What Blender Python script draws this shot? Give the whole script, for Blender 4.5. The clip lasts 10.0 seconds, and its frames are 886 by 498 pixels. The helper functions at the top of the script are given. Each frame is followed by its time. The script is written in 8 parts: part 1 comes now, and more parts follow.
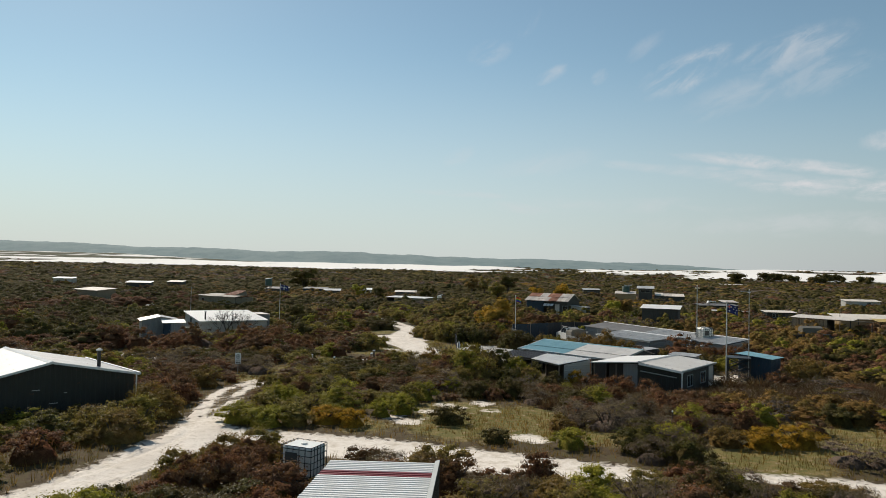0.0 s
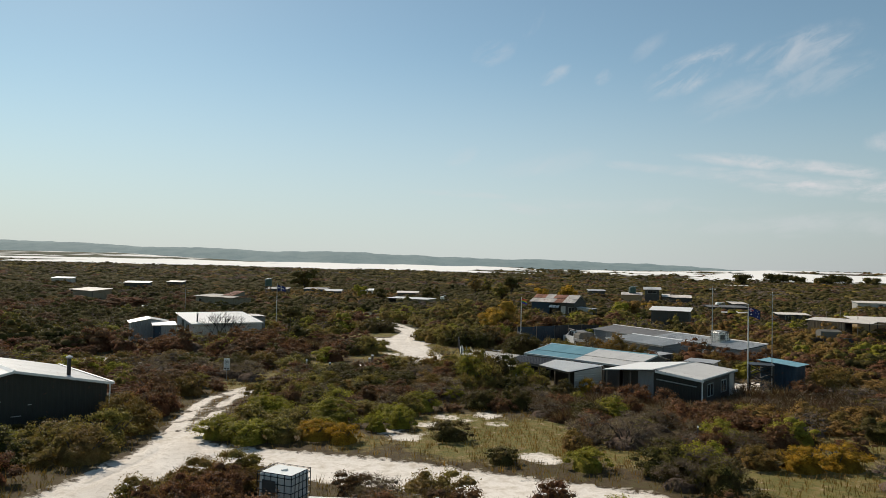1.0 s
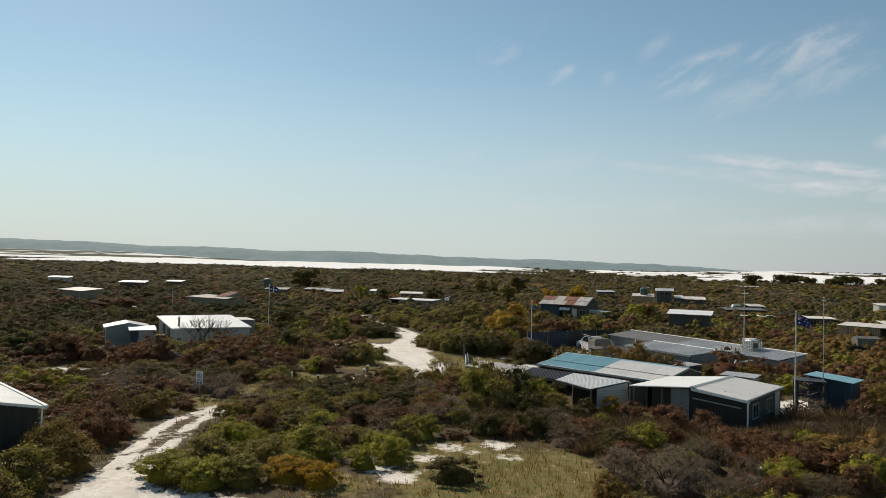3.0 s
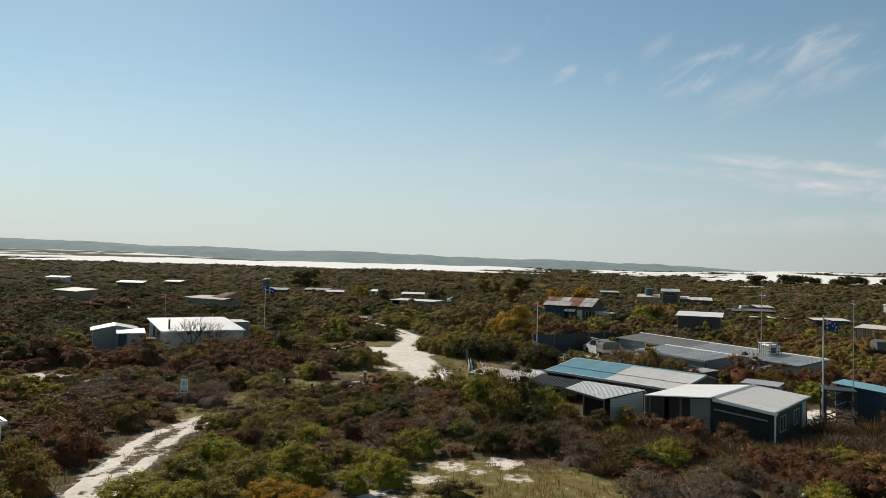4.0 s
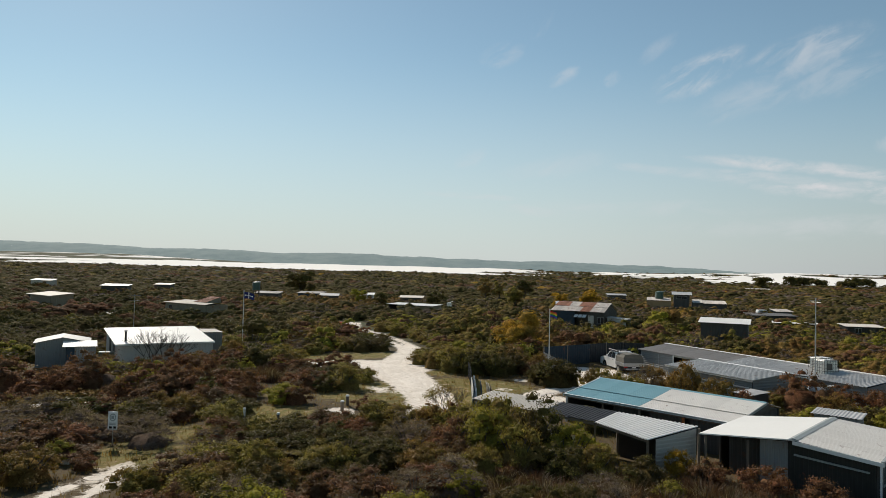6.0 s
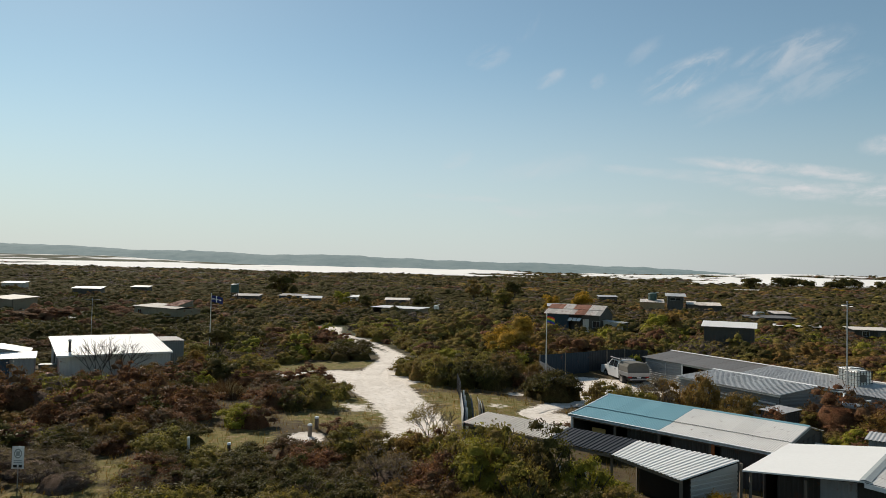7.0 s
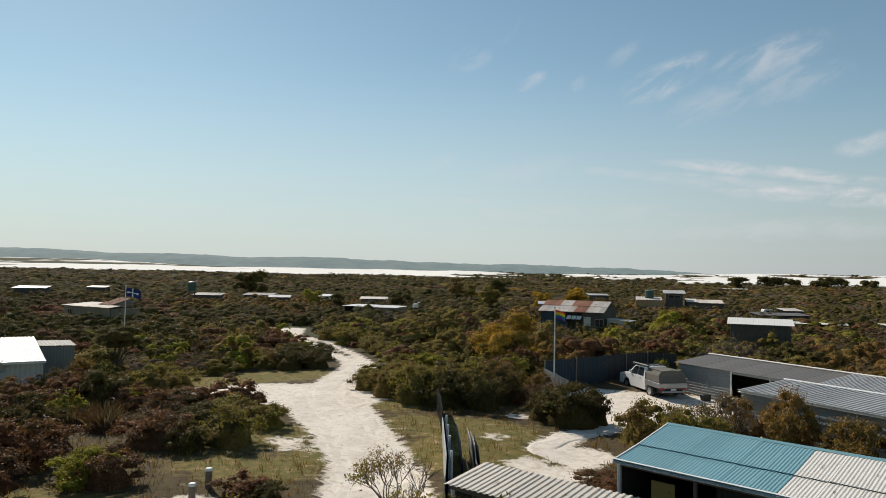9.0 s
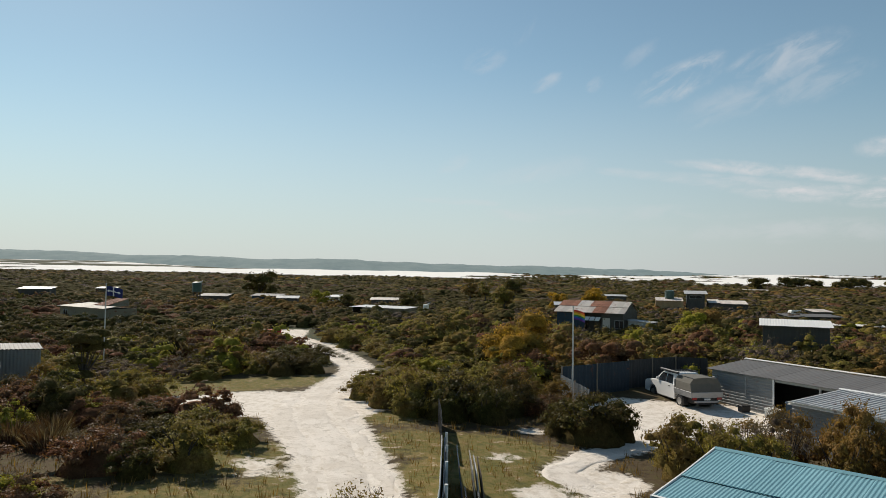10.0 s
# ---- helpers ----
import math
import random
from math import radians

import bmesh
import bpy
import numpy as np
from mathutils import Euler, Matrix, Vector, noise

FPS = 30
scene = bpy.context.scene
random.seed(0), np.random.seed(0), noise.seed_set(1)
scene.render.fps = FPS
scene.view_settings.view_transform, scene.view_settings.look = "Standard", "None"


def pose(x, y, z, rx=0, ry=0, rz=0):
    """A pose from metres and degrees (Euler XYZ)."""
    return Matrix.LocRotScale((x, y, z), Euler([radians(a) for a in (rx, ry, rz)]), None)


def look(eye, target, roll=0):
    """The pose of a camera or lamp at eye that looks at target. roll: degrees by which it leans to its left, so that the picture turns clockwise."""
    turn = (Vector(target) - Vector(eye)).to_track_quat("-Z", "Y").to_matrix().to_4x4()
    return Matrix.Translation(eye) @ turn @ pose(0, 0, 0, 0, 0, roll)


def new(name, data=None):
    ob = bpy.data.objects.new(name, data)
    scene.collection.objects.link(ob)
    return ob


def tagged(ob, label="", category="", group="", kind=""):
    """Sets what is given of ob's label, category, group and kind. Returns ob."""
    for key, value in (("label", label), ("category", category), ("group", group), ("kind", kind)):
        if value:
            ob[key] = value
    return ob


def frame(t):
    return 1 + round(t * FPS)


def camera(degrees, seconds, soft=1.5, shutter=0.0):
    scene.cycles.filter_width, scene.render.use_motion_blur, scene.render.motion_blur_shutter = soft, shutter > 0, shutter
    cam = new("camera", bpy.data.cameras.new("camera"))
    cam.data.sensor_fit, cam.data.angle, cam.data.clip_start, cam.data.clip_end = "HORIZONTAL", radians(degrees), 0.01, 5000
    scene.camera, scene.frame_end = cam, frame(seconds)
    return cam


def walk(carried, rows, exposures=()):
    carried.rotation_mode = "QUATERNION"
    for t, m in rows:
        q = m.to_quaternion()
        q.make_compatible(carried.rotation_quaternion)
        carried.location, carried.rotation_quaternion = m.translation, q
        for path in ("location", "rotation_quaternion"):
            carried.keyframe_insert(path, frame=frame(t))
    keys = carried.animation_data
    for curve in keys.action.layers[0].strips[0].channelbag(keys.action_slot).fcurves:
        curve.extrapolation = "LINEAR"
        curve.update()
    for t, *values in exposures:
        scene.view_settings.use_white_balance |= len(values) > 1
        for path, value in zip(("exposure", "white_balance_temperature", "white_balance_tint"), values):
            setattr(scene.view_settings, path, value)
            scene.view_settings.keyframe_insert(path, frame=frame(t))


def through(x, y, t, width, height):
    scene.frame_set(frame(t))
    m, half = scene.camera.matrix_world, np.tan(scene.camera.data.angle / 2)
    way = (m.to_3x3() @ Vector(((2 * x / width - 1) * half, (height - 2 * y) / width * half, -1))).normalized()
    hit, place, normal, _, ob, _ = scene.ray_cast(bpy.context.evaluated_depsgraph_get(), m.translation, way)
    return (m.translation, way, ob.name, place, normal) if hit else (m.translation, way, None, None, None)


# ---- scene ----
cam = camera(65.5, 10.0, soft=0.45)
METRES, EYE, TILT, LEAN, TURN = 42.42, 8.0, 0.0, -1.0, 0.0
ROWS = [
    (0.0, 0.0, 0.0, 0.0, -0.01, 1.77, -0.21),
    (0.5, 0.0006, 0.037, -0.0001, 0.13, 1.79, -0.26),
    (1.0, 0.0017, 0.073, 0.0002, 0.26, 1.8, -0.3),
    (1.5, 0.0031, 0.1083, 0.0005, 0.38, 1.81, -0.35),
    (2.0, 0.0041, 0.1432, 0.0011, 0.49, 1.79, -0.39),
    (2.5, 0.0045, 0.1775, 0.0017, 0.6, 1.78, -0.42),
    (4.0, 0.0039, 0.2736, 0.0033, 0.88, 1.77, -0.48),
    (4.5, 0.004, 0.3101, 0.004, 0.94, 1.77, -0.46),
    (5.0, 0.0043, 0.3545, 0.0041, 0.99, 1.82, -0.44),
    (5.5, 0.0042, 0.4057, 0.0049, 1.05, 1.88, -0.44),
    (7.0, 0.0047, 0.5937, 0.0039, -0.12, 2.08, -0.31),
    (7.5, 0.0061, 0.6658, 0.0039, -1.09, 2.12, -0.24),
    (8.0, 0.0081, 0.7417, 0.0047, -1.8, 2.14, -0.17),
    (8.5, 0.0112, 0.8195, -0.0033, -1.72, 2.2, -0.17),
    (9.0, 0.0145, 0.8937, -0.0244, -1.6, 2.26, -0.06),
    (9.5, 0.0213, 0.9519, -0.0318, -0.44, 2.41, 0.11),
    (10.0, 0.0307, 0.9944, -0.0318, -0.33, 2.4, 0.01),
]
walk(cam, [(t, pose(0, 0, EYE, TILT, LEAN, TURN) @ pose(METRES * x, METRES * y, METRES * z, 90 + pitch, roll, yaw)) for t, x, y, z, yaw, pitch, roll in ROWS])

# ---- light ----
SUN_AZ, SUN_EL = 31.0, 39.0          # degrees left of the way ahead, and above the horizon
world = bpy.data.worlds.new("sky")
scene.world = world
world.use_nodes = True
wn, wl = world.node_tree.nodes, world.node_tree.links
bg = wn["Background"]
sky = wn.new("ShaderNodeTexSky")
sky.sky_type, sky.sun_disc = "NISHITA", False
sky.sun_elevation, sky.sun_rotation = radians(SUN_EL), radians(-SUN_AZ)
sky.altitude, sky.air_density, sky.dust_density, sky.ozone_density = 0, 1.0, 0.15, 1.0


def wmath(op, a, b=None, c=None):
    n = wn.new("ShaderNodeMath")
    n.operation = op
    for i, v in enumerate((a, b, c)):
        if v is None:
            continue
        if isinstance(v, (int, float)):
            n.inputs[i].default_value = v
        else:
            wl.new(v, n.inputs[i])
    return n.outputs[0]


def ramp01(v, lo, hi):
    n = wn.new("ShaderNodeMapRange")
    n.interpolation_type = "SMOOTHSTEP"
    wl.new(v, n.inputs[0])
    n.inputs[1].default_value, n.inputs[2].default_value = lo, hi
    return n.outputs[0]


# high thin cloud: streaks of noise on a flat layer overhead, thickest to the south
tc = wn.new("ShaderNodeTexCoord")
sep = wn.new("ShaderNodeSeparateXYZ")
wl.new(tc.outputs["Generated"], sep.inputs[0])
AZ = wmath("DIVIDE", sep.outputs[0], wmath("MAXIMUM", sep.outputs[1], 0.05))
EL = wmath("DIVIDE", sep.outputs[2], wmath("MAXIMUM", sep.outputs[1], 0.05))


def cloud_noise(sx, sy, tilt, detail, seed):
    comb = wn.new("ShaderNodeCombineXYZ")
    ca, sa = math.cos(radians(tilt)), math.sin(radians(tilt))
    wl.new(wmath("MULTIPLY", wmath("ADD", wmath("MULTIPLY", AZ, ca), wmath("MULTIPLY", EL, sa)), sx), comb.inputs[0])
    wl.new(wmath("MULTIPLY", wmath("ADD", wmath("MULTIPLY", AZ, -sa), wmath("MULTIPLY", EL, ca)), sy), comb.inputs[1])
    comb.inputs[2].default_value = seed
    n = wn.new("ShaderNodeTexNoise")
    n.inputs["Scale"].default_value, n.inputs["Detail"].default_value, n.inputs["Roughness"].default_value = 1.0, detail, 0.62
    n.inputs["Distortion"].default_value = 0.5
    wl.new(comb.outputs[0], n.inputs["Vector"])
    return n.outputs["Fac"]


def wisp(az, el, half_l, half_w, tilt, strength):
    """A soft streak of cloud round one direction, broken up by noise."""
    ca, sa = math.cos(radians(tilt)), math.sin(radians(tilt))
    da, de = wmath("SUBTRACT", AZ, az), wmath("SUBTRACT", EL, el)
    p = wmath("DIVIDE", wmath("ADD", wmath("MULTIPLY", da, ca), wmath("MULTIPLY", de, sa)), half_l)
    q = wmath("DIVIDE", wmath("ADD", wmath("MULTIPLY", da, -sa), wmath("MULTIPLY", de, ca)), half_w)
    r = wmath("ADD", wmath("MULTIPLY", p, p), wmath("MULTIPLY", q, q))
    grain = cloud_noise(11, 34, tilt + 8, 7, az * 7)
    tufted = cloud_noise(16, 22, tilt - 20, 5, az * 3 + 2)
    body = ramp01(wmath("ADD", r, wmath("MULTIPLY", wmath("SUBTRACT", tufted, 0.5), 1.7)), 1.15, -0.3)
    return wmath("MULTIPLY", wmath("MULTIPLY", body, ramp01(grain, 0.33, 0.66)), strength * 1.15)


CLOUDS = [  # azimuth and elevation as tangents, half length, half width, tilt, strength
    (0.350, 0.297, 0.078, 0.028, 27, 0.8), (0.51, 0.335, 0.11, 0.034, 24, 0.42), (0.43, 0.265, 0.10, 0.030, 18, 0.26), (0.55, 0.30, 0.10, 0.03, 20, 0.25),
    (0.154, 0.290, 0.028, 0.012, 32, 0.55), (0.065, 0.320, 0.036, 0.020, 22, 0.32), (0.226, 0.288, 0.018, 0.011, 35, 0.30),
    (0.52, 0.163, 0.22, 0.012, -4, 0.8), (0.62, 0.130, 0.26, 0.018, -3, 0.95), (0.36, 0.150, 0.16, 0.009, -5, 0.40), (0.50, 0.145, 0.20, 0.010, -4, 0.5),
    (0.67, 0.212, 0.07, 0.018, 14, 0.6), (0.02, 0.112, 0.08, 0.006, -2, 0.32), (0.12, 0.092, 0.06, 0.010, -4, 0.32),
    (0.15, 0.160, 0.09, 0.02, 10, 0.18), (0.30, 0.100, 0.2, 0.014, 0, 0.26), (0.02, 0.166, 0.03, 0.014, 30, 0.18),
    (0.29, 0.335, 0.04, 0.014, 40, 0.2), (0.12, 0.366, 0.03, 0.012, 60, 0.18), (0.55, 0.08, 0.25, 0.02, 2, 0.3)]
veil = None
for c in CLOUDS:
    w = wisp(*c)
    veil = w if veil is None else wmath("MAXIMUM", veil, w)
veil = wmath("MULTIPLY", veil, ramp01(sep.outputs[1], 0.1, 0.3))
# a light, warm haze low over the land
haze = wmath("MULTIPLY", ramp01(EL, 0.34, -0.05), 0.93)
mix1 = wn.new("ShaderNodeMixRGB")
low = wn.new("ShaderNodeMixRGB")
low.inputs[1].default_value, low.inputs[2].default_value = (6.15, 6.75, 7.2, 1), (4.5, 4.95, 5.5, 1)
wl.new(ramp01(AZ, 0.0, 0.85), low.inputs[0])
wl.new(low.outputs[0], mix1.inputs[2])
wl.new(haze, mix1.inputs[0])
tone = wn.new("ShaderNodeMixRGB")
tone.blend_type = "MULTIPLY"
tone.inputs[0].default_value, tone.inputs[2].default_value = 1.0, (1.09, 1.16, 1.02, 1)
wl.new(sky.outputs[0], tone.inputs[1])
wl.new(tone.outputs[0], mix1.inputs[1])
mix2 = wn.new("ShaderNodeMixRGB")
mix2.inputs[2].default_value = (7.7, 7.8, 8.0, 1)
wl.new(veil, mix2.inputs[0])
wl.new(mix1.outputs[0], mix2.inputs[1])
wl.new(mix2.outputs[0], bg.inputs[0])
bg.inputs[1].default_value = 0.085

sun_data = bpy.data.lights.new("sun", "SUN")
sun_data.energy, sun_data.angle, sun_data.color = 4.6, radians(0.53), (1.0, 0.91, 0.78)
sun = new("sun", sun_data)
sa, se = radians(SUN_AZ), radians(SUN_EL)
sun.matrix_world = look((0, 0, 60), (60 * math.sin(sa) * math.cos(se), -60 * math.cos(sa) * math.cos(se), 60 - 60 * math.sin(se)))
scene.view_settings.exposure = 0.0

# ---- materials ----


def material(name):
    m = bpy.data.materials.new(name)
    m.use_nodes = True
    return m, m.node_tree.nodes, m.node_tree.links, m.node_tree.nodes["Principled BSDF"]


def tex_noise(nodes, links, vec, scale, detail=4, rough=0.55, dist=0.0):
    n = nodes.new("ShaderNodeTexNoise")
    n.inputs["Scale"].default_value, n.inputs["Detail"].default_value, n.inputs["Roughness"].default_value = scale, detail, rough
    n.inputs["Distortion"].default_value = dist
    if vec is not None:
        links.new(vec, n.inputs["Vector"])
    return n.outputs["Fac"]


def ramp(nodes, links, fac, stops):
    r = nodes.new("ShaderNodeValToRGB")
    while len(r.color_ramp.elements) < len(stops):
        r.color_ramp.elements.new(0.5)
    for e, (p, c) in zip(r.color_ramp.elements, stops):
        e.position, e.color = p, (*c, 1) if len(c) == 3 else c
    links.new(fac, r.inputs[0])
    return r.outputs[0]


def mixc(nodes, links, fac, a, b, mode="MIX"):
    n = nodes.new("ShaderNodeMixRGB")
    n.blend_type = mode
    for i, v in enumerate((fac, a, b)):
        if isinstance(v, (int, float)):
            n.inputs[i].default_value = v
        elif isinstance(v, tuple):
            n.inputs[i].default_value = (*v, 1)
        else:
            links.new(v, n.inputs[i])
    return n.outputs[0]


def bump(nodes, links, height, strength, distance, bsdf):
    b = nodes.new("ShaderNodeBump")
    b.inputs["Strength"].default_value, b.inputs["Distance"].default_value = strength, distance
    links.new(height, b.inputs["Height"])
    links.new(b.outputs[0], bsdf.inputs["Normal"])


def world_pos(nodes):
    return nodes.new("ShaderNodeNewGeometry").outputs["Position"]


def metal_sheet(name, a, b, rough=0.45, metallic=0.0, rust=0.0, rust_col=(0.16, 0.06, 0.03), spread=0.25):
    """Painted or galvanised sheet: two tones, long stains, patches of rust, small change from sheet to sheet."""
    m, n, l, p = material(name)
    pos = world_pos(n)
    big = tex_noise(n, l, pos, 0.7, 5, 0.6, 0.4)
    fine = tex_noise(n, l, pos, 9, 4, 0.7)
    c = mixc(n, l, big, a, b)
    info = n.new("ShaderNodeObjectInfo")
    dark = ramp(n, l, info.outputs["Random"], [(0, (1 - spread,) * 3), (1, (1, 1, 1))])
    c = mixc(n, l, 1.0, c, dark, "MULTIPLY")
    c = mixc(n, l, ramp(n, l, fine, [(0.3, (0.8,) * 3), (0.7, (1, 1, 1))]), (a[0] * .55, a[1] * .53, a[2] * .5), c)
    if rust:
        r = tex_noise(n, l, pos, 2.2, 6, 0.7, 0.6)
        c = mixc(n, l, ramp(n, l, r, [(0.62 - rust * 0.4, (0, 0, 0)), (0.75 - rust * 0.35, (1, 1, 1))]), c, rust_col)
    l.new(c, p.inputs["Base Color"])
    p.inputs["Metallic"].default_value = metallic
    p.inputs["Specular IOR Level"].default_value = 0.22
    l.new(ramp(n, l, fine, [(0.2, (rough - 0.1,) * 3), (0.8, (rough + 0.12,) * 3)]), p.inputs["Roughness"])
    bump(n, l, fine, 0.15, 0.01, p)
    return m


def plain(name, c, rough=0.6, metallic=0.0, scale=6.0, vary=0.25):
    m, n, l, p = material(name)
    pos = world_pos(n)
    f = tex_noise(n, l, pos, scale, 5, 0.6)
    g = tex_noise(n, l, pos, scale * 9, 3, 0.6)
    col = mixc(n, l, f, tuple(v * (1 - vary) for v in c), tuple(min(1, v * (1 + vary * 0.5)) for v in c))
    l.new(col, p.inputs["Base Color"])
    p.inputs["Roughness"].default_value, p.inputs["Metallic"].default_value = rough, metallic
    bump(n, l, g, 0.2, 0.01, p)
    return m


def wood(name, a, b):
    m, n, l, p = material(name)
    tcn = n.new("ShaderNodeTexCoord")
    mp = n.new("ShaderNodeMapping")
    mp.inputs["Scale"].default_value = (14, 14, 1.2)
    l.new(tcn.outputs["Object"], mp.inputs[0])
    f = tex_noise(n, l, mp.outputs[0], 2.0, 6, 0.65, 0.6)
    info = n.new("ShaderNodeObjectInfo")
    col = mixc(n, l, f, a, b)
    col = mixc(n, l, 1.0, col, ramp(n, l, info.outputs["Random"], [(0, (0.65,) * 3), (1, (1, 1, 1))]), "MULTIPLY")
    l.new(col, p.inputs["Base Color"])
    p.inputs["Roughness"].default_value = 0.85
    bump(n, l, f, 0.4, 0.01, p)
    return m


INNER = {}                            # inside of each kind of crown, its shade put into darker leaf colours


def foliage(name, a, b, c, through=0.35, scale=0.5):
    """Small waxy leaves: tones by leaf and by patch, a little light through the blade; and the mottled mass behind
    them, shade between leaves painted in.
    """
    m, n, l, p = material(name)
    geo = n.new("ShaderNodeNewGeometry")
    isl = geo.outputs["Random Per Island"]
    big = tex_noise(n, l, geo.outputs["Position"], scale, 4, 0.6)
    patch_fac = ramp(n, l, big, [(0.40, (0, 0, 0)), (0.62, (1, 1, 1))])
    col = ramp(n, l, isl, [(0.0, tuple(v * 0.6 for v in a)), (0.45, a), (0.8, b), (1.0, tuple(min(1, v * 1.35) for v in b))])
    col = mixc(n, l, patch_fac, col, mixc(n, l, isl, c, tuple(v * 0.6 for v in c)))
    l.new(col, p.inputs["Base Color"])
    p.inputs["Roughness"].default_value = 0.55
    p.inputs["Specular IOR Level"].default_value = 0.10
    tr = n.new("ShaderNodeBsdfTranslucent")
    l.new(mixc(n, l, 1.0, col, (1.0, 1.05, 0.6), "MULTIPLY"), tr.inputs[0])
    mx = n.new("ShaderNodeMixShader")
    mx.inputs[0].default_value = through
    out = n["Material Output"]
    l.new(p.outputs[0], mx.inputs[1])
    l.new(tr.outputs[0], mx.inputs[2])
    l.new(mx.outputs[0], out.inputs[0])

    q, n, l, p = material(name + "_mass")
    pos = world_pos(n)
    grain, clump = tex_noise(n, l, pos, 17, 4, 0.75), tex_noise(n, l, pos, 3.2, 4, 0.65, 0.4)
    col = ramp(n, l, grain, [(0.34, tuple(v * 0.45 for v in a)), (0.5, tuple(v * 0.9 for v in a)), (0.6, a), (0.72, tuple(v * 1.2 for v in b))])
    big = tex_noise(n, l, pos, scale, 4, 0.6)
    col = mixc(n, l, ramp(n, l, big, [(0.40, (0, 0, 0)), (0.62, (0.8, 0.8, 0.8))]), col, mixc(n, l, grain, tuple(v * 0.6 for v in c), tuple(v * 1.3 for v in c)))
    # clumps darkened in the colour, as shade deep in the crown
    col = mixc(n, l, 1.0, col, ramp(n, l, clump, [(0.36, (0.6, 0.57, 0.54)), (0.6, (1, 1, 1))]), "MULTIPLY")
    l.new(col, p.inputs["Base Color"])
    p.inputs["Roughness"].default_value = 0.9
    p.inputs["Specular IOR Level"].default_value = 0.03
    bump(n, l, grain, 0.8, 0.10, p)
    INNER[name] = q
    return m


M_WHITE_ROOF = metal_sheet("white_roof_sheet", (0.82, 0.80, 0.76), (0.74, 0.72, 0.68), 0.45, 0.0, 0.0, spread=0.05)
M_CREAM_ROOF = metal_sheet("cream_roof_sheet", (0.76, 0.69, 0.60), (0.64, 0.57, 0.49), 0.5, 0.0, 0.06, spread=0.12)
M_BLUE_ROOF = metal_sheet("blue_roof_sheet", (0.17, 0.36, 0.42), (0.22, 0.40, 0.45), 0.45, 0.0, 0.0, spread=0.10)
M_PALE_ROOF = metal_sheet("pale_grey_sheet", (0.80, 0.76, 0.70), (0.66, 0.62, 0.57), 0.45, 0.0, 0.04, spread=0.10)
M_ZINC = metal_sheet("galvanised_sheet", (0.52, 0.51, 0.49), (0.42, 0.41, 0.40), 0.42, 0.1, 0.05, spread=0.15)
M_GREY_ROOF = metal_sheet("grey_roof_sheet", (0.135, 0.125, 0.118), (0.175, 0.165, 0.155), 0.55, 0.1, 0.04, spread=0.2)
M_DARK_ROOF = metal_sheet("charcoal_roof_sheet", (0.030, 0.030, 0.033), (0.045, 0.045, 0.048), 0.5, 0.0, 0.0, spread=0.15)
# darker than the roof zinc: the shade on walls is put into the colour
M_WALL_ZINC = metal_sheet("zinc_wall_sheet", (0.30, 0.31, 0.31), (0.23, 0.24, 0.24), 0.5, 0.1, 0.06, spread=0.2)
M_WALL_DARK = metal_sheet("dark_green_grey_sheet", (0.052, 0.053, 0.047), (0.040, 0.042, 0.036), 0.5, 0.0, 0.03)
M_WALL_GREY = metal_sheet("grey_wall_sheet", (0.095, 0.092, 0.085), (0.070, 0.068, 0.062), 0.55, 0.0, 0.05)
M_WALL_BLUE = metal_sheet("blue_wall_sheet", (0.040, 0.075, 0.115), (0.032, 0.058, 0.085), 0.5, 0.0, 0.05)
M_WALL_CREAM = metal_sheet("cream_wall_sheet", (0.62, 0.59, 0.54), (0.52, 0.50, 0.46), 0.5, 0.0, 0.03)
M_BROWN_WALL = metal_sheet("olive_brown_wall", (0.30, 0.26, 0.185), (0.22, 0.19, 0.135), 0.7, 0.0, 0.1)
M_TAN_WALL = metal_sheet("tan_wall", (0.42, 0.30, 0.17), (0.34, 0.24, 0.13), 0.75, 0.0, 0.05)
M_YELLOW_ROOF = metal_sheet("yellow_roof_sheet", (0.55, 0.40, 0.14), (0.45, 0.33, 0.12), 0.6, 0.0, 0.05)
M_RUST_ROOF = metal_sheet("rusted_roof_sheet", (0.46, 0.21, 0.13), (0.34, 0.14, 0.085), 0.75, 0.0, 0.35, spread=0.35)
M_RUST_PALE = metal_sheet("weathered_roof_sheet", (0.74, 0.69, 0.63), (0.62, 0.54, 0.47), 0.6, 0.0, 0.20, rust_col=(0.25, 0.11, 0.07), spread=0.3)
M_TAN_ROOF = metal_sheet("tan_roof_sheet", (0.40, 0.36, 0.30), (0.32, 0.28, 0.23), 0.6, 0.0, 0.1, spread=0.2)
M_RED = metal_sheet("dark_red_sheet", (0.28, 0.045, 0.055), (0.22, 0.04, 0.045), 0.5)
M_TRIM = plain("white_trim", (0.75, 0.75, 0.73), 0.45, 0.0, 3)
M_GREY_TRIM = plain("grey_trim", (0.30, 0.32, 0.31), 0.5)
M_STEEL = plain("steel_pipe", (0.42, 0.42, 0.42), 0.4, 0.6)
M_BLACK = plain("black_paint", (0.012, 0.012, 0.013), 0.5)
# near-black wall insides: the shade within open sheds, put into the colour
M_DARKIN = plain("dark_interior_shade", (0.05, 0.045, 0.04), 0.8)
M_POLE = plain("pale_pole", (0.62, 0.60, 0.56), 0.5)
M_TIMBER = wood("grey_timber", (0.26, 0.21, 0.16), (0.15, 0.12, 0.09))
M_BROWN_WOOD = wood("brown_board", (0.52, 0.39, 0.27), (0.36, 0.26, 0.17))
M_BARK = wood("bark", (0.10, 0.08, 0.065), (0.05, 0.04, 0.033))
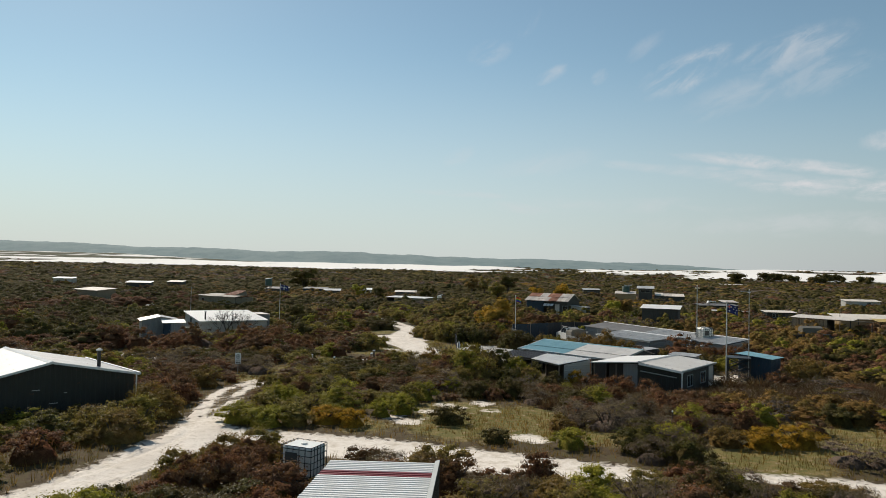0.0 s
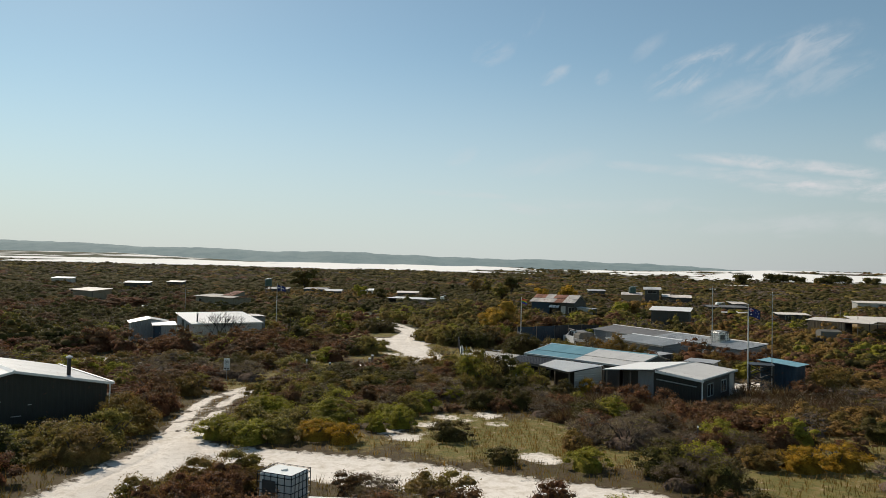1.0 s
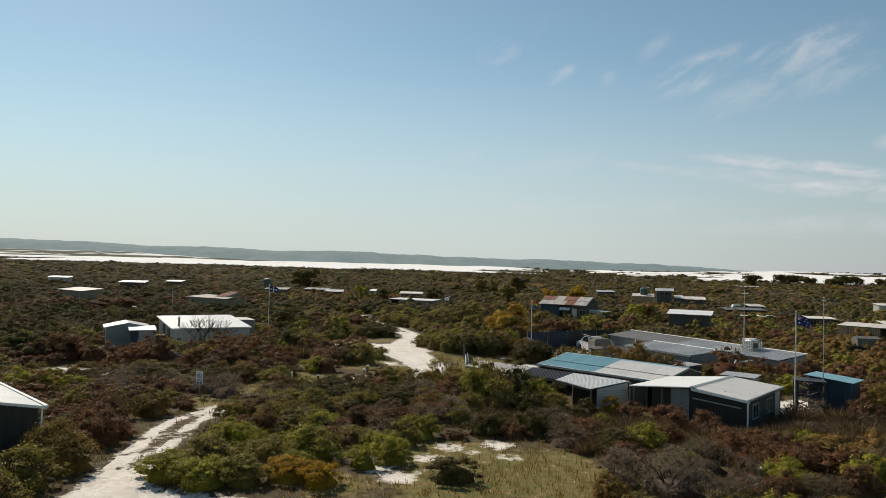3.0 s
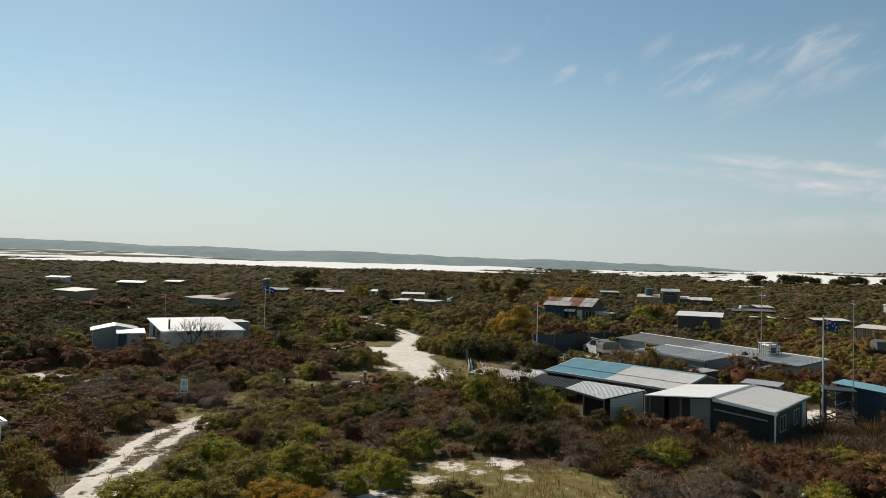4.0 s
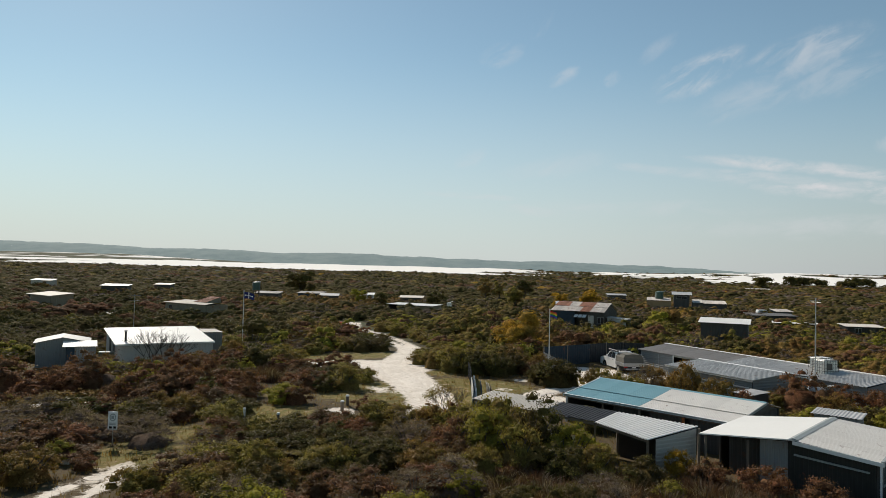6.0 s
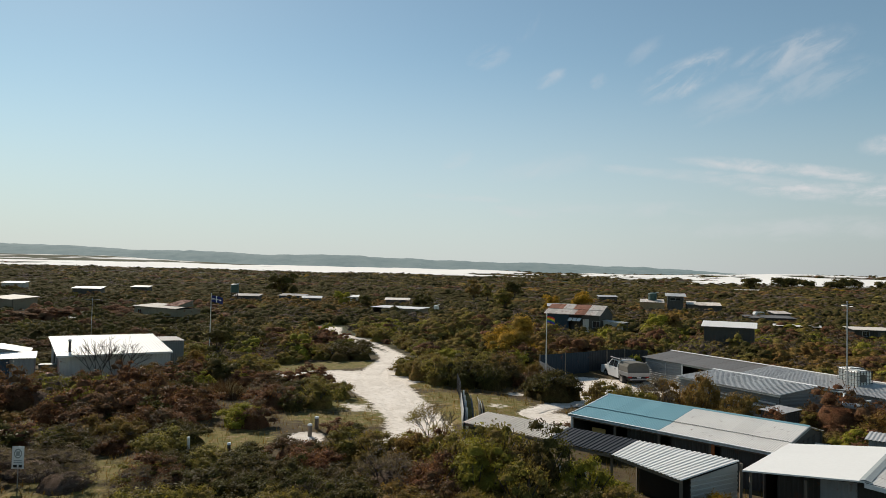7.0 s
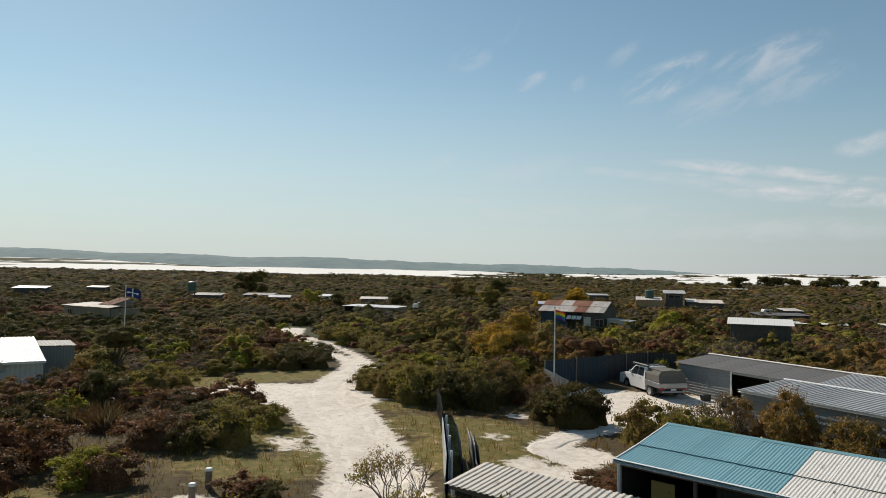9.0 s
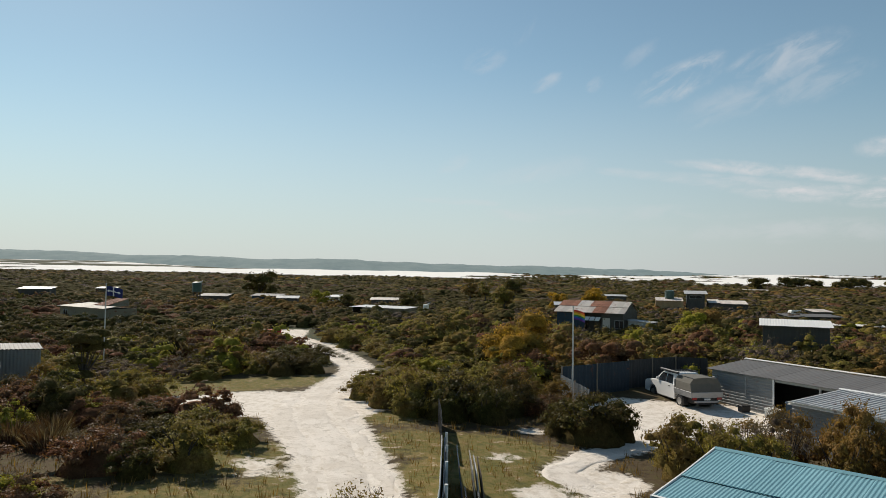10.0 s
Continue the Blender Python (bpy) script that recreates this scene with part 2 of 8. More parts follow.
M_TWIG = plain("dead_twig", (0.055, 0.045, 0.038), 0.9, 0, 3)
M_IBC = plain("milky_plastic", (0.78, 0.77, 0.72), 0.35, 0, 2)
M_TANKG = plain("green_plastic", (0.05, 0.10, 0.08), 0.5)
M_CONC = plain("concrete", (0.50, 0.47, 0.43), 0.9, 0, 2)
M_ORANGE = plain("rust_orange_post", (0.45, 0.13, 0.03), 0.7)

F_GREEN = foliage("heath_green_leaf", (0.201, 0.167, 0.040), (0.332, 0.266, 0.057), (0.238, 0.149, 0.057), 0.38)
F_BRIGHT = foliage("bright_green_leaf", (0.289, 0.263, 0.034), (0.405, 0.355, 0.047), (0.226, 0.188, 0.036), 0.38)
F_DARK = foliage("dark_green_leaf", (0.087, 0.078, 0.023), (0.138, 0.120, 0.031), (0.109, 0.076, 0.030), 0.30)
F_RUST = foliage("rusty_leaf", (0.193, 0.085, 0.044), (0.281, 0.124, 0.057), (0.140, 0.090, 0.048), 0.32)
F_GREY = foliage("grey_twig_leaf", (0.193, 0.141, 0.110), (0.292, 0.220, 0.176), (0.129, 0.096, 0.072), 0.36)
F_YELLOW = foliage("yellow_leaf", (0.406, 0.225, 0.024), (0.553, 0.310, 0.033), (0.287, 0.179, 0.028), 0.50)
F_GOLD = foliage("golden_leaf", (0.4, 0.225, 0.032), (0.62, 0.35, 0.045), (0.2, 0.14, 0.038), 0.50)
F_BROWN = foliage("brown_leaf", (0.238, 0.136, 0.045), (0.340, 0.194, 0.059), (0.190, 0.133, 0.037), 0.32)
F_STRAP = foliage("strap_leaf", (0.105, 0.07, 0.042), (0.23, 0.175, 0.125), (0.125, 0.062, 0.036), 0.31, 1.2)
F_GRASS = foliage("dry_grass", (0.19, 0.16, 0.036), (0.3, 0.225, 0.062), (0.15, 0.145, 0.026), 0.50, 0.6)

# ---- shape of the land ----


def vnoise(x, y, scale, seed=0):
    """Smooth value noise in 0..1 on a lattice of that many metres."""
    x, y = np.asarray(x, float) / scale, np.asarray(y, float) / scale
    xi, yi = np.floor(x).astype(np.int64), np.floor(y).astype(np.int64)
    fx, fy = x - xi, y - yi
    fx, fy = fx * fx * (3 - 2 * fx), fy * fy * (3 - 2 * fy)

    def h(a, b):
        v = (a * 374761393 + b * 668265263 + seed * 982451653) & 0x7FFFFFFF
        v = ((v ^ (v >> 13)) * 1274126177) & 0x7FFFFFFF
        return ((v ^ (v >> 16)) & 0xFFFF) / 65535.0
    return (h(xi, yi) * (1 - fx) + h(xi + 1, yi) * fx) * (1 - fy) + (h(xi, yi + 1) * (1 - fx) + h(xi + 1, yi + 1) * fx) * fy


def fbm(x, y, scale, seed=0, octaves=4):
    s, a, t = 0.0, 0.5, 0.0
    for k in range(octaves):
        s = s + a * vnoise(x, y, scale / 2 ** k, seed + k)
        t += a
        a *= 0.5
    return s / t


def sstep(lo, hi, v):
    t = np.clip((np.asarray(v, float) - lo) / (hi - lo), 0, 1)
    return t * t * (3 - 2 * t)


def hump(x, y, cx, cy, rx, ry):
    return np.exp(-((x - cx) / rx) ** 2 - ((y - cy) / ry) ** 2)


def land(x, y):
    """Height of the ground."""
    x, y = np.asarray(x, float), np.asarray(y, float)
    z = 0.3 + 0.4 * sstep(46, 24, y)
    z = z + 0.25 * hump(x, y, -22, 70, 14, 12) - 0.75 * hump(x, y, 12, 57, 8, 9) - 0.5 * hump(x, y, 15, 78, 9, 9)
    z = z + (fbm(x, y, 14, 3, 3) - 0.5) * 0.5 * (1 - sstep(150, 250, y) * 0.0)
    far = sstep(110, 260, np.hypot(x, y))
    z = z + far * (fbm(x, y, 90, 11, 4) - 0.5) * 3.0
    z = z + 6.0 * sstep(240, 900, np.hypot(x * 0.8, y))
    # the land lifts again towards the white dunes, and behind them to scrubby old dunes
    a = x / np.maximum(y, 1.0)
    lo = dune_foot(x, y)
    z = z + (8.5 - 4.0 * hump(a, 0, 0.26, 0, 0.16, 9)) * sstep(-20, 240, y - lo) + 15.0 * sstep(-0.2, -0.5, a) * sstep(260, 620, y - lo)
    return z + dune(x, y) * 3.0 * fbm(x, y, 90, 21, 3) + (fbm(x, y, 120, 23, 4) - 0.5) * 7 * sstep(240, 420, y - lo)


def dune_foot(x, y):
    a = x / np.maximum(y, 1.0)
    return 820 + 110 * sstep(-0.22, -0.45, a) - 270 * sstep(0.12, 0.42, a) - 40 * np.sin(a * 9.0) - 22 * np.sin(a * 27.0)


def dune(x, y):
    """How much of the ground is bare dune, 0 to 1, far off."""
    x, y = np.asarray(x, float), np.asarray(y, float)
    a = x / np.maximum(y, 1.0)
    d = y - dune_foot(x, y)
    band = sstep(-40, 15, d) * sstep(250, 190, d - 70 * sstep(0.3, 0.45, a))
    old = sstep(150, 260, d) * sstep(680, 520, d) * sstep(-0.2, -0.42, a)
    gaps = 0.55 * fbm(x * 0.35, y, 70, 31, 4) + 0.45 * fbm(x * 0.7, y, 34, 35, 4)
    solid = gaps + 0.24 * hump(a, 0, -0.10, 0, 0.12, 9) + 0.09 * hump(a, 0, -0.5, 0, 0.25, 9) + 0.075 * hump(a, 0, 0.50, 0, 0.12, 9) + 0.03 * hump(a, 0, 0.7, 0, 0.1, 9) - 0.05 * hump(a, 0, 0.18, 0, 0.10, 9)
    return np.maximum(band * sstep(0.47, 0.53, solid), old * sstep(0.585, 0.625, gaps))


ROADS = [
    [(-0.6, 57.5, 1.8), (-0.9, 62, 1.6), (-2.2, 67, 1.7), (-4.2, 73, 2.2), (-4.7, 77, 1.7), (-4.7, 82, 1.05), (-4.1, 87.5, 1.1), (-4.4, 91.5, 1.2)],
    [(-3.9, 91, 0.8), (-5.0, 97, 0.5), (-9.0, 107, 0.5), (-13.2, 113.5, 0.9)],
    [(-4.8, 91, 0.8), (-6.9, 97, 0.5), (-10.6, 106, 0.5), (-14, 113, 0.9)],
    [(-13.5, 113, 1.0), (-15.3, 121, 1.9)],
    [(-4.5, 75.6, 3.4), (-8.0, 76.4, 3.4), (-11.8, 77.0, 1.2)],
    [(-14.5, 17, 1.1), (-11.7, 23, 1.05), (-10.4, 29.4, 1.45), (-11.2, 33.5, 0.9)],
    [(-11.7, 33.0, 0.45), (-12.9, 38.5, 0.30), (-13.6, 43, 0.28), (-12.6, 47, 0.35)],
    [(-10.6, 33.0, 0.40), (-11.6, 38.5, 0.24), (-12.3, 43, 0.24), (-11.8, 46.5, 0.3)],
    [(-9.8, 30, 1.9), (-6, 29.6, 1.8), (-3, 28.9, 1.8), (0.1, 27.8, 1.7), (2.6, 26.8, 1.6), (6.6, 25.6, 1.2)],
    [(11.5, 25.5, 0.5), (13.0, 25.1, 0.9), (15.5, 24.2, 1.0), (20, 23, 1.0)],
    [(6.6, 63.8, 0.7), (5.6, 65.8, 0.8), (7.4, 68.4, 0.7), (10.2, 71.5, 1.1), (11.5, 75, 2.8)],
    [(11.5, 78, 3.6), (16, 77, 3.6)],
    [(17.5, 70, 1.4), (15.5, 75, 3.0)],
    [(-0.6, 88.5, 0.4), (-3.5, 88.3, 0.6)],
    [(20, 51.5, 1.3), (23, 52.5, 1.3), (26, 51.0, 1.0)],
]
PATCHES = [(-0.6, 37.0, 0.75), (2.3, 39.7, 0.8), (-2.4, 35.2, 0.7), (0.4, 39.2, 0.6), (4.3, 30.9, 0.8), (1.2, 38.4, 0.55), (-27.0, 57.2, 1.7), (-51.4, 131.2, 4.0), (-55, 133, 3.0), (4.8, 62.3, 1.5), (7.0, 65.1, 1.5), (3.9, 67.2, 0.9), (-4.2, 64.1, 0.8), (21.0, 52.6, 1.5),
           (-1.5, 34.3, 0.7), (-0.4, 35.2, 0.5), (2.8, 37.6, 0.5), (-41, 70.5, 1.6), (-38, 71.5, 1.2), (-22.4, 57.1, 1.4), (-20.5, 57.6, 1.0), (-6.0, 57.4, 1.0),
           (-4.7, 65.2, 0.8), (-24.5, 68.5, 1.6), (-27.5, 69.0, 1.2), (4.4, 63.6, 0.8), (4.2, 45.5, 0.6), (3.2, 44.2, 0.5), (5.5, 71.8, 0.6), (-35, 112, 2.2), (-38.5, 114, 2.0), (4.0, 31.4, 0.7), (-48, 112, 3)]
GRASS = [(1.2, 33.4, 3.0), (4.0, 34.4, 3.2), (4.9, 37.4, 1.8), (0.8, 37.6, 2.6), (-15.0, 81.3, 3.0), (-6.2, 83.8, 2.0), (-10.5, 82.0, 2.8), (-2.9, 63.5, 1.6), (-5.0, 61.2, 1.8), (-4.6, 67.2, 1.2), (-0.7, 73.0, 1.4), (0.3, 69.1, 1.6), (2.5, 68.1, 2.4), (3.1, 63.7, 2.6), (0.6, 64.3, 1.2), (-62, 150, 6.0), (-52, 134, 5.0),
         (3.6, 62.2, 1.9), (4.8, 64.6, 1.5), (-27.2, 66.0, 1.7), (-22.5, 68.6, 1.2), (-16.1, 83, 2.5), (-11.0, 78.6, 1.2), (-1.4, 73.6, 0.9), (-0.2, 68, 1.0), (-4.9, 65.8, 1.2), (-3.3, 62.6, 0.9), (-10.0, 61.9, 1.2), (-6.6, 61.8, 1.2), (4.5, 34.5, 3.6), (1.5, 36.5, 2.8), (7.5, 32.0, 2.0), (3.4, 68.0, 2.6), (2.6, 65.0, 2.0), (0.6, 69.5, 1.2), (0.9, 65.5, 0.9), (-8.5, 83.0, 2.6), (-12.5, 80.5, 3.2), (-6.2, 65.5, 2.0), (-4.2, 61.5, 1.4),
         (-12.9, 48.5, 2.0), (-9, 56.5, 2.0), (-13.5, 51.5, 2.0), (-3.6, 33.0, 1.2), (13.0, 28.0, 2.6), (16.5, 31, 2.6), (21, 30, 3), (-11, 57.5, 1.5), (-41, 66, 2.5), (-52, 118, 6), (20, 35, 2.2)]


def road_depth(x, y):
    """Metres inside the bare sand, negative outside."""
    x, y = np.asarray(x, float), np.asarray(y, float)
    best = np.full(x.shape, -50.0)
    for line in ROADS:
        for (ax, ay, ar), (bx, by, br) in zip(line, line[1:]):
            dx, dy = bx - ax, by - ay
            t = np.clip(((x - ax) * dx + (y - ay) * dy) / (dx * dx + dy * dy), 0, 1)
            best = np.maximum(best, ar + (br - ar) * t - np.hypot(x - ax - dx * t, y - ay - dy * t))
    for cx, cy, r in PATCHES:
        best = np.maximum(best, r * (0.1 + 1.5 * fbm(x, y, 1.3, 77, 3)) - np.hypot(x - cx, y - cy))
    return best


def grass_depth(x, y):
    x, y = np.asarray(x, float), np.asarray(y, float)
    best = np.full(x.shape, -50.0)
    for cx, cy, r in GRASS:
        best = np.maximum(best, r - np.hypot(x - cx, y - cy))
    return best


def spaced(lo, hi, step):
    return list(np.arange(lo, hi, step))


def growing(start, end, step, ratio, cap=1e9):
    out, v = [], start
    while v < end:
        v += step
        out.append(v)
        step = min(step * ratio, cap)
    return out


side = growing(48, 620, 0.8, 1.06, 9) 
side += growing(side[-1], 4200, 12, 1.12)
xs = np.array([-v for v in side[::-1]] + spaced(-48, 48.01, 0.64) + side)
ys = np.array([-v for v in growing(0, 300, 2, 1.3)][::-1] + spaced(0, 14, 1.0) + spaced(14, 96, 0.5) + spaced(96, 130, 0.8) + growing(130, 470, 1.0, 1.035) + spaced(470, 1330, 8.0) + growing(1330, 4700, 14, 1.1))
gx, gy = np.meshgrid(xs, ys)
gz = land(gx, gy)
rd = road_depth(gx, gy)
gz = gz - 0.07 * sstep(-0.2, 0.5, rd)
nx, ny = len(xs), len(ys)


def grid_mesh(name, X, Y, Z, faces=None):
    n, k = X.shape[1], X.shape[0]
    me = bpy.data.meshes.new(name)
    idx = np.arange(n * k).reshape(k, n)
    quads = np.stack([idx[:-1, :-1], idx[:-1, 1:], idx[1:, 1:], idx[1:, :-1]], -1).reshape(-1, 4)
    if faces is not None:
        quads = quads[faces.reshape(-1)]
    me.vertices.add(n * k)
    me.vertices.foreach_set("co", np.stack([X, Y, Z], -1).reshape(-1).astype(np.float32))
    me.loops.add(len(quads) * 4)
    me.loops.foreach_set("vertex_index", quads.reshape(-1).astype(np.int32))
    me.polygons.add(len(quads))
    me.polygons.foreach_set("loop_start", (np.arange(len(quads)) * 4).astype(np.int32))
    me.polygons.foreach_set("use_smooth", np.ones(len(quads), bool))
    me.update(calc_edges=True)
    return me


def attribute(me, name, values):
    a = me.attributes.new(name, "FLOAT", "POINT")
    a.data.foreach_set("value", np.asarray(values, np.float32).reshape(-1))


def ground_material():
    m, n, l, p = material("sandy_heath_ground")
    pos = world_pos(n)

    def att(k):
        a = n.new("ShaderNodeAttribute")
        a.attribute_name = k
        return a.outputs["Fac"]

    fine, mid, big = tex_noise(n, l, pos, 14, 5, 0.7), tex_noise(n, l, pos, 2.3, 6, 0.68, 0.3), tex_noise(n, l, pos, 0.25, 5, 0.6)
    litter = ramp(n, l, mid, [(0.3, (0.045, 0.031, 0.017)), (0.5, (0.085, 0.060, 0.031)), (0.62, (0.080, 0.068, 0.026)), (0.78, (0.15, 0.12, 0.085))])
    grass = ramp(n, l, mid, [(0.3, (0.085, 0.085, 0.024)), (0.47, (0.150, 0.130, 0.040)), (0.6, (0.21, 0.150, 0.058)), (0.74, (0.44, 0.37, 0.28))])
    sand = ramp(n, l, fine, [(0.2, (0.62, 0.55, 0.47)), (0.5, (0.75, 0.68, 0.60)), (0.8, (0.82, 0.76, 0.68))])
    sand = mixc(n, l, ramp(n, l, mid, [(0.46, (0, 0, 0)), (0.68, (0.75, 0.75, 0.75))]), sand, (0.46, 0.38, 0.28))
    heath = ramp(n, l, tex_noise(n, l, pos, 0.09, 8, 0.75), [(0.32, (0.020, 0.026, 0.012)), (0.48, (0.044, 0.052, 0.020)), (0.58, (0.060, 0.050, 0.024)), (0.72, (0.085, 0.088, 0.030))])

    def edge(a, width=0.25):
        s = n.new("ShaderNodeMath")
        s.operation = "ADD"
        l.new(a, s.inputs[0])
        q = n.new("ShaderNodeMath")
        q.operation = "MULTIPLY_ADD"
        l.new(mid, q.inputs[0])
        q.inputs[1].default_value, q.inputs[2].default_value = 2.2, -1.1
        l.new(q.outputs[0], s.inputs[1])
        return ramp(n, l, s.outputs[0], [(0.5 - width, (0, 0, 0)), (0.5 + width, (1, 1, 1))])

    c = mixc(n, l, edge(att("grassy"), 0.3), litter, grass)
    c = mixc(n, l, att("far"), c, heath)
    c = mixc(n, l, edge(att("sandy"), 0.16), c, sand)
    c = mixc(n, l, att("dune"), c, (0.84, 0.81, 0.76))
    l.new(c, p.inputs["Base Color"])
    p.inputs["Roughness"].default_value = 0.95
    p.inputs["Specular IOR Level"].default_value = 0.15
    bump(n, l, mid, 0.5, 0.12, p)
    return m


M_GROUND = ground_material()
me = grid_mesh("ground", gx, gy, gz)
attribute(me, "sandy", np.clip(0.5 + rd * 1.1, -1, 2))
attribute(me, "grassy", np.clip(0.5 + grass_depth(gx, gy) * 0.7, -1, 2))
attribute(me, "far", sstep(80, 115, np.hypot(gx, gy)))
attribute(me, "dune", sstep(0.35, 0.6, dune(gx, gy)))
ground = tagged(new("ground", me), "sandy ground under low coastal heath, bare white tracks", "ground", kind="structure")
me.materials.append(M_GROUND)

# loose sand of the tracks: a finer surface with wheel ruts, ragged at its edges
M_SAND, sn, sl, sp = material("white_track_sand")
s_pos = world_pos(sn)
s_fine, s_mid, s_big = tex_noise(sn, sl, s_pos, 26, 5, 0.7), tex_noise(sn, sl, s_pos, 3.4, 7, 0.72, 0.5), tex_noise(sn, sl, s_pos, 0.5, 4, 0.6)
s_col = ramp(sn, sl, s_fine, [(0.2, (0.63, 0.56, 0.48)), (0.5, (0.77, 0.70, 0.62)), (0.8, (0.84, 0.78, 0.70))])
s_col = mixc(sn, sl, ramp(sn, sl, s_mid, [(0.50, (0, 0, 0)), (0.68, (0.85, 0.85, 0.85))]), s_col, (0.48, 0.41, 0.33))
s_col = mixc(sn, sl, ramp(sn, sl, s_big, [(0.42, (0, 0, 0)), (0.68, (0.6, 0.6, 0.6))]), s_col, (0.55, 0.48, 0.40))
sl.new(s_col, sp.inputs["Base Color"])
sp.inputs["Roughness"].default_value = 0.95
sp.inputs["Specular IOR Level"].default_value = 0.1
bump(sn, sl, s_mid, 0.6, 0.10, sp)


def curve_through(line, step=0.25):
    """Points along a smooth curve through (x, y, half width)."""
    p = [np.array(q, float) for q in line]
    p = [2 * p[0] - p[1]] + p + [2 * p[-1] - p[-2]]
    out = []
    for a, b, c, d in zip(p, p[1:], p[2:], p[3:]):
        n = max(2, int(np.hypot(*(c - b)[:2]) / step))
        for i in range(n):
            t = i / n
            out.append(0.5 * (2 * b + (c - a) * t + (2 * a - 5 * b + 4 * c - d) * t * t + (3 * b - a - 3 * c + d) * t ** 3))
    return np.array(out + [p[-2]])


def track_surface(line, lift):
    q = curve_through(line)
    c, r = q[:, :2], np.maximum(q[:, 2], 0.24) + np.where(q[:, 2] > 0.8, 0.25, 0.12)
    d = np.gradient(c, axis=0)
    d = d / np.linalg.norm(d, axis=1, keepdims=True)
    n = np.stack([d[:, 1], -d[:, 0]], 1)
    s = np.linspace(-1, 1, 29)
    X, Y = c[:, :1] + n[:, :1] * r[:, None] * s, c[:, 1:] + n[:, 1:] * r[:, None] * s
    off = np.abs(r[:, None] * s)
    along = np.cumsum(np.full(len(c), 0.25))[:, None]
    wob = 0.12 * np.sin(along * 0.35)
    rut = np.where(r[:, None] > 1.1, 0.055 * np.exp(-((np.abs(r[:, None] * s + wob) - 0.78) / 0.17) ** 2), 0.0)
    Z = land(X, Y) - 0.035 + lift - rut + (fbm(X, Y, 0.7, 41, 3) - 0.5) * 0.07 + (fbm(X, Y, 0.22, 44, 2) - 0.5) * 0.035
    edge = np.abs(s)[None, :] + (fbm(X, Y, 1.1, 47, 3) - 0.5) * 0.75
    Z = Z - 0.16 * sstep(0.72, 0.95, edge) - 0.1 * (np.abs(s)[None, :] > 0.99)
    ends = np.minimum(along, along[-1] - along)
    Z = Z - 0.10 * sstep(1.8, 0.0, ends)
    me = grid_mesh("road", X, Y, Z)
    me.materials.append(M_SAND)
    return tagged(new("road", me), "rutted white sand track through the heath", "sand track", kind="structure")


for i, line in enumerate(ROADS):
    if i not in (1, 4, 8, 9, 11):
        track_surface(line, 0.003 * i)

# far wooded hills, a backdrop at the skyline, with distance haze put into the material
hm, hn, hl, hp = material("hazy_hills")
hf = tex_noise(hn, hl, world_pos(hn), 0.012, 8, 0.7)
hs = tex_noise(hn, hl, world_pos(hn), 0.03, 5, 0.7)
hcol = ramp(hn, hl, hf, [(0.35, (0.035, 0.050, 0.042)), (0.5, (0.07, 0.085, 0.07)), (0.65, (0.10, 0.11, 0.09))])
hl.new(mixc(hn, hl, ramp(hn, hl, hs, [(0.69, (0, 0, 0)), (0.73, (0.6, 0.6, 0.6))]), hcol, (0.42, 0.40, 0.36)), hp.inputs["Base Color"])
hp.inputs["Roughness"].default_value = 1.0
# blue-grey emission stands in for the haze in front of the hills
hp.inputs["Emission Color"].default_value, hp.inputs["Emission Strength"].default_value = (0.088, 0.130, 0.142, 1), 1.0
ha = np.linspace(-1.1, 1.1, 420)
hr = np.linspace(0, 1, 14)
HA, HR = np.meshgrid(ha, hr)
HX, HY = HA * 3000, 3000 + HR * 900 + 0 * HA
crest = 8 + 3560 / 1219 * np.interp(ha, [-1.1, -0.64, -0.3, 0.0, 0.35, 0.42, 0.5, 0.6, 1.1], [36, 34.5, 29, 24.5, 19, 16, 10, 6, 4])
crest = crest + (fbm(ha * 3000, ha * 0, 420, 5, 4) - 0.5) * 16 + (fbm(ha * 3000, ha * 0, 40, 8, 3) - 0.5) * 5
HZ = crest[None, :] * sstep(0, 0.6, HR) * (0.9 + 0.2 * fbm(HX, HY, 300, 9)) * (1 - 0.3 * sstep(0.7, 1, HR)) + (fbm(HX, HY, 60, 4) - 0.5) * 8
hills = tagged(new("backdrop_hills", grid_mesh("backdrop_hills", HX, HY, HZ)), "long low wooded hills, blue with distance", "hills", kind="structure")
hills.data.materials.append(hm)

# ---- building kit ----


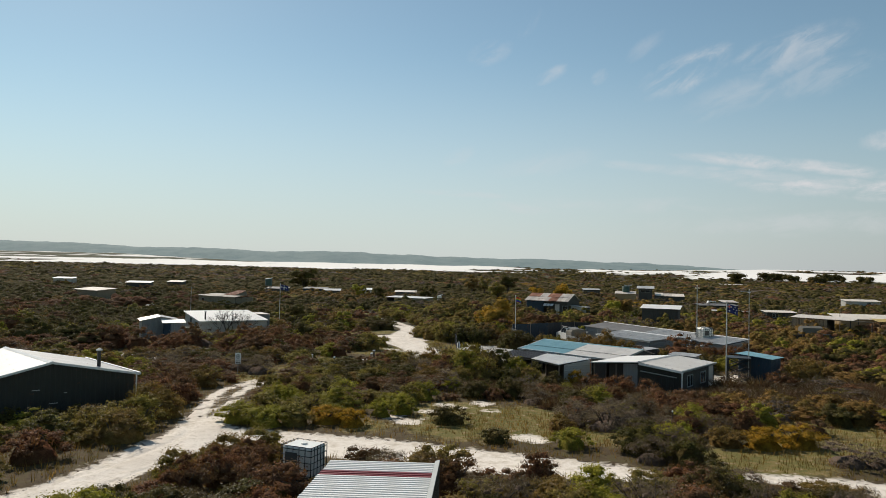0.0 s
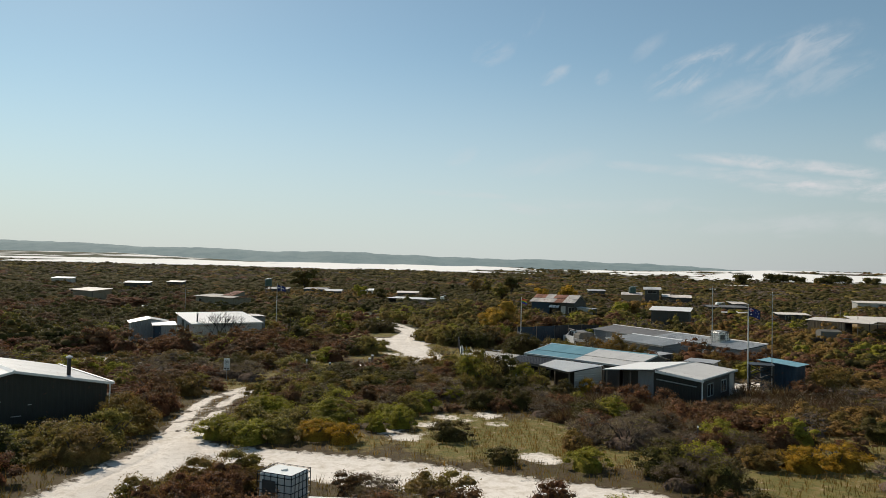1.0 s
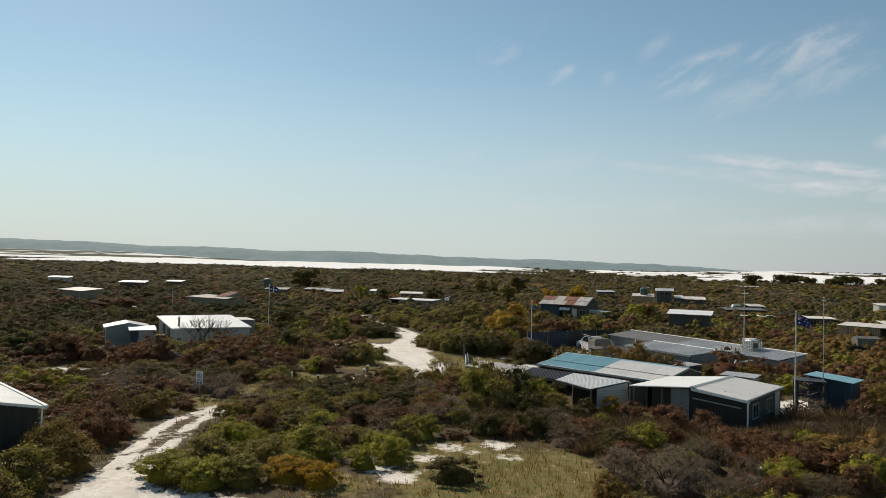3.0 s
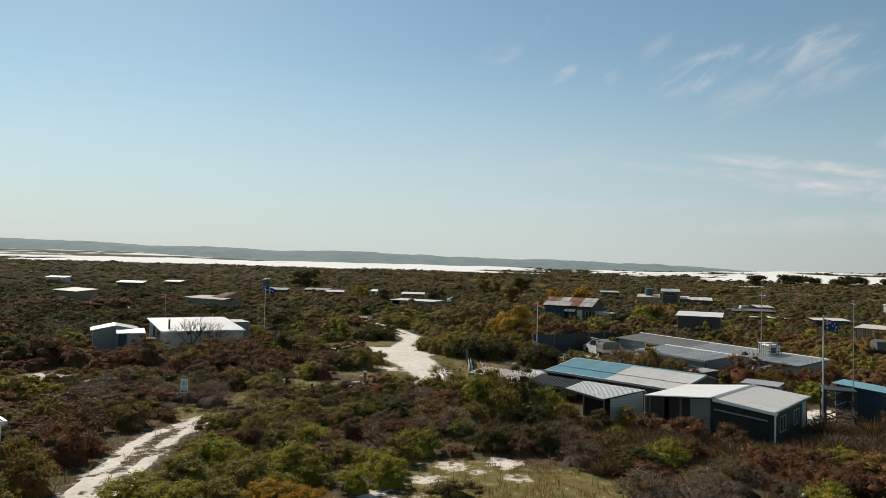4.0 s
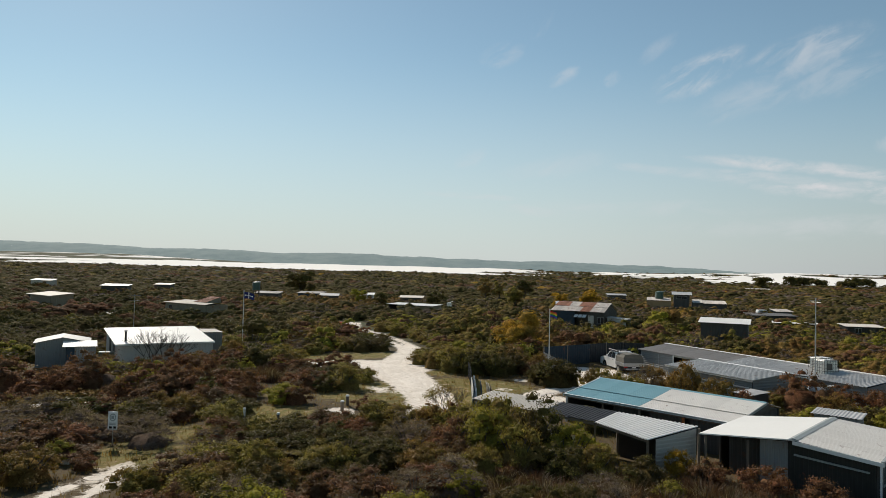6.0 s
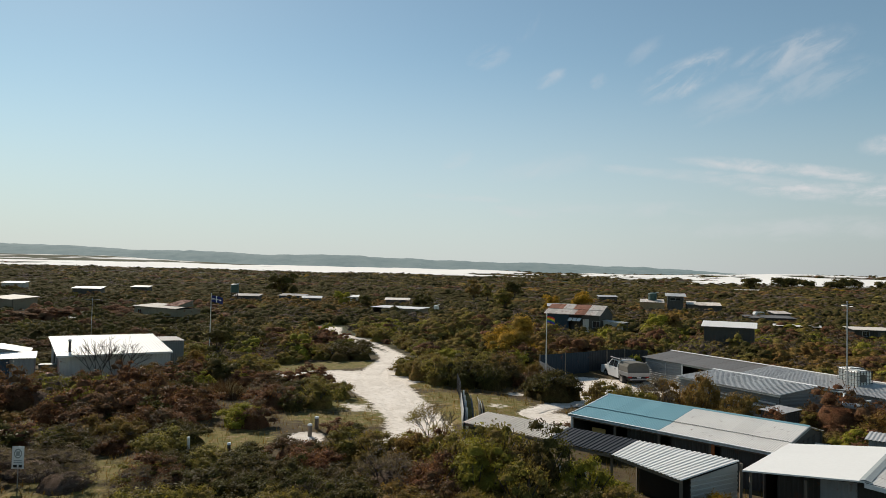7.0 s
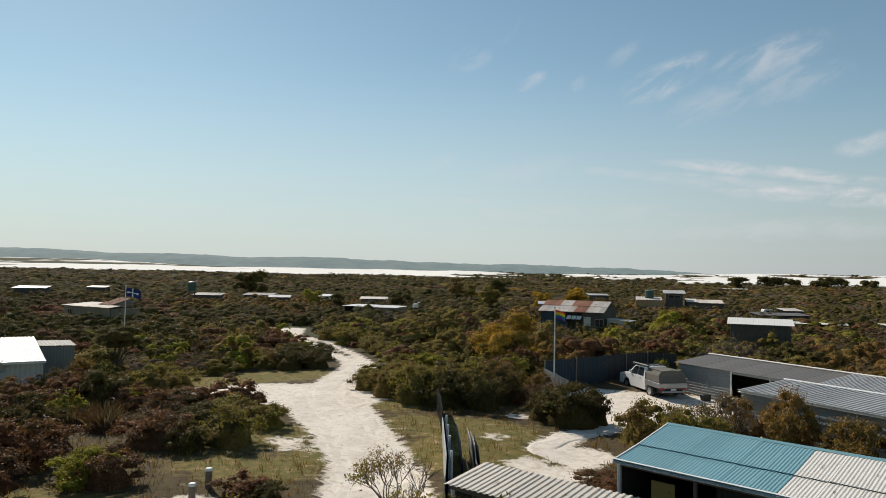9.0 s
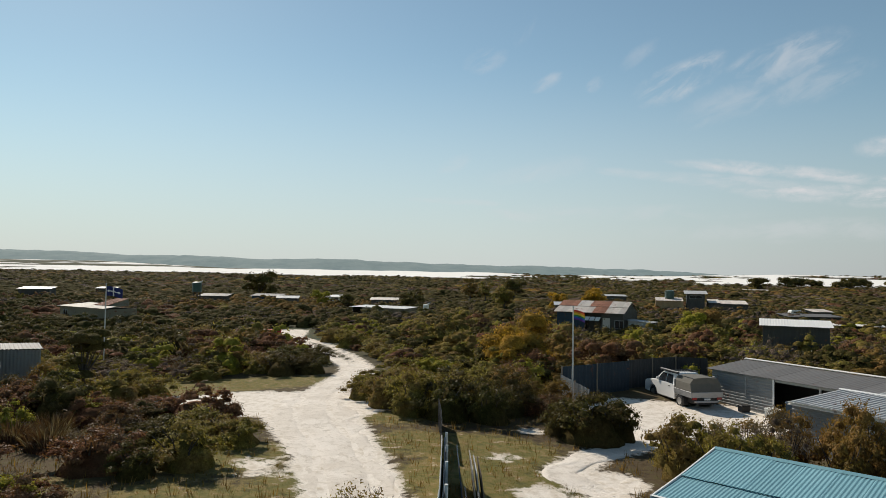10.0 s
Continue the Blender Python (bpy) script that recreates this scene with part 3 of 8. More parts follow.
class Geo:
    """A mesh in the making: vertices and faces."""

    def __init__(self):
        self.v, self.f = [], []

    def add(self, verts, faces):
        k = len(self.v)
        self.v += [tuple(p) for p in verts]
        self.f += [tuple(i + k for i in q) for q in faces]
        return self

    def box(self, x0, y0, z0, x1, y1, z1, c=0.0):
        """A box; c: chamfer of its upright edges and top."""
        if c <= 0:
            return self.add([(x0, y0, z0), (x1, y0, z0), (x1, y1, z0), (x0, y1, z0), (x0, y0, z1), (x1, y0, z1), (x1, y1, z1), (x0, y1, z1)],
                            [(0, 3, 2, 1), (4, 5, 6, 7), (0, 1, 5, 4), (1, 2, 6, 5), (2, 3, 7, 6), (3, 0, 4, 7)])
        ring = lambda i, z: [(x0 + i + c, y0 + i, z), (x1 - i - c, y0 + i, z), (x1 - i, y0 + i + c, z), (x1 - i, y1 - i - c, z), (x1 - i - c, y1 - i, z), (x0 + i + c, y1 - i, z), (x0 + i, y1 - i - c, z), (x0 + i, y0 + i + c, z)]
        vs = ring(c * 0.5, z0) + ring(0, z0 + c) + ring(0, z1 - c) + ring(c * 0.7, z1)
        fs = [tuple(range(7, -1, -1)), tuple(range(24, 32))]
        for r in range(3):
            for i in range(8):
                j = (i + 1) % 8
                fs.append((r * 8 + i, r * 8 + j, r * 8 + 8 + j, r * 8 + 8 + i))
        return self.add(vs, fs)

    def prism(self, poly, d):
        """A flat polygon pushed along d."""
        n = len(poly)
        p = [Vector(q) for q in poly]
        d = Vector(d)
        if n > 2 and (p[1] - p[0]).cross(p[2] - p[0]).dot(d) > 0:
            p.reverse()
        return self.add(p + [q + d for q in p], [tuple(range(n)), tuple(range(2 * n - 1, n - 1, -1))] + [(i, i + n, (i + 1) % n + n, (i + 1) % n) for i in range(n)])

    def rod(self, a, b, r, r2=None, n=8, caps=True):
        a, b = Vector(a), Vector(b)
        r2 = r if r2 is None else r2
        d = (b - a).normalized()
        s = d.cross(Vector((0, 0, 1)) if abs(d.z) < 0.9 else Vector((1, 0, 0))).normalized()
        t = d.cross(s)
        ring = lambda c, q: [c + (s * math.cos(2 * math.pi * i / n) + t * math.sin(2 * math.pi * i / n)) * q for i in range(n)]
        fs = [(i, (i + 1) % n, (i + 1) % n + n, i + n) for i in range(n)]
        if caps:
            fs += [tuple(range(n - 1, -1, -1)), tuple(range(n, 2 * n))]
        return self.add(ring(a, r) + ring(b, r2), fs)

    def lathe(self, prof, n=20, at=(0, 0, 0)):
        """A profile of (radius, height) turned round z."""
        vs, fs = [], []
        for r, z in prof:
            vs += [(at[0] + r * math.cos(2 * math.pi * i / n), at[1] + r * math.sin(2 * math.pi * i / n), at[2] + z) for i in range(n)]
        for k in range(len(prof) - 1):
            fs += [(k * n + i, k * n + (i + 1) % n, k * n + n + (i + 1) % n, k * n + n + i) for i in range(n)]
        fs += [tuple(range(n - 1, -1, -1)), tuple(range((len(prof) - 1) * n, len(prof) * n))]
        return self.add(vs, fs)

    def ribbed(self, p00, p10, p11, p01, pitch=0.16, amp=0.022, thick=0.012, flat=0.4):
        """Corrugated sheet on a four-cornered patch: ribs run from the edge p00-p10 to the edge p01-p11."""
        p00, p10, p11, p01 = map(Vector, (p00, p10, p11, p01))
        nrm = (p10 - p00).cross(p01 - p00).normalized()
        if nrm.z < -0.2:
            nrm = -nrm
        w = ((p10 - p00).length + (p11 - p01).length) / 2
        k = max(2, round(w / pitch))
        prof = []
        for i in range(k):
            prof += [((i + 0.0) / k, 0), ((i + flat) / k, 0), ((i + 0.5) / k, 1), ((i + 0.5 + flat) / k, 1)]
        prof.append((1.0, 0))
        vs = []
        for lift in (0, -thick):
            for e0, e1 in ((p00, p10), (p01, p11)):
                vs += [e0.lerp(e1, s) + nrm * (h * amp + lift) for s, h in prof]
        m = len(prof)
        fs = []
        for i in range(m - 1):
            fs.append((i, i + 1, m + i + 1, m + i))
            fs.append((2 * m + i, 3 * m + i, 3 * m + i + 1, 2 * m + i + 1))
            fs.append((i, 2 * m + i, 2 * m + i + 1, i + 1))
            fs.append((m + i, m + i + 1, 3 * m + i + 1, 3 * m + i))
        fs += [(0, m, 3 * m, 2 * m), (m - 1, 3 * m - 1, 4 * m - 1, 2 * m - 1)]
        return self.add(vs, fs)

    def mesh(self, name, mat, smooth=False):
        me = bpy.data.meshes.new(name)
        me.from_pydata([tuple(p) for p in self.v], [], self.f)
        me.materials.append(mat)
        if smooth:
            me.polygons.foreach_set("use_smooth", [True] * len(me.polygons))
        me.update()
        return me


def part(name, geo, mat, parent, label="", smooth=False, m=None):
    ob = new(name, geo.mesh(name, mat, smooth) if isinstance(geo, Geo) else geo)
    ob.parent = parent
    if m is not None:
        ob.matrix_local = m
    if label:
        ob["label"] = label
    return ob


def thing(name, x, y, z, turn, label, category, group=""):
    """An Empty at a thing's base, turned by degrees."""
    ob = new(name)
    ob.empty_display_size = 0.3
    ob.matrix_world = pose(x, y, z, 0, 0, turn)
    return tagged(ob, label, category, group)


def roof_sheets(parent, p00, p10, p11, p01, mat, width=0.85, pitch=0.16, amp=0.012, name="roof_sheet", label="", overlap=0.03, mats=None):
    """A row of corrugated sheets side by side, each a part."""
    p00, p10, p11, p01 = map(Vector, (p00, p10, p11, p01))
    k = max(1, round((p10 - p00).length / width))
    for i in range(k):
        a, b = i / k, min(1.0, (i + 1) / k + overlap / max(0.3, (p10 - p00).length))
        lift = Vector((0, 0, 0.006 * (i % 2)))
        g = Geo().ribbed(p00.lerp(p10, a) + lift, p00.lerp(p10, b) + lift, p01.lerp(p11, b) + lift, p01.lerp(p11, a) + lift, pitch, amp, flat=0.4 if amp > 0.024 else 0.22)
        part(name, g, mats(i, k) if mats else mat, parent, label)


def wall(parent, a, b, z0, za, zb, mat, ribs="v", name="wall", label="", inside=None, pitch=0.16):
    """A wall over the line a-b, seen from its right-hand side, its top at za over a and zb over b: a core with ribbed cladding."""
    a, b = Vector((*a, 0)), Vector((*b, 0))
    d = (b - a).normalized()
    back = Vector((-d.y, d.x, 0))
    core = Geo().prism([(a.x, a.y, z0), (b.x, b.y, z0), (b.x, b.y, zb), (a.x, a.y, za)], back * 0.06)
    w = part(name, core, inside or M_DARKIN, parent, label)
    out = -back * 0.004
    zt = min(za, zb)
    A, B = a + out, b + out
    at = lambda p, z: (p.x, p.y, z)
    if ribs == "h":
        g = Geo().ribbed(at(A, zt), at(A, z0), at(B, z0), at(B, zt), pitch, 0.018)
        if abs(za - zb) > 0.03:
            hi = A if za > zb else B
            g.prism([at(A, zt + 0.002), at(B, zt + 0.002), at(hi, max(za, zb))], -back * 0.012)
    else:
        g = Geo().ribbed(at(A, z0), at(B, z0), at(B, zb), at(A, za), pitch, 0.016)
    part("cladding", g, mat, w)
    return w


def post(parent, x, y, z0, z1, r=0.04, mat=None, name="post"):
    return part(name, Geo().box(x - r, y - r, z0, x + r, y + r, z1, 0.008), mat or M_TIMBER, parent)


def gutter(parent, a, b, mat, r=0.055, name="gutter"):
    """An open gutter with an upright back, along an eave."""
    a, b = Vector(a), Vector(b)
    d = (b - a).normalized()
    s = Vector((-d.y, d.x, 0))
    prof = [(0.0, 0.05), (-2 * r, 0.05), (-2 * r, -0.04), (-1.6 * r, -0.07), (0.0, -0.07), (0.0, -0.055), (-1.5 * r, -0.055), (-1.8 * r, -0.035), (-1.8 * r, 0.04), (0, 0.04)]
    n = len(prof)
    vs = [p + s * -q + Vector((0, 0, h)) for p in (a, b) for q, h in prof]
    return part(name, Geo().add(vs, [(i, (i + 1) % n, n + (i + 1) % n, n + i) for i in range(n)] + [tuple(range(n)), tuple(range(2 * n - 1, n - 1, -1))]), mat, parent)


def window(parent, a, b, z0, z1, name="window"):
    """A framed window on the outside of a wall line a-b."""
    a, b = Vector((*a, 0)), Vector((*b, 0))
    d = (b - a).normalized()
    o = Vector((d.y, -d.x, 0))
    at = lambda t, z, k: tuple(a + d * t + o * k + Vector((0, 0, z)))
    L = (b - a).length
    g = Geo()
    for t0, t1, q0, q1 in ((0, L, z0, z0 + 0.05), (0, L, z1 - 0.05, z1), (0, 0.05, z0 + 0.05, z1 - 0.05), (L - 0.05, L, z0 + 0.05, z1 - 0.05), (L / 2 - 0.02, L / 2 + 0.02, z0 + 0.05, z1 - 0.05)):
        g.prism([at(t0, q0, 0.02), at(t1, q0, 0.02), at(t1, q1, 0.02), at(t0, q1, 0.02)], o * 0.04)
    w = part(name, g, M_GREY_TRIM, parent)
    part("pane", Geo().prism([at(0.05, z0 + 0.05, 0.022), at(L - 0.05, z0 + 0.05, 0.022), at(L - 0.05, z1 - 0.05, 0.022), at(0.05, z1 - 0.05, 0.022)], o * 0.008), M_GLASS, w)
    return w


def door(parent, a, b, z0, z1, mat, name="door"):
    a, b = Vector((*a, 0)), Vector((*b, 0))
    d = (b - a).normalized()
    o = Vector((d.y, -d.x, 0))
    at = lambda t, z, k: tuple(a + d * t + o * k + Vector((0, 0, z)))
    L = (b - a).length
    w = part(name, Geo().prism([at(0, z0, 0.02), at(L, z0, 0.02), at(L, z1, 0.02), at(0, z1, 0.02)], o * 0.035), mat, parent)
    part("handle", Geo().rod(at(L * 0.86, z0 + 0.95, 0.06), at(L * 0.86, z0 + 1.08, 0.06), 0.018, n=6), M_STEEL, w)
    return w


def flue(parent, x, y, z0, z1, r=0.09, mat=None, cap=None):
    f = part("flue", Geo().lathe([(r, z0), (r, z1 - 0.1)], 14, (x, y, 0)), mat or M_BLACK, parent, smooth=False)
    part("cowl", Geo().lathe([(r * 0.8, z1 - 0.1), (r * 1.7, z1 - 0.09), (r * 1.7, z1 - 0.03), (r * 0.3, z1 + 0.05)], 14, (x, y, 0)), cap or M_STEEL, f)
    return f


gm, gn, gl, gp = material("window_glass")
gp.inputs["Base Color"].default_value = (0.02, 0.025, 0.03, 1)
gp.inputs["Roughness"].default_value = 0.08
M_GLASS = gm

# ---- sheds of the fenced yard ----


def long_grey_shed():
    """Mono-pitch shed, low in front, its left bay walled and the next bay open."""
    s = thing("storage_shed", 17.0, 81.6, -0.35, -65.8, "long low mono-pitch shed of zinc sheet with open bay", "shed")
    L, W, f, b = 21.0, 2.9, 2.12, 2.52
    roof_sheets(s, (-0.35, -0.17, f), (9.4, -0.17, f), (9.4, W + 0.1, b), (-0.35, W + 0.1, b), M_GREY_ROOF, 1.1, 0.22, 0.007)
    roof_sheets(s, (9.43, -0.17, f + 0.02), (L, -0.17, f + 0.02), (L, W + 0.1, b + 0.02), (9.43, W + 0.1, b + 0.02), M_ZINC, 0.85, 0.19, 0.026, label="newer galvanised roof sheet")
    part("ridge_cap", Geo().prism([(-0.4, W + 0.02, b + 0.03), (L, W + 0.02, b + 0.03), (L, W + 0.2, b + 0.06), (-0.4, W + 0.2, b + 0.06)], (0, 0, 0.03)), M_PALE_ROOF, s)
    wall(s, (0, 0), (4.1, 0), 0, f - 0.03, f - 0.03, M_WALL_ZINC, "h")
    part("wall_flashing", Geo().box(4.06, -0.05, 0, 4.16, -0.024, f - 0.03), M_TRIM, s)
    part("cover_strip", Geo().box(2.3, -0.045, 0.95, 2.35, -0.024, 1.95), M_GREY_TRIM, s)
    wall(s, (11.0, 0), (L, 0), 0, f - 0.03, f - 0.03, M_WALL_ZINC, "h")
    wall(s, (0, W), (0, 0.06), 0, b - 0.05, f - 0.03, M_WALL_ZINC, "h")
    wall(s, (L, 0.06), (L, W), 0, f - 0.03, b - 0.05, M_WALL_ZINC, "h")
    wall(s, (L, W), (0, W), 0, b - 0.05, b - 0.05, M_WALL_ZINC, "h", inside=M_DARKIN)
    for x in (6.7, 8.9):
        post(s, x, 0.05, 0, f - 0.03, 0.05, M_STEEL)
    part("eave_beam", Geo().box(4.16, 0.0, f - 0.16, 11.0, 0.06, f - 0.03), M_GREY_TRIM, s)
    part("floor_slab", Geo().box(0.1, 0.1, -0.15, L - 0.1, W - 0.1, 0.02), M_CONC, s)
    return s


def mid_grey_shed():
    s = thing("workshop_shed", 15.94, 70.69, -0.55, -63.7, "grey zinc shed with white ridge capping, bushes in front", "shed")
    L, W, f, b = 7.6, 3.35, 2.38, 2.68
    roof_sheets(s, (-0.1, -0.15, f), (L, -0.15, f), (L, W, b), (-0.1, W, b), M_ZINC, 0.85, 0.2, 0.034)
    roof_sheets(s, (-0.1, W + 2.6, f - 0.05), (L + 0.6, W + 2.6, f - 0.05), (L + 0.6, W + 0.02, b - 0.01), (-0.1, W + 0.02, b - 0.01), M_ZINC, 0.85, 0.2, 0.016)
    part("ridge_cap", Geo().prism([(-0.15, W - 0.14, b + 0.02), (-0.15, W, b + 0.06), (-0.15, W + 0.14, b + 0.02)], (L + 0.2, 0, 0)), M_TRIM, s, "white ridge capping")
    wall(s, (0, 0), (L - 0.1, 0), 0, f - 0.04, f - 0.04, M_WALL_ZINC, "h")
    wall(s, (L - 0.1, 0.06), (L - 0.1, W + 2.5), 0, f - 0.04, f - 0.04, M_WALL_ZINC, "h", pitch=0.2)
    part("gable", Geo().prism([(L - 0.1, 0.1, f - 0.035), (L - 0.1, W, b - 0.04), (L - 0.1, W + 2.4, f - 0.035)], (-0.05, 0, 0)), M_WALL_ZINC, s)
    wall(s, (0, W + 2.5), (0, 0.06), 0, f - 0.04, f - 0.04, M_WALL_ZINC, "h")
    part("gable", Geo().prism([(0, 0.1, f - 0.035), (0, W, b - 0.04), (0, W + 2.4, f - 0.035)], (0.05, 0, 0)), M_WALL_ZINC, s)
    wall(s, (L - 0.1, W + 2.5), (0, W + 2.5), 0, f - 0.04, f - 0.04, M_WALL_ZINC, "h")
    for z in (1.55, 1.8):
        part("rail", Geo().box(3.0, -0.10, z, 7.3, -0.03, z + 0.08), M_TRIM, s, "white painted rail")
    gutter(s, (-0.1, -0.17, f - 0.04), (L, -0.17, f - 0.04), M_PALE_ROOF)
    return s


def small_lean_to():
    s = thing("tool_shed", 17.6, 62.6, -0.45, -63.7, "small flat-roofed shed of dark sheet beside the workshop", "shed")
    roof_sheets(s, (-0.1, -0.1, 1.72), (1.35, -0.1, 1.72), (1.35, 1.5, 1.85), (-0.1, 1.5, 1.85), M_ZINC, 0.75, 0.16, 0.010)
    for a, b in (((0, 0), (1.25, 0)), ((1.25, 0.06), (1.25, 1.4)), ((1.25, 1.4), (0, 1.4)), ((0, 1.4), (0, 0.06))):
        wall(s, a, b, 0, 1.70, 1.70, M_WALL_GREY, "v")
    return s


def blue_roof_shed():
    """Gabled open-fronted shed, its roof half blue and half pale."""
    s = thing("open_shed", 6.72, 59.09, -0.6, -45.4, "open-fronted shed with half blue, half pale grey roof", "shed")
    L, W, f, r, bk = 9.65, 3.45, 2.08, 2.66, 2.2
    mid = L * 0.475
    fold = 0.46
    zf = f + (r - f) * 0.36
    yf = W * fold - 0.2
    for x0, x1, mat, lab in ((-0.05, mid, M_BLUE_ROOF, "sea-blue painted roof sheet"), (mid + 0.01, L, M_PALE_ROOF, "pale weathered roof sheet")):
        roof_sheets(s, (x0, -0.2, f), (x1, -0.2, f), (x1, yf, zf), (x0, yf, zf), mat, 0.78, 0.098, 0.012, label=lab)
        roof_sheets(s, (x0, yf - 0.06, zf + 0.03), (x1, yf - 0.06, zf + 0.03), (x1, W, r), (x0, W, r), mat, 0.78, 0.098, 0.012, label=lab)
        roof_sheets(s, (x0, W + 1.9, bk), (x1, W + 1.9, bk), (x1, W, r), (x0, W, r), mat, 0.78, 0.098, 0.012, label=lab)
    part("ridge_cap", Geo().prism([(-0.08, W - 0.12, r + 0.0), (-0.08, W, r + 0.055), (-0.08, W + 0.12, r + 0.0)], (L + 0.1, 0, 0)), M_BLUE_ROOF, s, "pale blue ridge capping")
    part("barge_board", Geo().prism([(-0.10, -0.2, f + 0.03), (-0.10, yf, zf + 0.05), (-0.10, W, r + 0.04), (-0.10, W, r - 0.10), (-0.10, yf, zf - 0.10), (-0.10, -0.2, f - 0.10)], (0.04, 0, 0)), M_TRIM, s)
    part("barge_board", Geo().prism([(L + 0.01, -0.2, f + 0.03), (L + 0.01, W, r + 0.03), (L + 0.01, W, r - 0.10), (L + 0.01, -0.2, f - 0.10)], (0.04, 0, 0)), M_GREY_TRIM, s)
    gutter(s, (-0.1, -0.2, f - 0.01), (L + 0.05, -0.2, f - 0.01), M_TRIM, 0.06)
    for x in (0.02, 2.4, 4.6, 6.9, 9.4):
        post(s, x, 0.0, 0, f - 0.05, 0.05, M_TRIM if x < 1 else M_TIMBER)
    # closed back and ends, a few boards and sheets across the front
    wall(s, (L, W + 1.7), (0, W + 1.7), 0, bk, bk, M_WALL_GREY, "v", inside=M_WALL_GREY)
    wall(s, (0, W + 1.7), (0, 0.1), 0, bk - 0.02, f - 0.05, M_WALL_CREAM, "v")
    wall(s, (L - 0.1, 0.1), (L - 0.1, W + 1.7), 0, f - 0.05, bk - 0.02, M_WALL_GREY, "v")
    part("gable", Geo().prism([(L - 0.1, 0.2, f - 0.03), (L - 0.1, W, r - 0.06), (L - 0.1, W + 1.6, bk - 0.02)], (-0.05, 0, 0)), M_WALL_GREY, s)
    part("gable", Geo().prism([(0, 0.2, f - 0.03), (0, W, r - 0.06), (0, W + 1.6, bk - 0.02)], (0.05, 0, 0)), M_WALL_CREAM, s)
    wall(s, (2.9, 0.25), (4.5, 0.25), 0, f - 0.12, f - 0.12, M_WALL_DARK, "v")
    wall(s, (5.0, 0.3), (6.7, 0.3), 0, f - 0.12, f - 0.12, M_WALL_GREY, "v", inside=M_WALL_GREY)
    wall(s, (7.3, 0.1), (9.3, 0.1), 0, f - 0.1, f - 0.1, M_WALL_GREY, "v")
    part("board", Geo().box(6.95, -0.02, 0.1, 7.08, 0.04, f - 0.1), M_ORANGE, s, "orange-brown upright board")
    part("tarpaulin", Geo().box(0.75, 0.6, 0.0, 1.5, 0.68, 1.5, 0.02), M_YELLOW_ROOF, s)
    part("eave_beam", Geo().box(0.0, -0.02, f - 0.18, L - 0.1, 0.03, f - 0.06), M_TIMBER, s)
    part("floor_slab", Geo().box(0.1, 0.1, -0.2, L - 0.2, W + 1.6, 0.02), M_CONC, s)
    return s


def carport():
    """A strip of skillion roof in three colours, on posts."""
    s = thing("carport", 0, 0, -0.3, 0, "low carport roof in cream, charcoal and white corrugated sheet", "carport")
    t, b = 2.2, 1.95
    T = [(2.4, 57.0), (5.65, 54.15), (7.92, 52.1), (10.72, 49.4)]
    B = [(1.25, 55.85), (4.55, 53.0), (6.62, 50.9), (8.1, 47.75)]
    for i, (mat, lab) in enumerate(((M_CREAM_ROOF, "cream roof sheet"), (M_DARK_ROOF, "charcoal roof sheet"), (M_WHITE_ROOF, "white roof sheet"))):
        roof_sheets(s, (*T[i], t), (*T[i + 1], t), (*B[i + 1], b), (*B[i], b), mat, 0.8, 0.19, 0.028, label=lab)
    for i, (x, y) in enumerate(T):
        post(s, x, y - 0.12, -0.3, t - 0.04, 0.045)
    for x, y in ((1.5, 55.95), (4.6, 53.2), (6.7, 51.1), (8.2, 48.0)):
        post(s, x, y, -0.3, b - 0.04, 0.045, M_TRIM if x < 5 else M_TIMBER)
    part("beam", Geo().prism([(1.4, 55.9, b - 0.14), (6.62, 50.95, b - 0.14), (6.62, 50.95, b - 0.04), (1.4, 55.9, b - 0.04)], (0.05, 0.05, 0)), M_TIMBER, s)
    part("beam", Geo().prism([(6.7, 50.85, b - 0.14), (8.15, 47.9, b - 0.14), (8.15, 47.9, b - 0.04), (6.7, 50.85, b - 0.04)], (0.05, 0.03, 0)), M_TIMBER, s)
    wall(s, (8.55, 48.1), (10.6, 49.3), -0.3, b - 0.05, t - 0.06, M_WALL_CREAM, "h")
    wall(s, (10.55, 49.45), (8.0, 51.95), -0.3, t - 0.06, t - 0.06, M_WALL_GREY, "v")
    # pale slatted screen under the charcoal bay
    for k in range(9):
        u = k / 8
        part("slat", Geo().box(4.75 + u * 1.7, 52.9 - u * 1.75, -0.2, 4.87 + u * 1.7, 52.94 - u * 1.75, 1.1, 0.01), M_TRIM, s)
    return s


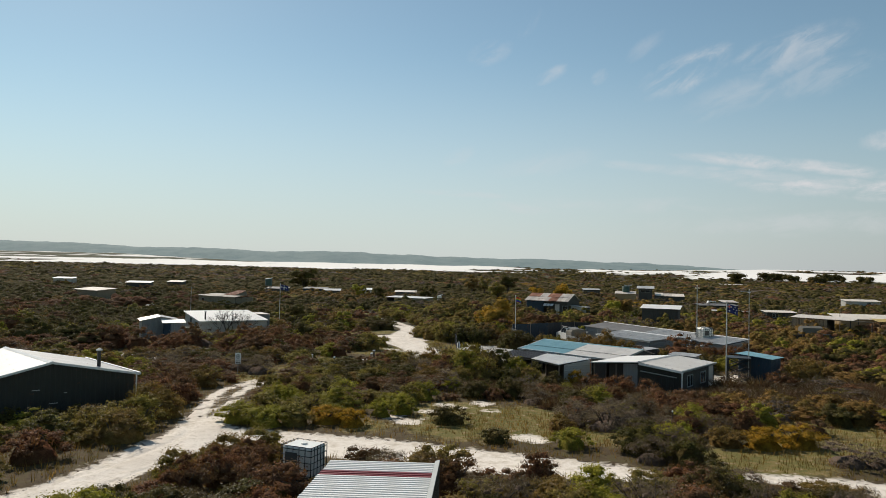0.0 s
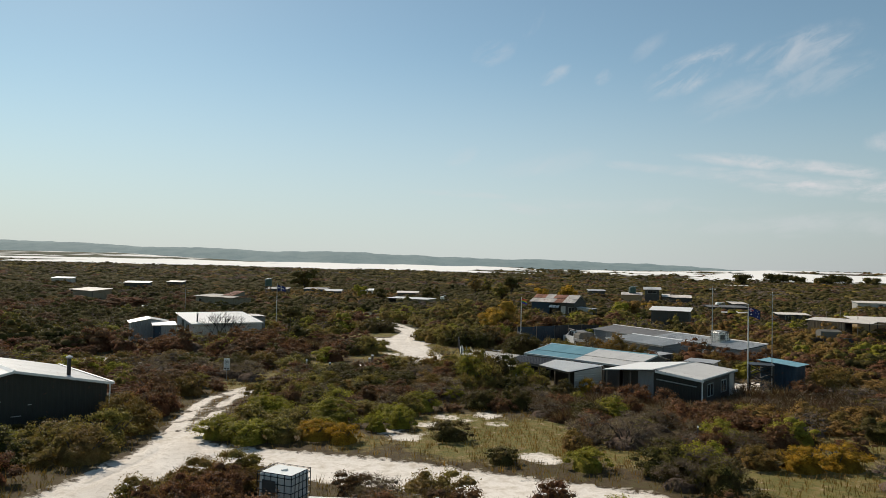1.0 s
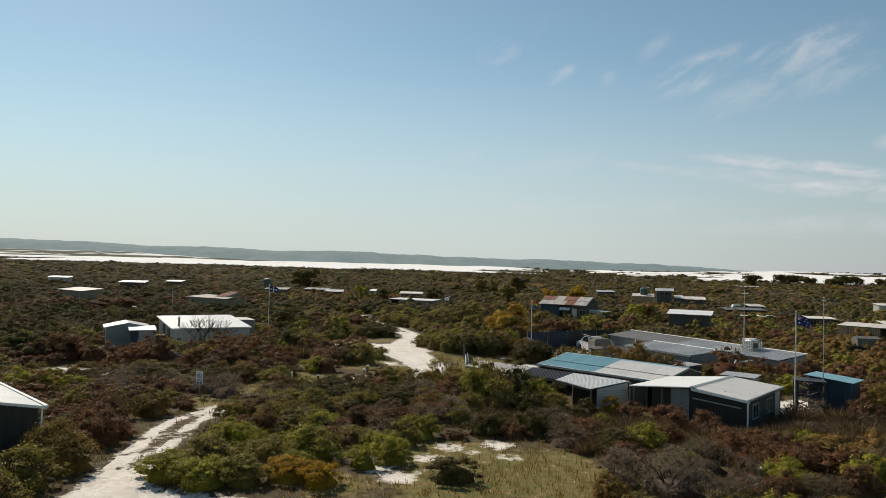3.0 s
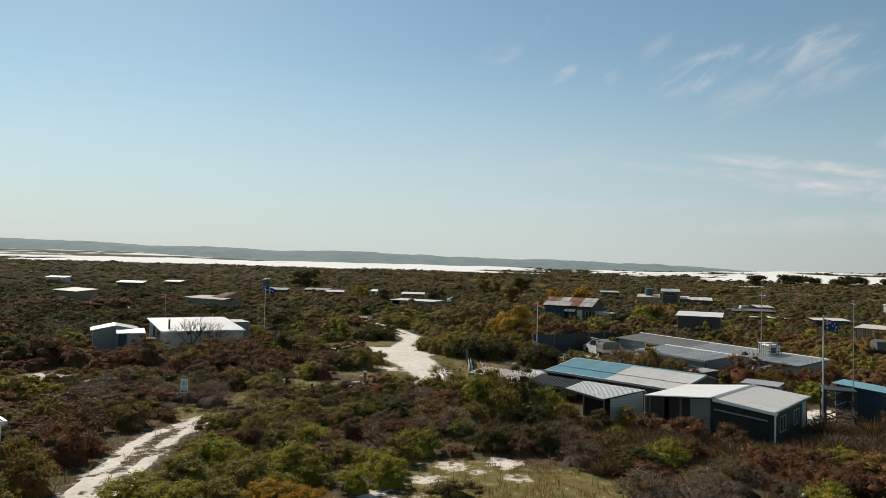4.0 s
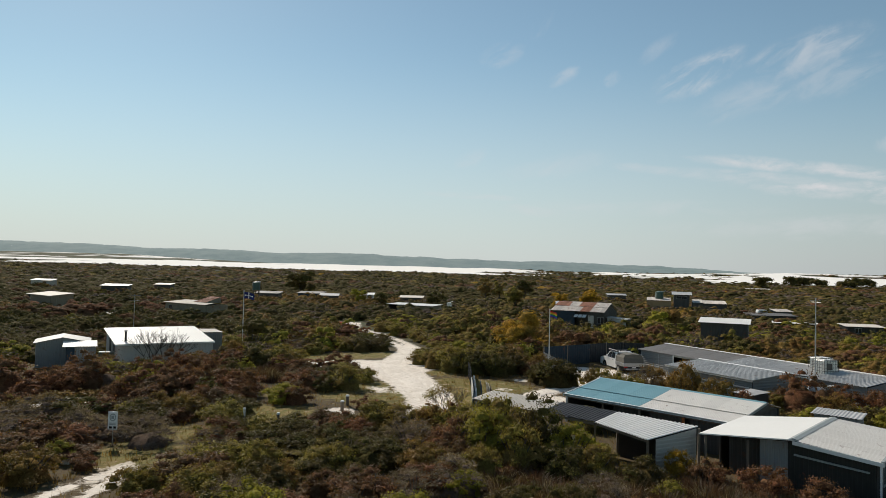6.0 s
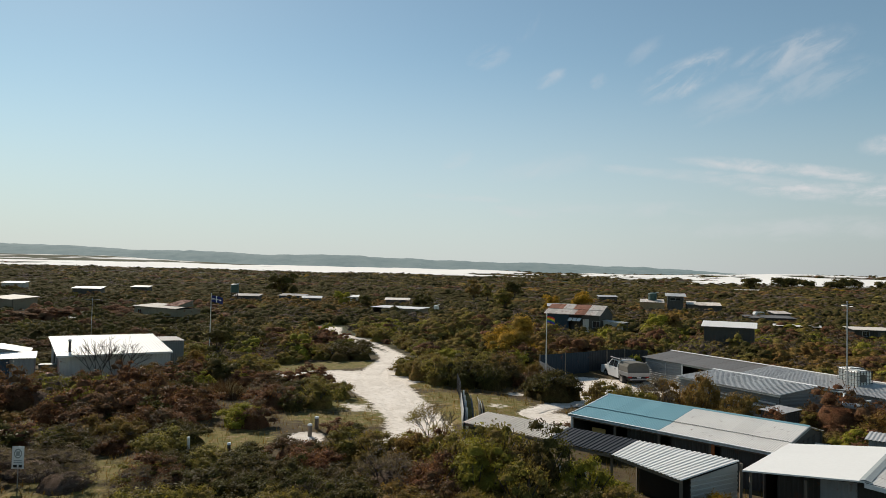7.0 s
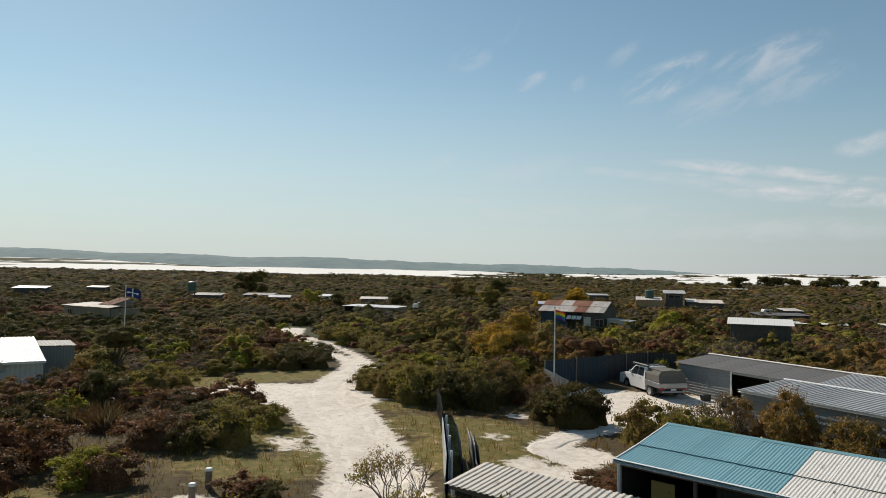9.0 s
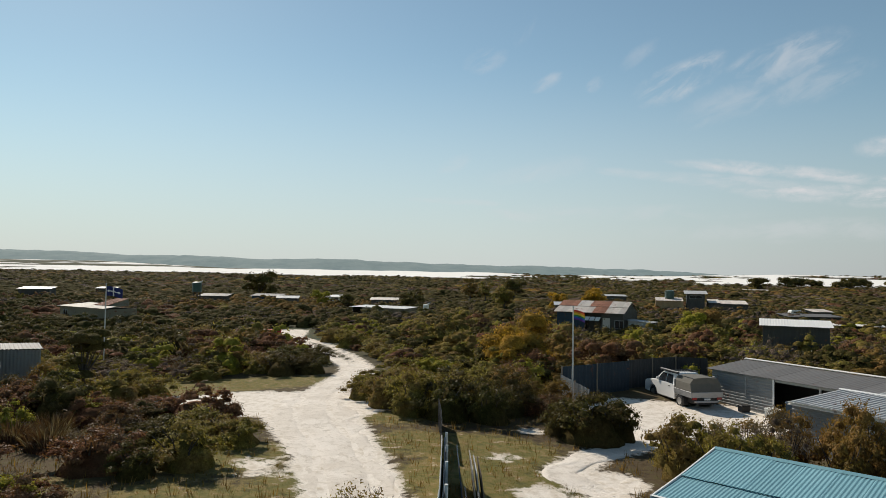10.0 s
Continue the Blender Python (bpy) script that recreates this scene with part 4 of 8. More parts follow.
def white_roof_house():
    """Gabled cottage: ridge runs away from the track, smooth white roof on one side, corrugated on the other."""
    A, B, C, D, E, F = (10.5, 48.7), (14.1, 52.7), (17.3, 51.0), (13.3, 46.5), (19.8, 49.6), (15.65, 44.65)
    s = thing("cottage", 0, 0, -0.25, 0, "grey cottage with white gabled roof and dark verandah", "cottage")
    r, e = 2.32, 2.03
    part("roof_panel", Geo().prism([(*A, e - 0.05), (*B, e - 0.05), (*C, r), (*D, r)], (0, 0, 0.05)), M_WHITE_ROOF, s, "smooth cream-white roof panel")
    roof_sheets(s, (*F, e), (*E, e), (*C, r + 0.03), (*D, r + 0.03), M_PALE_ROOF, 0.9, 0.19, 0.024, label="pale weathered corrugated sheet")
    part("ridge_cap", Geo().prism([(D[0] - 0.12, D[1] + 0.1, r + 0.05), (D[0], D[1], r + 0.1), (D[0] + 0.14, D[1] - 0.1, r + 0.05)], (4.0, 4.5, 0)), M_GREY_TRIM, s, "grey ridge flashing")
    gutter(s, (F[0], F[1], e), (E[0], E[1], e), M_GREY_TRIM)
    part("fascia", Geo().prism([(F[0], F[1], e - 0.14), (D[0], D[1], r - 0.14), (D[0], D[1], r - 0.0), (F[0], F[1], e - 0.0)], (-0.03, -0.03, 0)), M_TRIM, s)
    # front gable wall, set back a little under the roof
    f0, f1, f2 = (11.3, 48.55), (13.45, 46.85), (15.55, 45.0)
    wall(s, (12.55, 47.6), (13.35, 46.95), 0, r - 0.22, r - 0.14, M_WALL_ZINC, "v", label="pale ribbed wall sheet")
    wall(s, (13.35, 46.95), f2, 0, r - 0.14, e - 0.06, M_WALL_DARK, "v")
    wall(s, (12.0, 49.3), (13.6, 47.6), 0, e - 0.1, r - 0.2, M_WALL_GREY, "v")
    wall(s, (15.62, 45.02), (19.6, 49.7), 0, e - 0.06, e - 0.06, M_WALL_GREY, "v")
    wall(s, (19.55, 49.75), (17.2, 50.9), 0, e - 0.06, r - 0.08, M_WALL_GREY, "v")
    wall(s, (17.2, 50.9), (14.1, 52.5), 0, r - 0.08, e - 0.12, M_WALL_GREY, "v")
    wall(s, (14.0, 52.5), (12.0, 50.3), 0, e - 0.12, e - 0.12, M_WALL_GREY, "v")
    part("verandah_post", Geo().box(10.75, 48.65, 0, 10.83, 48.73, e - 0.06, 0.01), M_TIMBER, s)
    part("verandah_post", Geo().box(12.0, 47.5, 0, 12.08, 47.58, e + 0.02, 0.01), M_TIMBER, s)
    part("downpipe", Geo().rod((15.6, 44.75, 0.1), (15.6, 44.75, e - 0.06), 0.04), M_TRIM, s)
    # windows on the side wall and the front
    d = Vector((3.98, 4.68, 0)).normalized()
    p = lambda t: (15.62 + d.x * t, 45.02 + d.y * t)
    window(s, p(1.0), p(2.0), 0.85, 1.65)
    window(s, p(3.4), p(4.4), 0.85, 1.65)
    door(s, p(5.0), p(5.8), 0.05, 1.9, M_WALL_CREAM)
    q = Vector((2.2, -1.95, 0)).normalized()
    part("awning_rail", Geo().prism([(13.5, 46.75, 1.72), (15.4, 45.08, 1.55), (15.4, 45.08, 1.60), (13.5, 46.75, 1.77)], (-0.08, -0.09, 0)), M_GREY_TRIM, s)
    return s


def dark_gabled_shed():
    s = thing("garage_shed", -16.0, 36.1, 0.45, -133.4, "dark green-grey steel shed with white gabled roof", "shed")
    # local x runs along the gable end, local y into the shed is negative
    H, e, r, L = 3.95, 1.85, 2.75, 7.6
    roof_sheets(s, (-0.2, 0.15, e), (-0.2, -L, e), (H, -L, r), (H, 0.15, r), M_ZINC, 0.8, 0.2, 0.008, label="grey metal roof sheet")
    roof_sheets(s, (2 * H + 0.2, 0.15, e), (2 * H + 0.2, -L, e), (H, -L, r), (H, 0.15, r), M_WHITE_ROOF, 0.8, 0.2, 0.008, label="white metal roof sheet")
    part("ridge_cap", Geo().prism([(H - 0.15, 0.17, r - 0.01), (H, 0.17, r + 0.06), (H + 0.15, 0.17, r - 0.01)], (0, -L - 0.17, 0)), M_TRIM, s)
    part("barge", Geo().prism([(-0.2, 0.16, e - 0.08), (-0.2, 0.16, e + 0.03), (H, 0.16, r + 0.03), (2 * H + 0.2, 0.16, e + 0.03), (2 * H + 0.2, 0.16, e - 0.08), (H, 0.16, r - 0.08)], (0, 0.03, 0)), M_TRIM, s)
    wall(s, (2 * H, 0), (H, 0), 0, e - 0.03, r - 0.05, M_WALL_DARK, "v", pitch=0.24)
    wall(s, (H, 0), (0, 0), 0, r - 0.05, e - 0.03, M_WALL_DARK, "v", pitch=0.24)
    wall(s, (0, 0), (0, -L + 0.2), 0, e - 0.03, e - 0.03, M_WALL_DARK, "v", pitch=0.24)
    wall(s, (2 * H, -L + 0.2), (2 * H, 0), 0, e - 0.03, e - 0.03, M_WALL_DARK, "v", pitch=0.24)
    wall(s, (0, -L + 0.2), (H, -L + 0.2), 0, e - 0.03, r - 0.05, M_WALL_DARK, "v", pitch=0.24)
    wall(s, (H, -L + 0.2), (2 * H, -L + 0.2), 0, r - 0.05, e - 0.03, M_WALL_DARK, "v", pitch=0.24)
    gutter(s, (-0.2, -L, e), (-0.2, 0.15, e), M_TRIM)
    flue(s, 1.35, -1.1, 2.0, 3.1, 0.09)
    flue(s, 5.3, -4.6, 2.4, 3.3, 0.09, M_STEEL)
    part("skylight", Geo().prism([(5.6, -3.0, r - 0.33), (6.6, -3.0, r - 0.56), (6.6, -4.2, r - 0.56), (5.6, -4.2, r - 0.33)], (0, 0, 0.05)), M_GREY_TRIM, s)
    part("downpipe", Geo().rod((-0.08, 0.12, 0.1), (-0.1, 0.12, e - 0.05), 0.035), M_TRIM, s)
    for x, z, w in ((4.4, 1.45, 0.35), (3.6, 0.75, 0.4), (3.2, 1.2, 0.15)):
        part("bracket", Geo().box(x, 0.03, z, x + w, 0.055, z + 0.03), M_STEEL, s)
    return s


def white_hut():
    s = thing("hut", -24.4, 70.15, 0.45, 33.5, "white ribbed steel hut with bright skillion roof and dead shrub", "hut")
    L, W, f, b = 6.8, 6.8, 1.85, 2.5
    roof_sheets(s, (-0.25, -0.3, f), (L + 0.1, -0.3, f), (L + 0.1, W + 0.1, b), (-0.25, W + 0.1, b), M_WHITE_ROOF, 0.8, 0.2, 0.026)
    wall(s, (0, 0), (L, 0), 0, f + 0.02, f + 0.02, M_WALL_CREAM, "v", pitch=0.22)
    wall(s, (L, 0), (L, W), 0, f + 0.02, b - 0.05, M_WALL_CREAM, "v", pitch=0.22)
    wall(s, (L, W), (0, W), 0, b - 0.05, b - 0.05, M_WALL_CREAM, "v", pitch=0.22)
    wall(s, (0, W), (0, 0), 0, b - 0.05, f + 0.02, M_WALL_CREAM, "v", pitch=0.22)
    gutter(s, (-0.25, -0.32, f - 0.02), (L + 0.1, -0.32, f - 0.02), M_TRIM)
    flue(s, 0.6, 0.9, f + 0.1, f + 0.95, 0.08)
    window(s, (0, 2.6), (0, 1.4), 0.8, 1.7)
    door(s, (0, 4.6), (0, 3.8), 0.05, 1.95, M_WALL_DARK)
    # grey lean-to at the back corner
    wall(s, (L + 0.06, 4.8), (L + 2.0, 4.8), 0, 2.1, 2.05, M_WALL_ZINC, "v")
    wall(s, (L + 2.0, 4.86), (L + 2.0, 7.6), 0, 2.05, 2.1, M_WALL_ZINC, "v")
    wall(s, (L + 2.0, 7.6), (L + 0.06, 7.6), 0, 2.1, 2.15, M_WALL_ZINC, "v")
    roof_sheets(s, (L + 0.14, 4.7, 2.15), (L + 2.1, 4.7, 2.10), (L + 2.1, 7.7, 2.15), (L + 0.14, 7.7, 2.20), M_GREY_ROOF, 0.85, 0.2, 0.02)
    return s


def small_hut():
    s = thing("washhouse", -30.2, 69.6, 0.35, 28, "small gabled hut with grey roof and blue door", "shed")
    L, W, e, r = 3.4, 3.0, 1.95, 2.35
    roof_sheets(s, (-0.2, -0.15, e), (-0.2, W + 0.1, e), (L / 2, W + 0.1, r), (L / 2, -0.15, r), M_ZINC, 0.8, 0.16, 0.010)
    roof_sheets(s, (L + 0.2, -0.15, e), (L + 0.2, W + 0.1, e), (L / 2, W + 0.1, r), (L / 2, -0.15, r), M_ZINC, 0.8, 0.16, 0.010)
    wall(s, (0, 0), (L / 2, 0), 0, e - 0.02, r - 0.05, M_WALL_ZINC, "v")
    wall(s, (L / 2, 0), (L, 0), 0, r - 0.05, e - 0.02, M_WALL_ZINC, "v")
    wall(s, (L, 0), (L, W), 0, e - 0.02, e - 0.02, M_WALL_ZINC, "v")
    wall(s, (L, W), (0, W), 0, e - 0.02, e - 0.02, M_WALL_ZINC, "v")
    wall(s, (0, W), (0, 0), 0, e - 0.02, e - 0.02, M_WALL_CREAM, "v")
    # lean-to in front with its own white roof
    roof_sheets(s, (1.75, -1.75, 1.8), (4.0, -1.75, 1.8), (4.0, 0.05, 2.05), (1.75, 0.05, 2.05), M_WHITE_ROOF, 0.75, 0.16, 0.010)
    wall(s, (2.55, -1.6), (3.9, -1.6), 0, 1.78, 1.78, M_WALL_ZINC, "v")
    wall(s, (3.9, -1.6), (3.9, -0.05), 0, 1.78, 2.0, M_WALL_ZINC, "v")
    wall(s, (2.0, -0.1), (2.0, -1.5), 0, 2.0, 1.78, M_WALL_BLUE, "v")
    door(s, (2.02, -1.55), (2.52, -1.55), 0.02, 1.7, M_WALL_BLUE)
    return s


def toilet_block():
    s = thing("outhouse", 22.1, 51.4, -0.1, -45, "dark blue outhouse with teal sloping roof", "outhouse")
    roof_sheets(s, (-0.2, -0.2, 2.4), (2.5, -0.2, 2.2), (2.5, 2.1, 2.2), (-0.2, 2.1, 2.4), M_BLUE_ROOF, 0.8, 0.16, 0.010)
    wall(s, (0, 0), (2.3, 0), 0, 2.36, 2.2, M_WALL_BLUE, "v")
    wall(s, (2.3, 0), (2.3, 1.9), 0, 2.2, 2.2, M_WALL_BLUE, "v")
    wall(s, (2.3, 1.9), (0, 1.9), 0, 2.2, 2.36, M_WALL_BLUE, "v")
    wall(s, (0, 1.9), (0, 0), 0, 2.36, 2.36, M_WALL_CREAM, "v")
    return s


def tank_stand():
    s = thing("tank_stand", 20.7, 49.9, 0.0, -20, "black steel lattice tank stand beside the outhouse", "stand")
    w, h = 1.45, 2.1
    for x in (0, w):
        for y in (0, w):
            part("leg", Geo().box(x - 0.06, y - 0.06, -0.1, x + 0.06, y + 0.06, h, 0.008), M_BLACK, s)
    for a, b in (((0, 0), (w, 0)), ((w, 0), (w, w)), ((w, w), (0, w)), ((0, w), (0, 0))):
        for z0, z1 in ((0.05, 0.75), (0.75, 1.4), (1.4, 2.05)):
            part("brace", Geo().rod((*a, z0), (*b, z1), 0.036, n=5), M_BLACK, s)
            part("brace", Geo().rod((*a, z1), (*b, z0), 0.036, n=5), M_BLACK, s)
    part("platform", Geo().box(-0.1, -0.1, h, w + 0.1, w + 0.1, h + 0.06, 0.01), M_BLACK, s)
    return s


def near_roof():
    """Corrugated shed roof under the start of the flight, white with two dark red sheets."""
    s = thing("shed_roof", -2.99, 19.55, 0.6, 0, "shed with white and dark red corrugated roof", "shed")
    s.matrix_world = Matrix(((0.998, 0.17, 0, -2.99), (0.06, 0.985, 0, 19.55), (0, 0, 1, 0.6), (0, 0, 0, 1)))
    h = 2.0
    wx = 3.0
    tone = [M_WHITE_ROOF, M_RED, M_WHITE_ROOF, M_WHITE_ROOF, M_WHITE_ROOF, M_WHITE_ROOF, M_WHITE_ROOF]
    y = 0.0
    for k, m in enumerate(tone):
        d = 0.95 if k == 0 else 0.42 if k == 1 else 0.8
        part("roof_sheet", Geo().ribbed((-0.02 * k - 0.05, y, h), (-0.02 * k - 0.05, y - d - 0.03, h), (wx - 0.12, y - d - 0.03, h + 0.02), (wx - 0.12, y, h + 0.02), 0.17, 0.022), m, s)
        y -= d
    part("parapet_cap", Geo().prism([(wx - 0.11, 0.05, h + 0.02), (wx + 0.02, 0.05, h + 0.05), (wx + 0.02, y, h + 0.05), (wx - 0.11, y, h + 0.02)], (0, 0, 0.05)), M_GREY_TRIM, s)
    wall(s, (wx, y), (wx, 0), -0.3, h + 0.04, h + 0.04, M_WALL_DARK, "v")
    wall(s, (wx, 0), (0, 0), -0.3, h - 0.02, h - 0.02, M_WALL_GREY, "v")
    wall(s, (0, 0), (0, y), -0.3, h - 0.02, h - 0.02, M_WALL_GREY, "v")
    wall(s, (0, y), (wx, y), -0.3, h - 0.02, h - 0.02, M_WALL_GREY, "v")
    return s


for build in (long_grey_shed, mid_grey_shed, small_lean_to, blue_roof_shed, carport, white_roof_house, dark_gabled_shed, white_hut, small_hut, toilet_block, tank_stand, near_roof):
    build()


HEDGES = []


def far_hut(x, y, z, turn, L, W, f, b, wallm, roofm, label, name="hut", opening=0.0, ribs="v", hedge=True):
    """A simple mono-pitch hut some way off: four walls, roof sheets, a door and a window."""
    if y > 150:
        L, W, b = L * 0.66, min(W, 2.8), f + 0.4
    z = min(z, float(land(x + L * 0.5 * math.cos(radians(turn)), y + L * 0.5 * math.sin(radians(turn))))) if y > 104 else z
    s = thing(name, x, y, z, turn, label, name.replace("_", " "))
    roof_sheets(s, (-0.3, -0.3, f), (L + 0.3, -0.3, f), (L + 0.3, W + 0.2, b), (-0.3, W + 0.2, b), roofm, 1.1, 0.25, 0.012)
    if hedge:
        HEDGES.append((x, y, turn, L, W, f))
    if opening < L - 0.2:
        wall(s, (opening, 0), (L, 0), 0, f - 0.05, f - 0.05, wallm, ribs, pitch=0.3)
    wall(s, (L, 0.06), (L, W), 0, f - 0.05, b - 0.05, wallm, ribs, pitch=0.3)
    wall(s, (L, W), (0, W), 0, b - 0.05, b - 0.05, wallm, ribs, pitch=0.3)
    wall(s, (0, W), (0, 0.06), 0, b - 0.05, f - 0.05, wallm, ribs, pitch=0.3)
    if opening:
        post(s, 0.05, 0.03, 0, f - 0.04, 0.05)
    elif hedge:
        window(s, (L * 0.2, 0), (L * 0.2 + 0.9, 0), 0.9, 1.6)
        door(s, (L * 0.62, 0), (L * 0.62 + 0.8, 0), 0.02, min(1.95, f - 0.15), M_WALL_GREY)
    return s


def rusty_shack():
    s = thing("shack", 14.6, 119.4, 0.75, -30, "old blue-grey shack with patched rusty gabled roof", "shack")
    L, W, e, r = 7.4, 3.0, 2.42, 3.62
    rnd = random.Random(5)
    tones = [M_RUST_ROOF if rnd.random() < 0.5 else M_RUST_PALE for _ in range(30)]
    for y0, z0, y1, z1, off in ((-0.3, e, 1.4, (e + r) / 2, 0), (1.35, (e + r) / 2 + 0.03, W, r, 11)):
        roof_sheets(s, (-0.3, y0, z0), (L + 0.2, y0, z0), (L + 0.2, y1, z1), (-0.3, y1, z1), None, 0.72, 0.18, 0.025,
                    mats=lambda i, k: M_RUST_PALE if i > k - 4 else tones[i + off])
    roof_sheets(s, (-0.3, 2 * W + 0.3, e), (L + 0.2, 2 * W + 0.3, e), (L + 0.2, W, r), (-0.3, W, r), M_RUST_PALE, 0.9, 0.18, 0.025)
    wall(s, (0, 0), (3.2, 0), 0, e - 0.1, e - 0.1, M_WALL_BLUE, "v")
    wall(s, (5.0, 0), (L, 0), 0, e - 0.1, e - 0.1, M_WALL_GREY, "v")
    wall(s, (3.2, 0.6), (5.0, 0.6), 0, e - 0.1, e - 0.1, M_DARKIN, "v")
    wall(s, (L, 0), (L, W), 0, e - 0.05, r - 0.08, M_WALL_GREY, "v")
    wall(s, (L, W), (L, 2 * W), 0, r - 0.08, e - 0.05, M_WALL_GREY, "v")
    wall(s, (L, 2 * W), (0, 2 * W), 0, e - 0.05, e - 0.05, M_WALL_GREY, "v")
    wall(s, (0, 2 * W), (0, W), 0, e - 0.05, r - 0.08, M_WALL_GREY, "v")
    wall(s, (0, W), (0, 0), 0, r - 0.08, e - 0.05, M_WALL_GREY, "v")
    door(s, (5.2, 0), (6.0, 0), 0, 1.9, M_WALL_CREAM)
    window(s, (6.5, 0), (7.5, 0), 0.8, 1.7)
    for x in (3.3, 3.9, 4.5):
        part("awning_board", Geo().prism([(x, -0.1, 1.95), (x + 0.5, -0.1, 1.95), (x + 0.5, -0.7, 1.6), (x, -0.7, 1.6)], (0, 0, 0.04)), M_TRIM, s)
    # side lean-to
    roof_sheets(s, (L + 0.1, 0.6, 1.75), (L + 0.1, 3.2, 1.75), (L + 3.0, 3.2, 1.55), (L + 3.0, 0.6, 1.55), M_ZINC, 0.9, 0.18, 0.02)
    wall(s, (L + 0.3, 0.8), (L + 2.9, 0.8), 0, 1.7, 1.52, M_WALL_CREAM, "v")
    wall(s, (L + 2.9, 0.8), (L + 2.9, 3.1), 0, 1.52, 1.52, M_WALL_GREY, "v")
    return s


rusty_shack()
far_hut(29.6, 102.2, 0.55, -25, 5.1, 2.7, 2.5, 2.95, M_WALL_GREY, M_WHITE_ROOF, "blue-grey hut with pale flat roof among bushes", hedge=False)


def board_shed():
    """A shed of rough upright boards with gaps, and an open bay on poles beside it."""
    s = thing("board_shed", 46.0, 90.6, 0.35, -45, "shed of rough upright brown boards with flat roof", "shed")
    rnd = random.Random(12)
    L, W, f = 4.1, 3.2, 2.5
    # near-black backing walls stand in for the shade seen through the gaps
    for a, b in (((0, 0.08), (L, 0.08)), ((L, W), (0, W)), ((0, W), (0, 0.12))):
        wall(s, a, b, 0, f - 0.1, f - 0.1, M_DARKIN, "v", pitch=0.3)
    x = 0.0
    while x < L:
        w = rnd.uniform(0.11, 0.19)
        part("board", Geo().box(x, -0.03 - rnd.uniform(0, 0.02), -0.1, x + w, 0.035, f - rnd.uniform(0.02, 0.16), 0.006), M_BROWN_WOOD, s)
        x += w + rnd.uniform(0.02, 0.06)
    for x, y in ((-0.05, 0), (L + 0.1, 0), (L + 2.7, 0), (L + 2.7, W), (L + 5.0, 0)):
        part("pole", Geo().rod((x, y, -0.3), (x + rnd.uniform(-0.04, 0.04), y, f + rnd.uniform(-0.05, 0.03)), 0.07, 0.055, 7), M_BARK, s)
    part("roof_beam", Geo().rod((-0.3, 0, f - 0.06), (L + 5.2, 0, f - 0.1), 0.06, n=7), M_TIMBER, s)
    roof_sheets(s, (-0.3, -0.3, f), (L + 3.0, -0.3, f - 0.05), (L + 3.0, W + 0.2, f + 0.2), (-0.3, W + 0.2, f + 0.25), M_CREAM_ROOF, 0.9, 0.2, 0.012)
    for x, h in ((1.0, 3.6), (2.6, 3.8), (4.6, 3.7)):
        part("stake", Geo().rod((x, W + 0.3, 0), (x + 0.05, W + 0.3, h), 0.05, 0.035, 6), M_TIMBER, s)


board_shed()

# ---- heath: shrubs, tufts and trees ----
RNG = np.random.default_rng(7)


def blob(c, r, nu, nv, rng):
    """A coarse lumpy ellipsoid as triangles."""
    vs = [(0, 0, 1.0)]
    for j in range(1, nv):
        th = math.pi * j / nv * 0.72
        for i in range(nu):
            ph = 2 * math.pi * (i + 0.5 * (j % 2)) / nu
            vs.append((math.sin(th) * math.cos(ph), math.sin(th) * math.sin(ph), math.cos(th)))
    v = np.array(vs) * (1 + rng.uniform(-0.13, 0.13, (len(vs), 1)))
    f = [(0, 1 + i, 1 + (i + 1) % nu) for i in range(nu)]
    for j in range(nv - 2):
        a, b = 1 + j * nu, 1 + (j + 1) * nu
        for i in range(nu):
            k = (i + 1) % nu
            f += [(a + i, b + i, b + k), (a + i, b + k, a + k)]
    return v * r + c, np.array(f)


def unit(v):
    return v / np.maximum(np.linalg.norm(v, axis=-1, keepdims=True), 1e-9)


def leaves(pos, nrm, size, rng, slim=0.55, jitter=0.8):
    """One pointed triangle for every place."""
    n = len(pos)
    nn = unit(nrm + jitter * rng.normal(size=(n, 3)))
    t = unit(np.cross(nn, rng.normal(size=(n, 3))))
    s = np.cross(nn, t)
    z = size * rng.uniform(0.6, 1.4, (n, 1))
    v = np.stack([pos - t * z * 0.5 - s * z * slim * 0.5, pos - t * z * 0.5 + s * z * slim * 0.5, pos + t * z * 0.6], 1).reshape(-1, 3)
    return v, np.arange(3 * n).reshape(-1, 3)


def join(parts):
    vs, fs, k = [], [], 0
    for v, f in parts:
        vs.append(v)
        fs.append(f + k)
        k += len(v)
    return np.concatenate(vs), np.concatenate(fs)


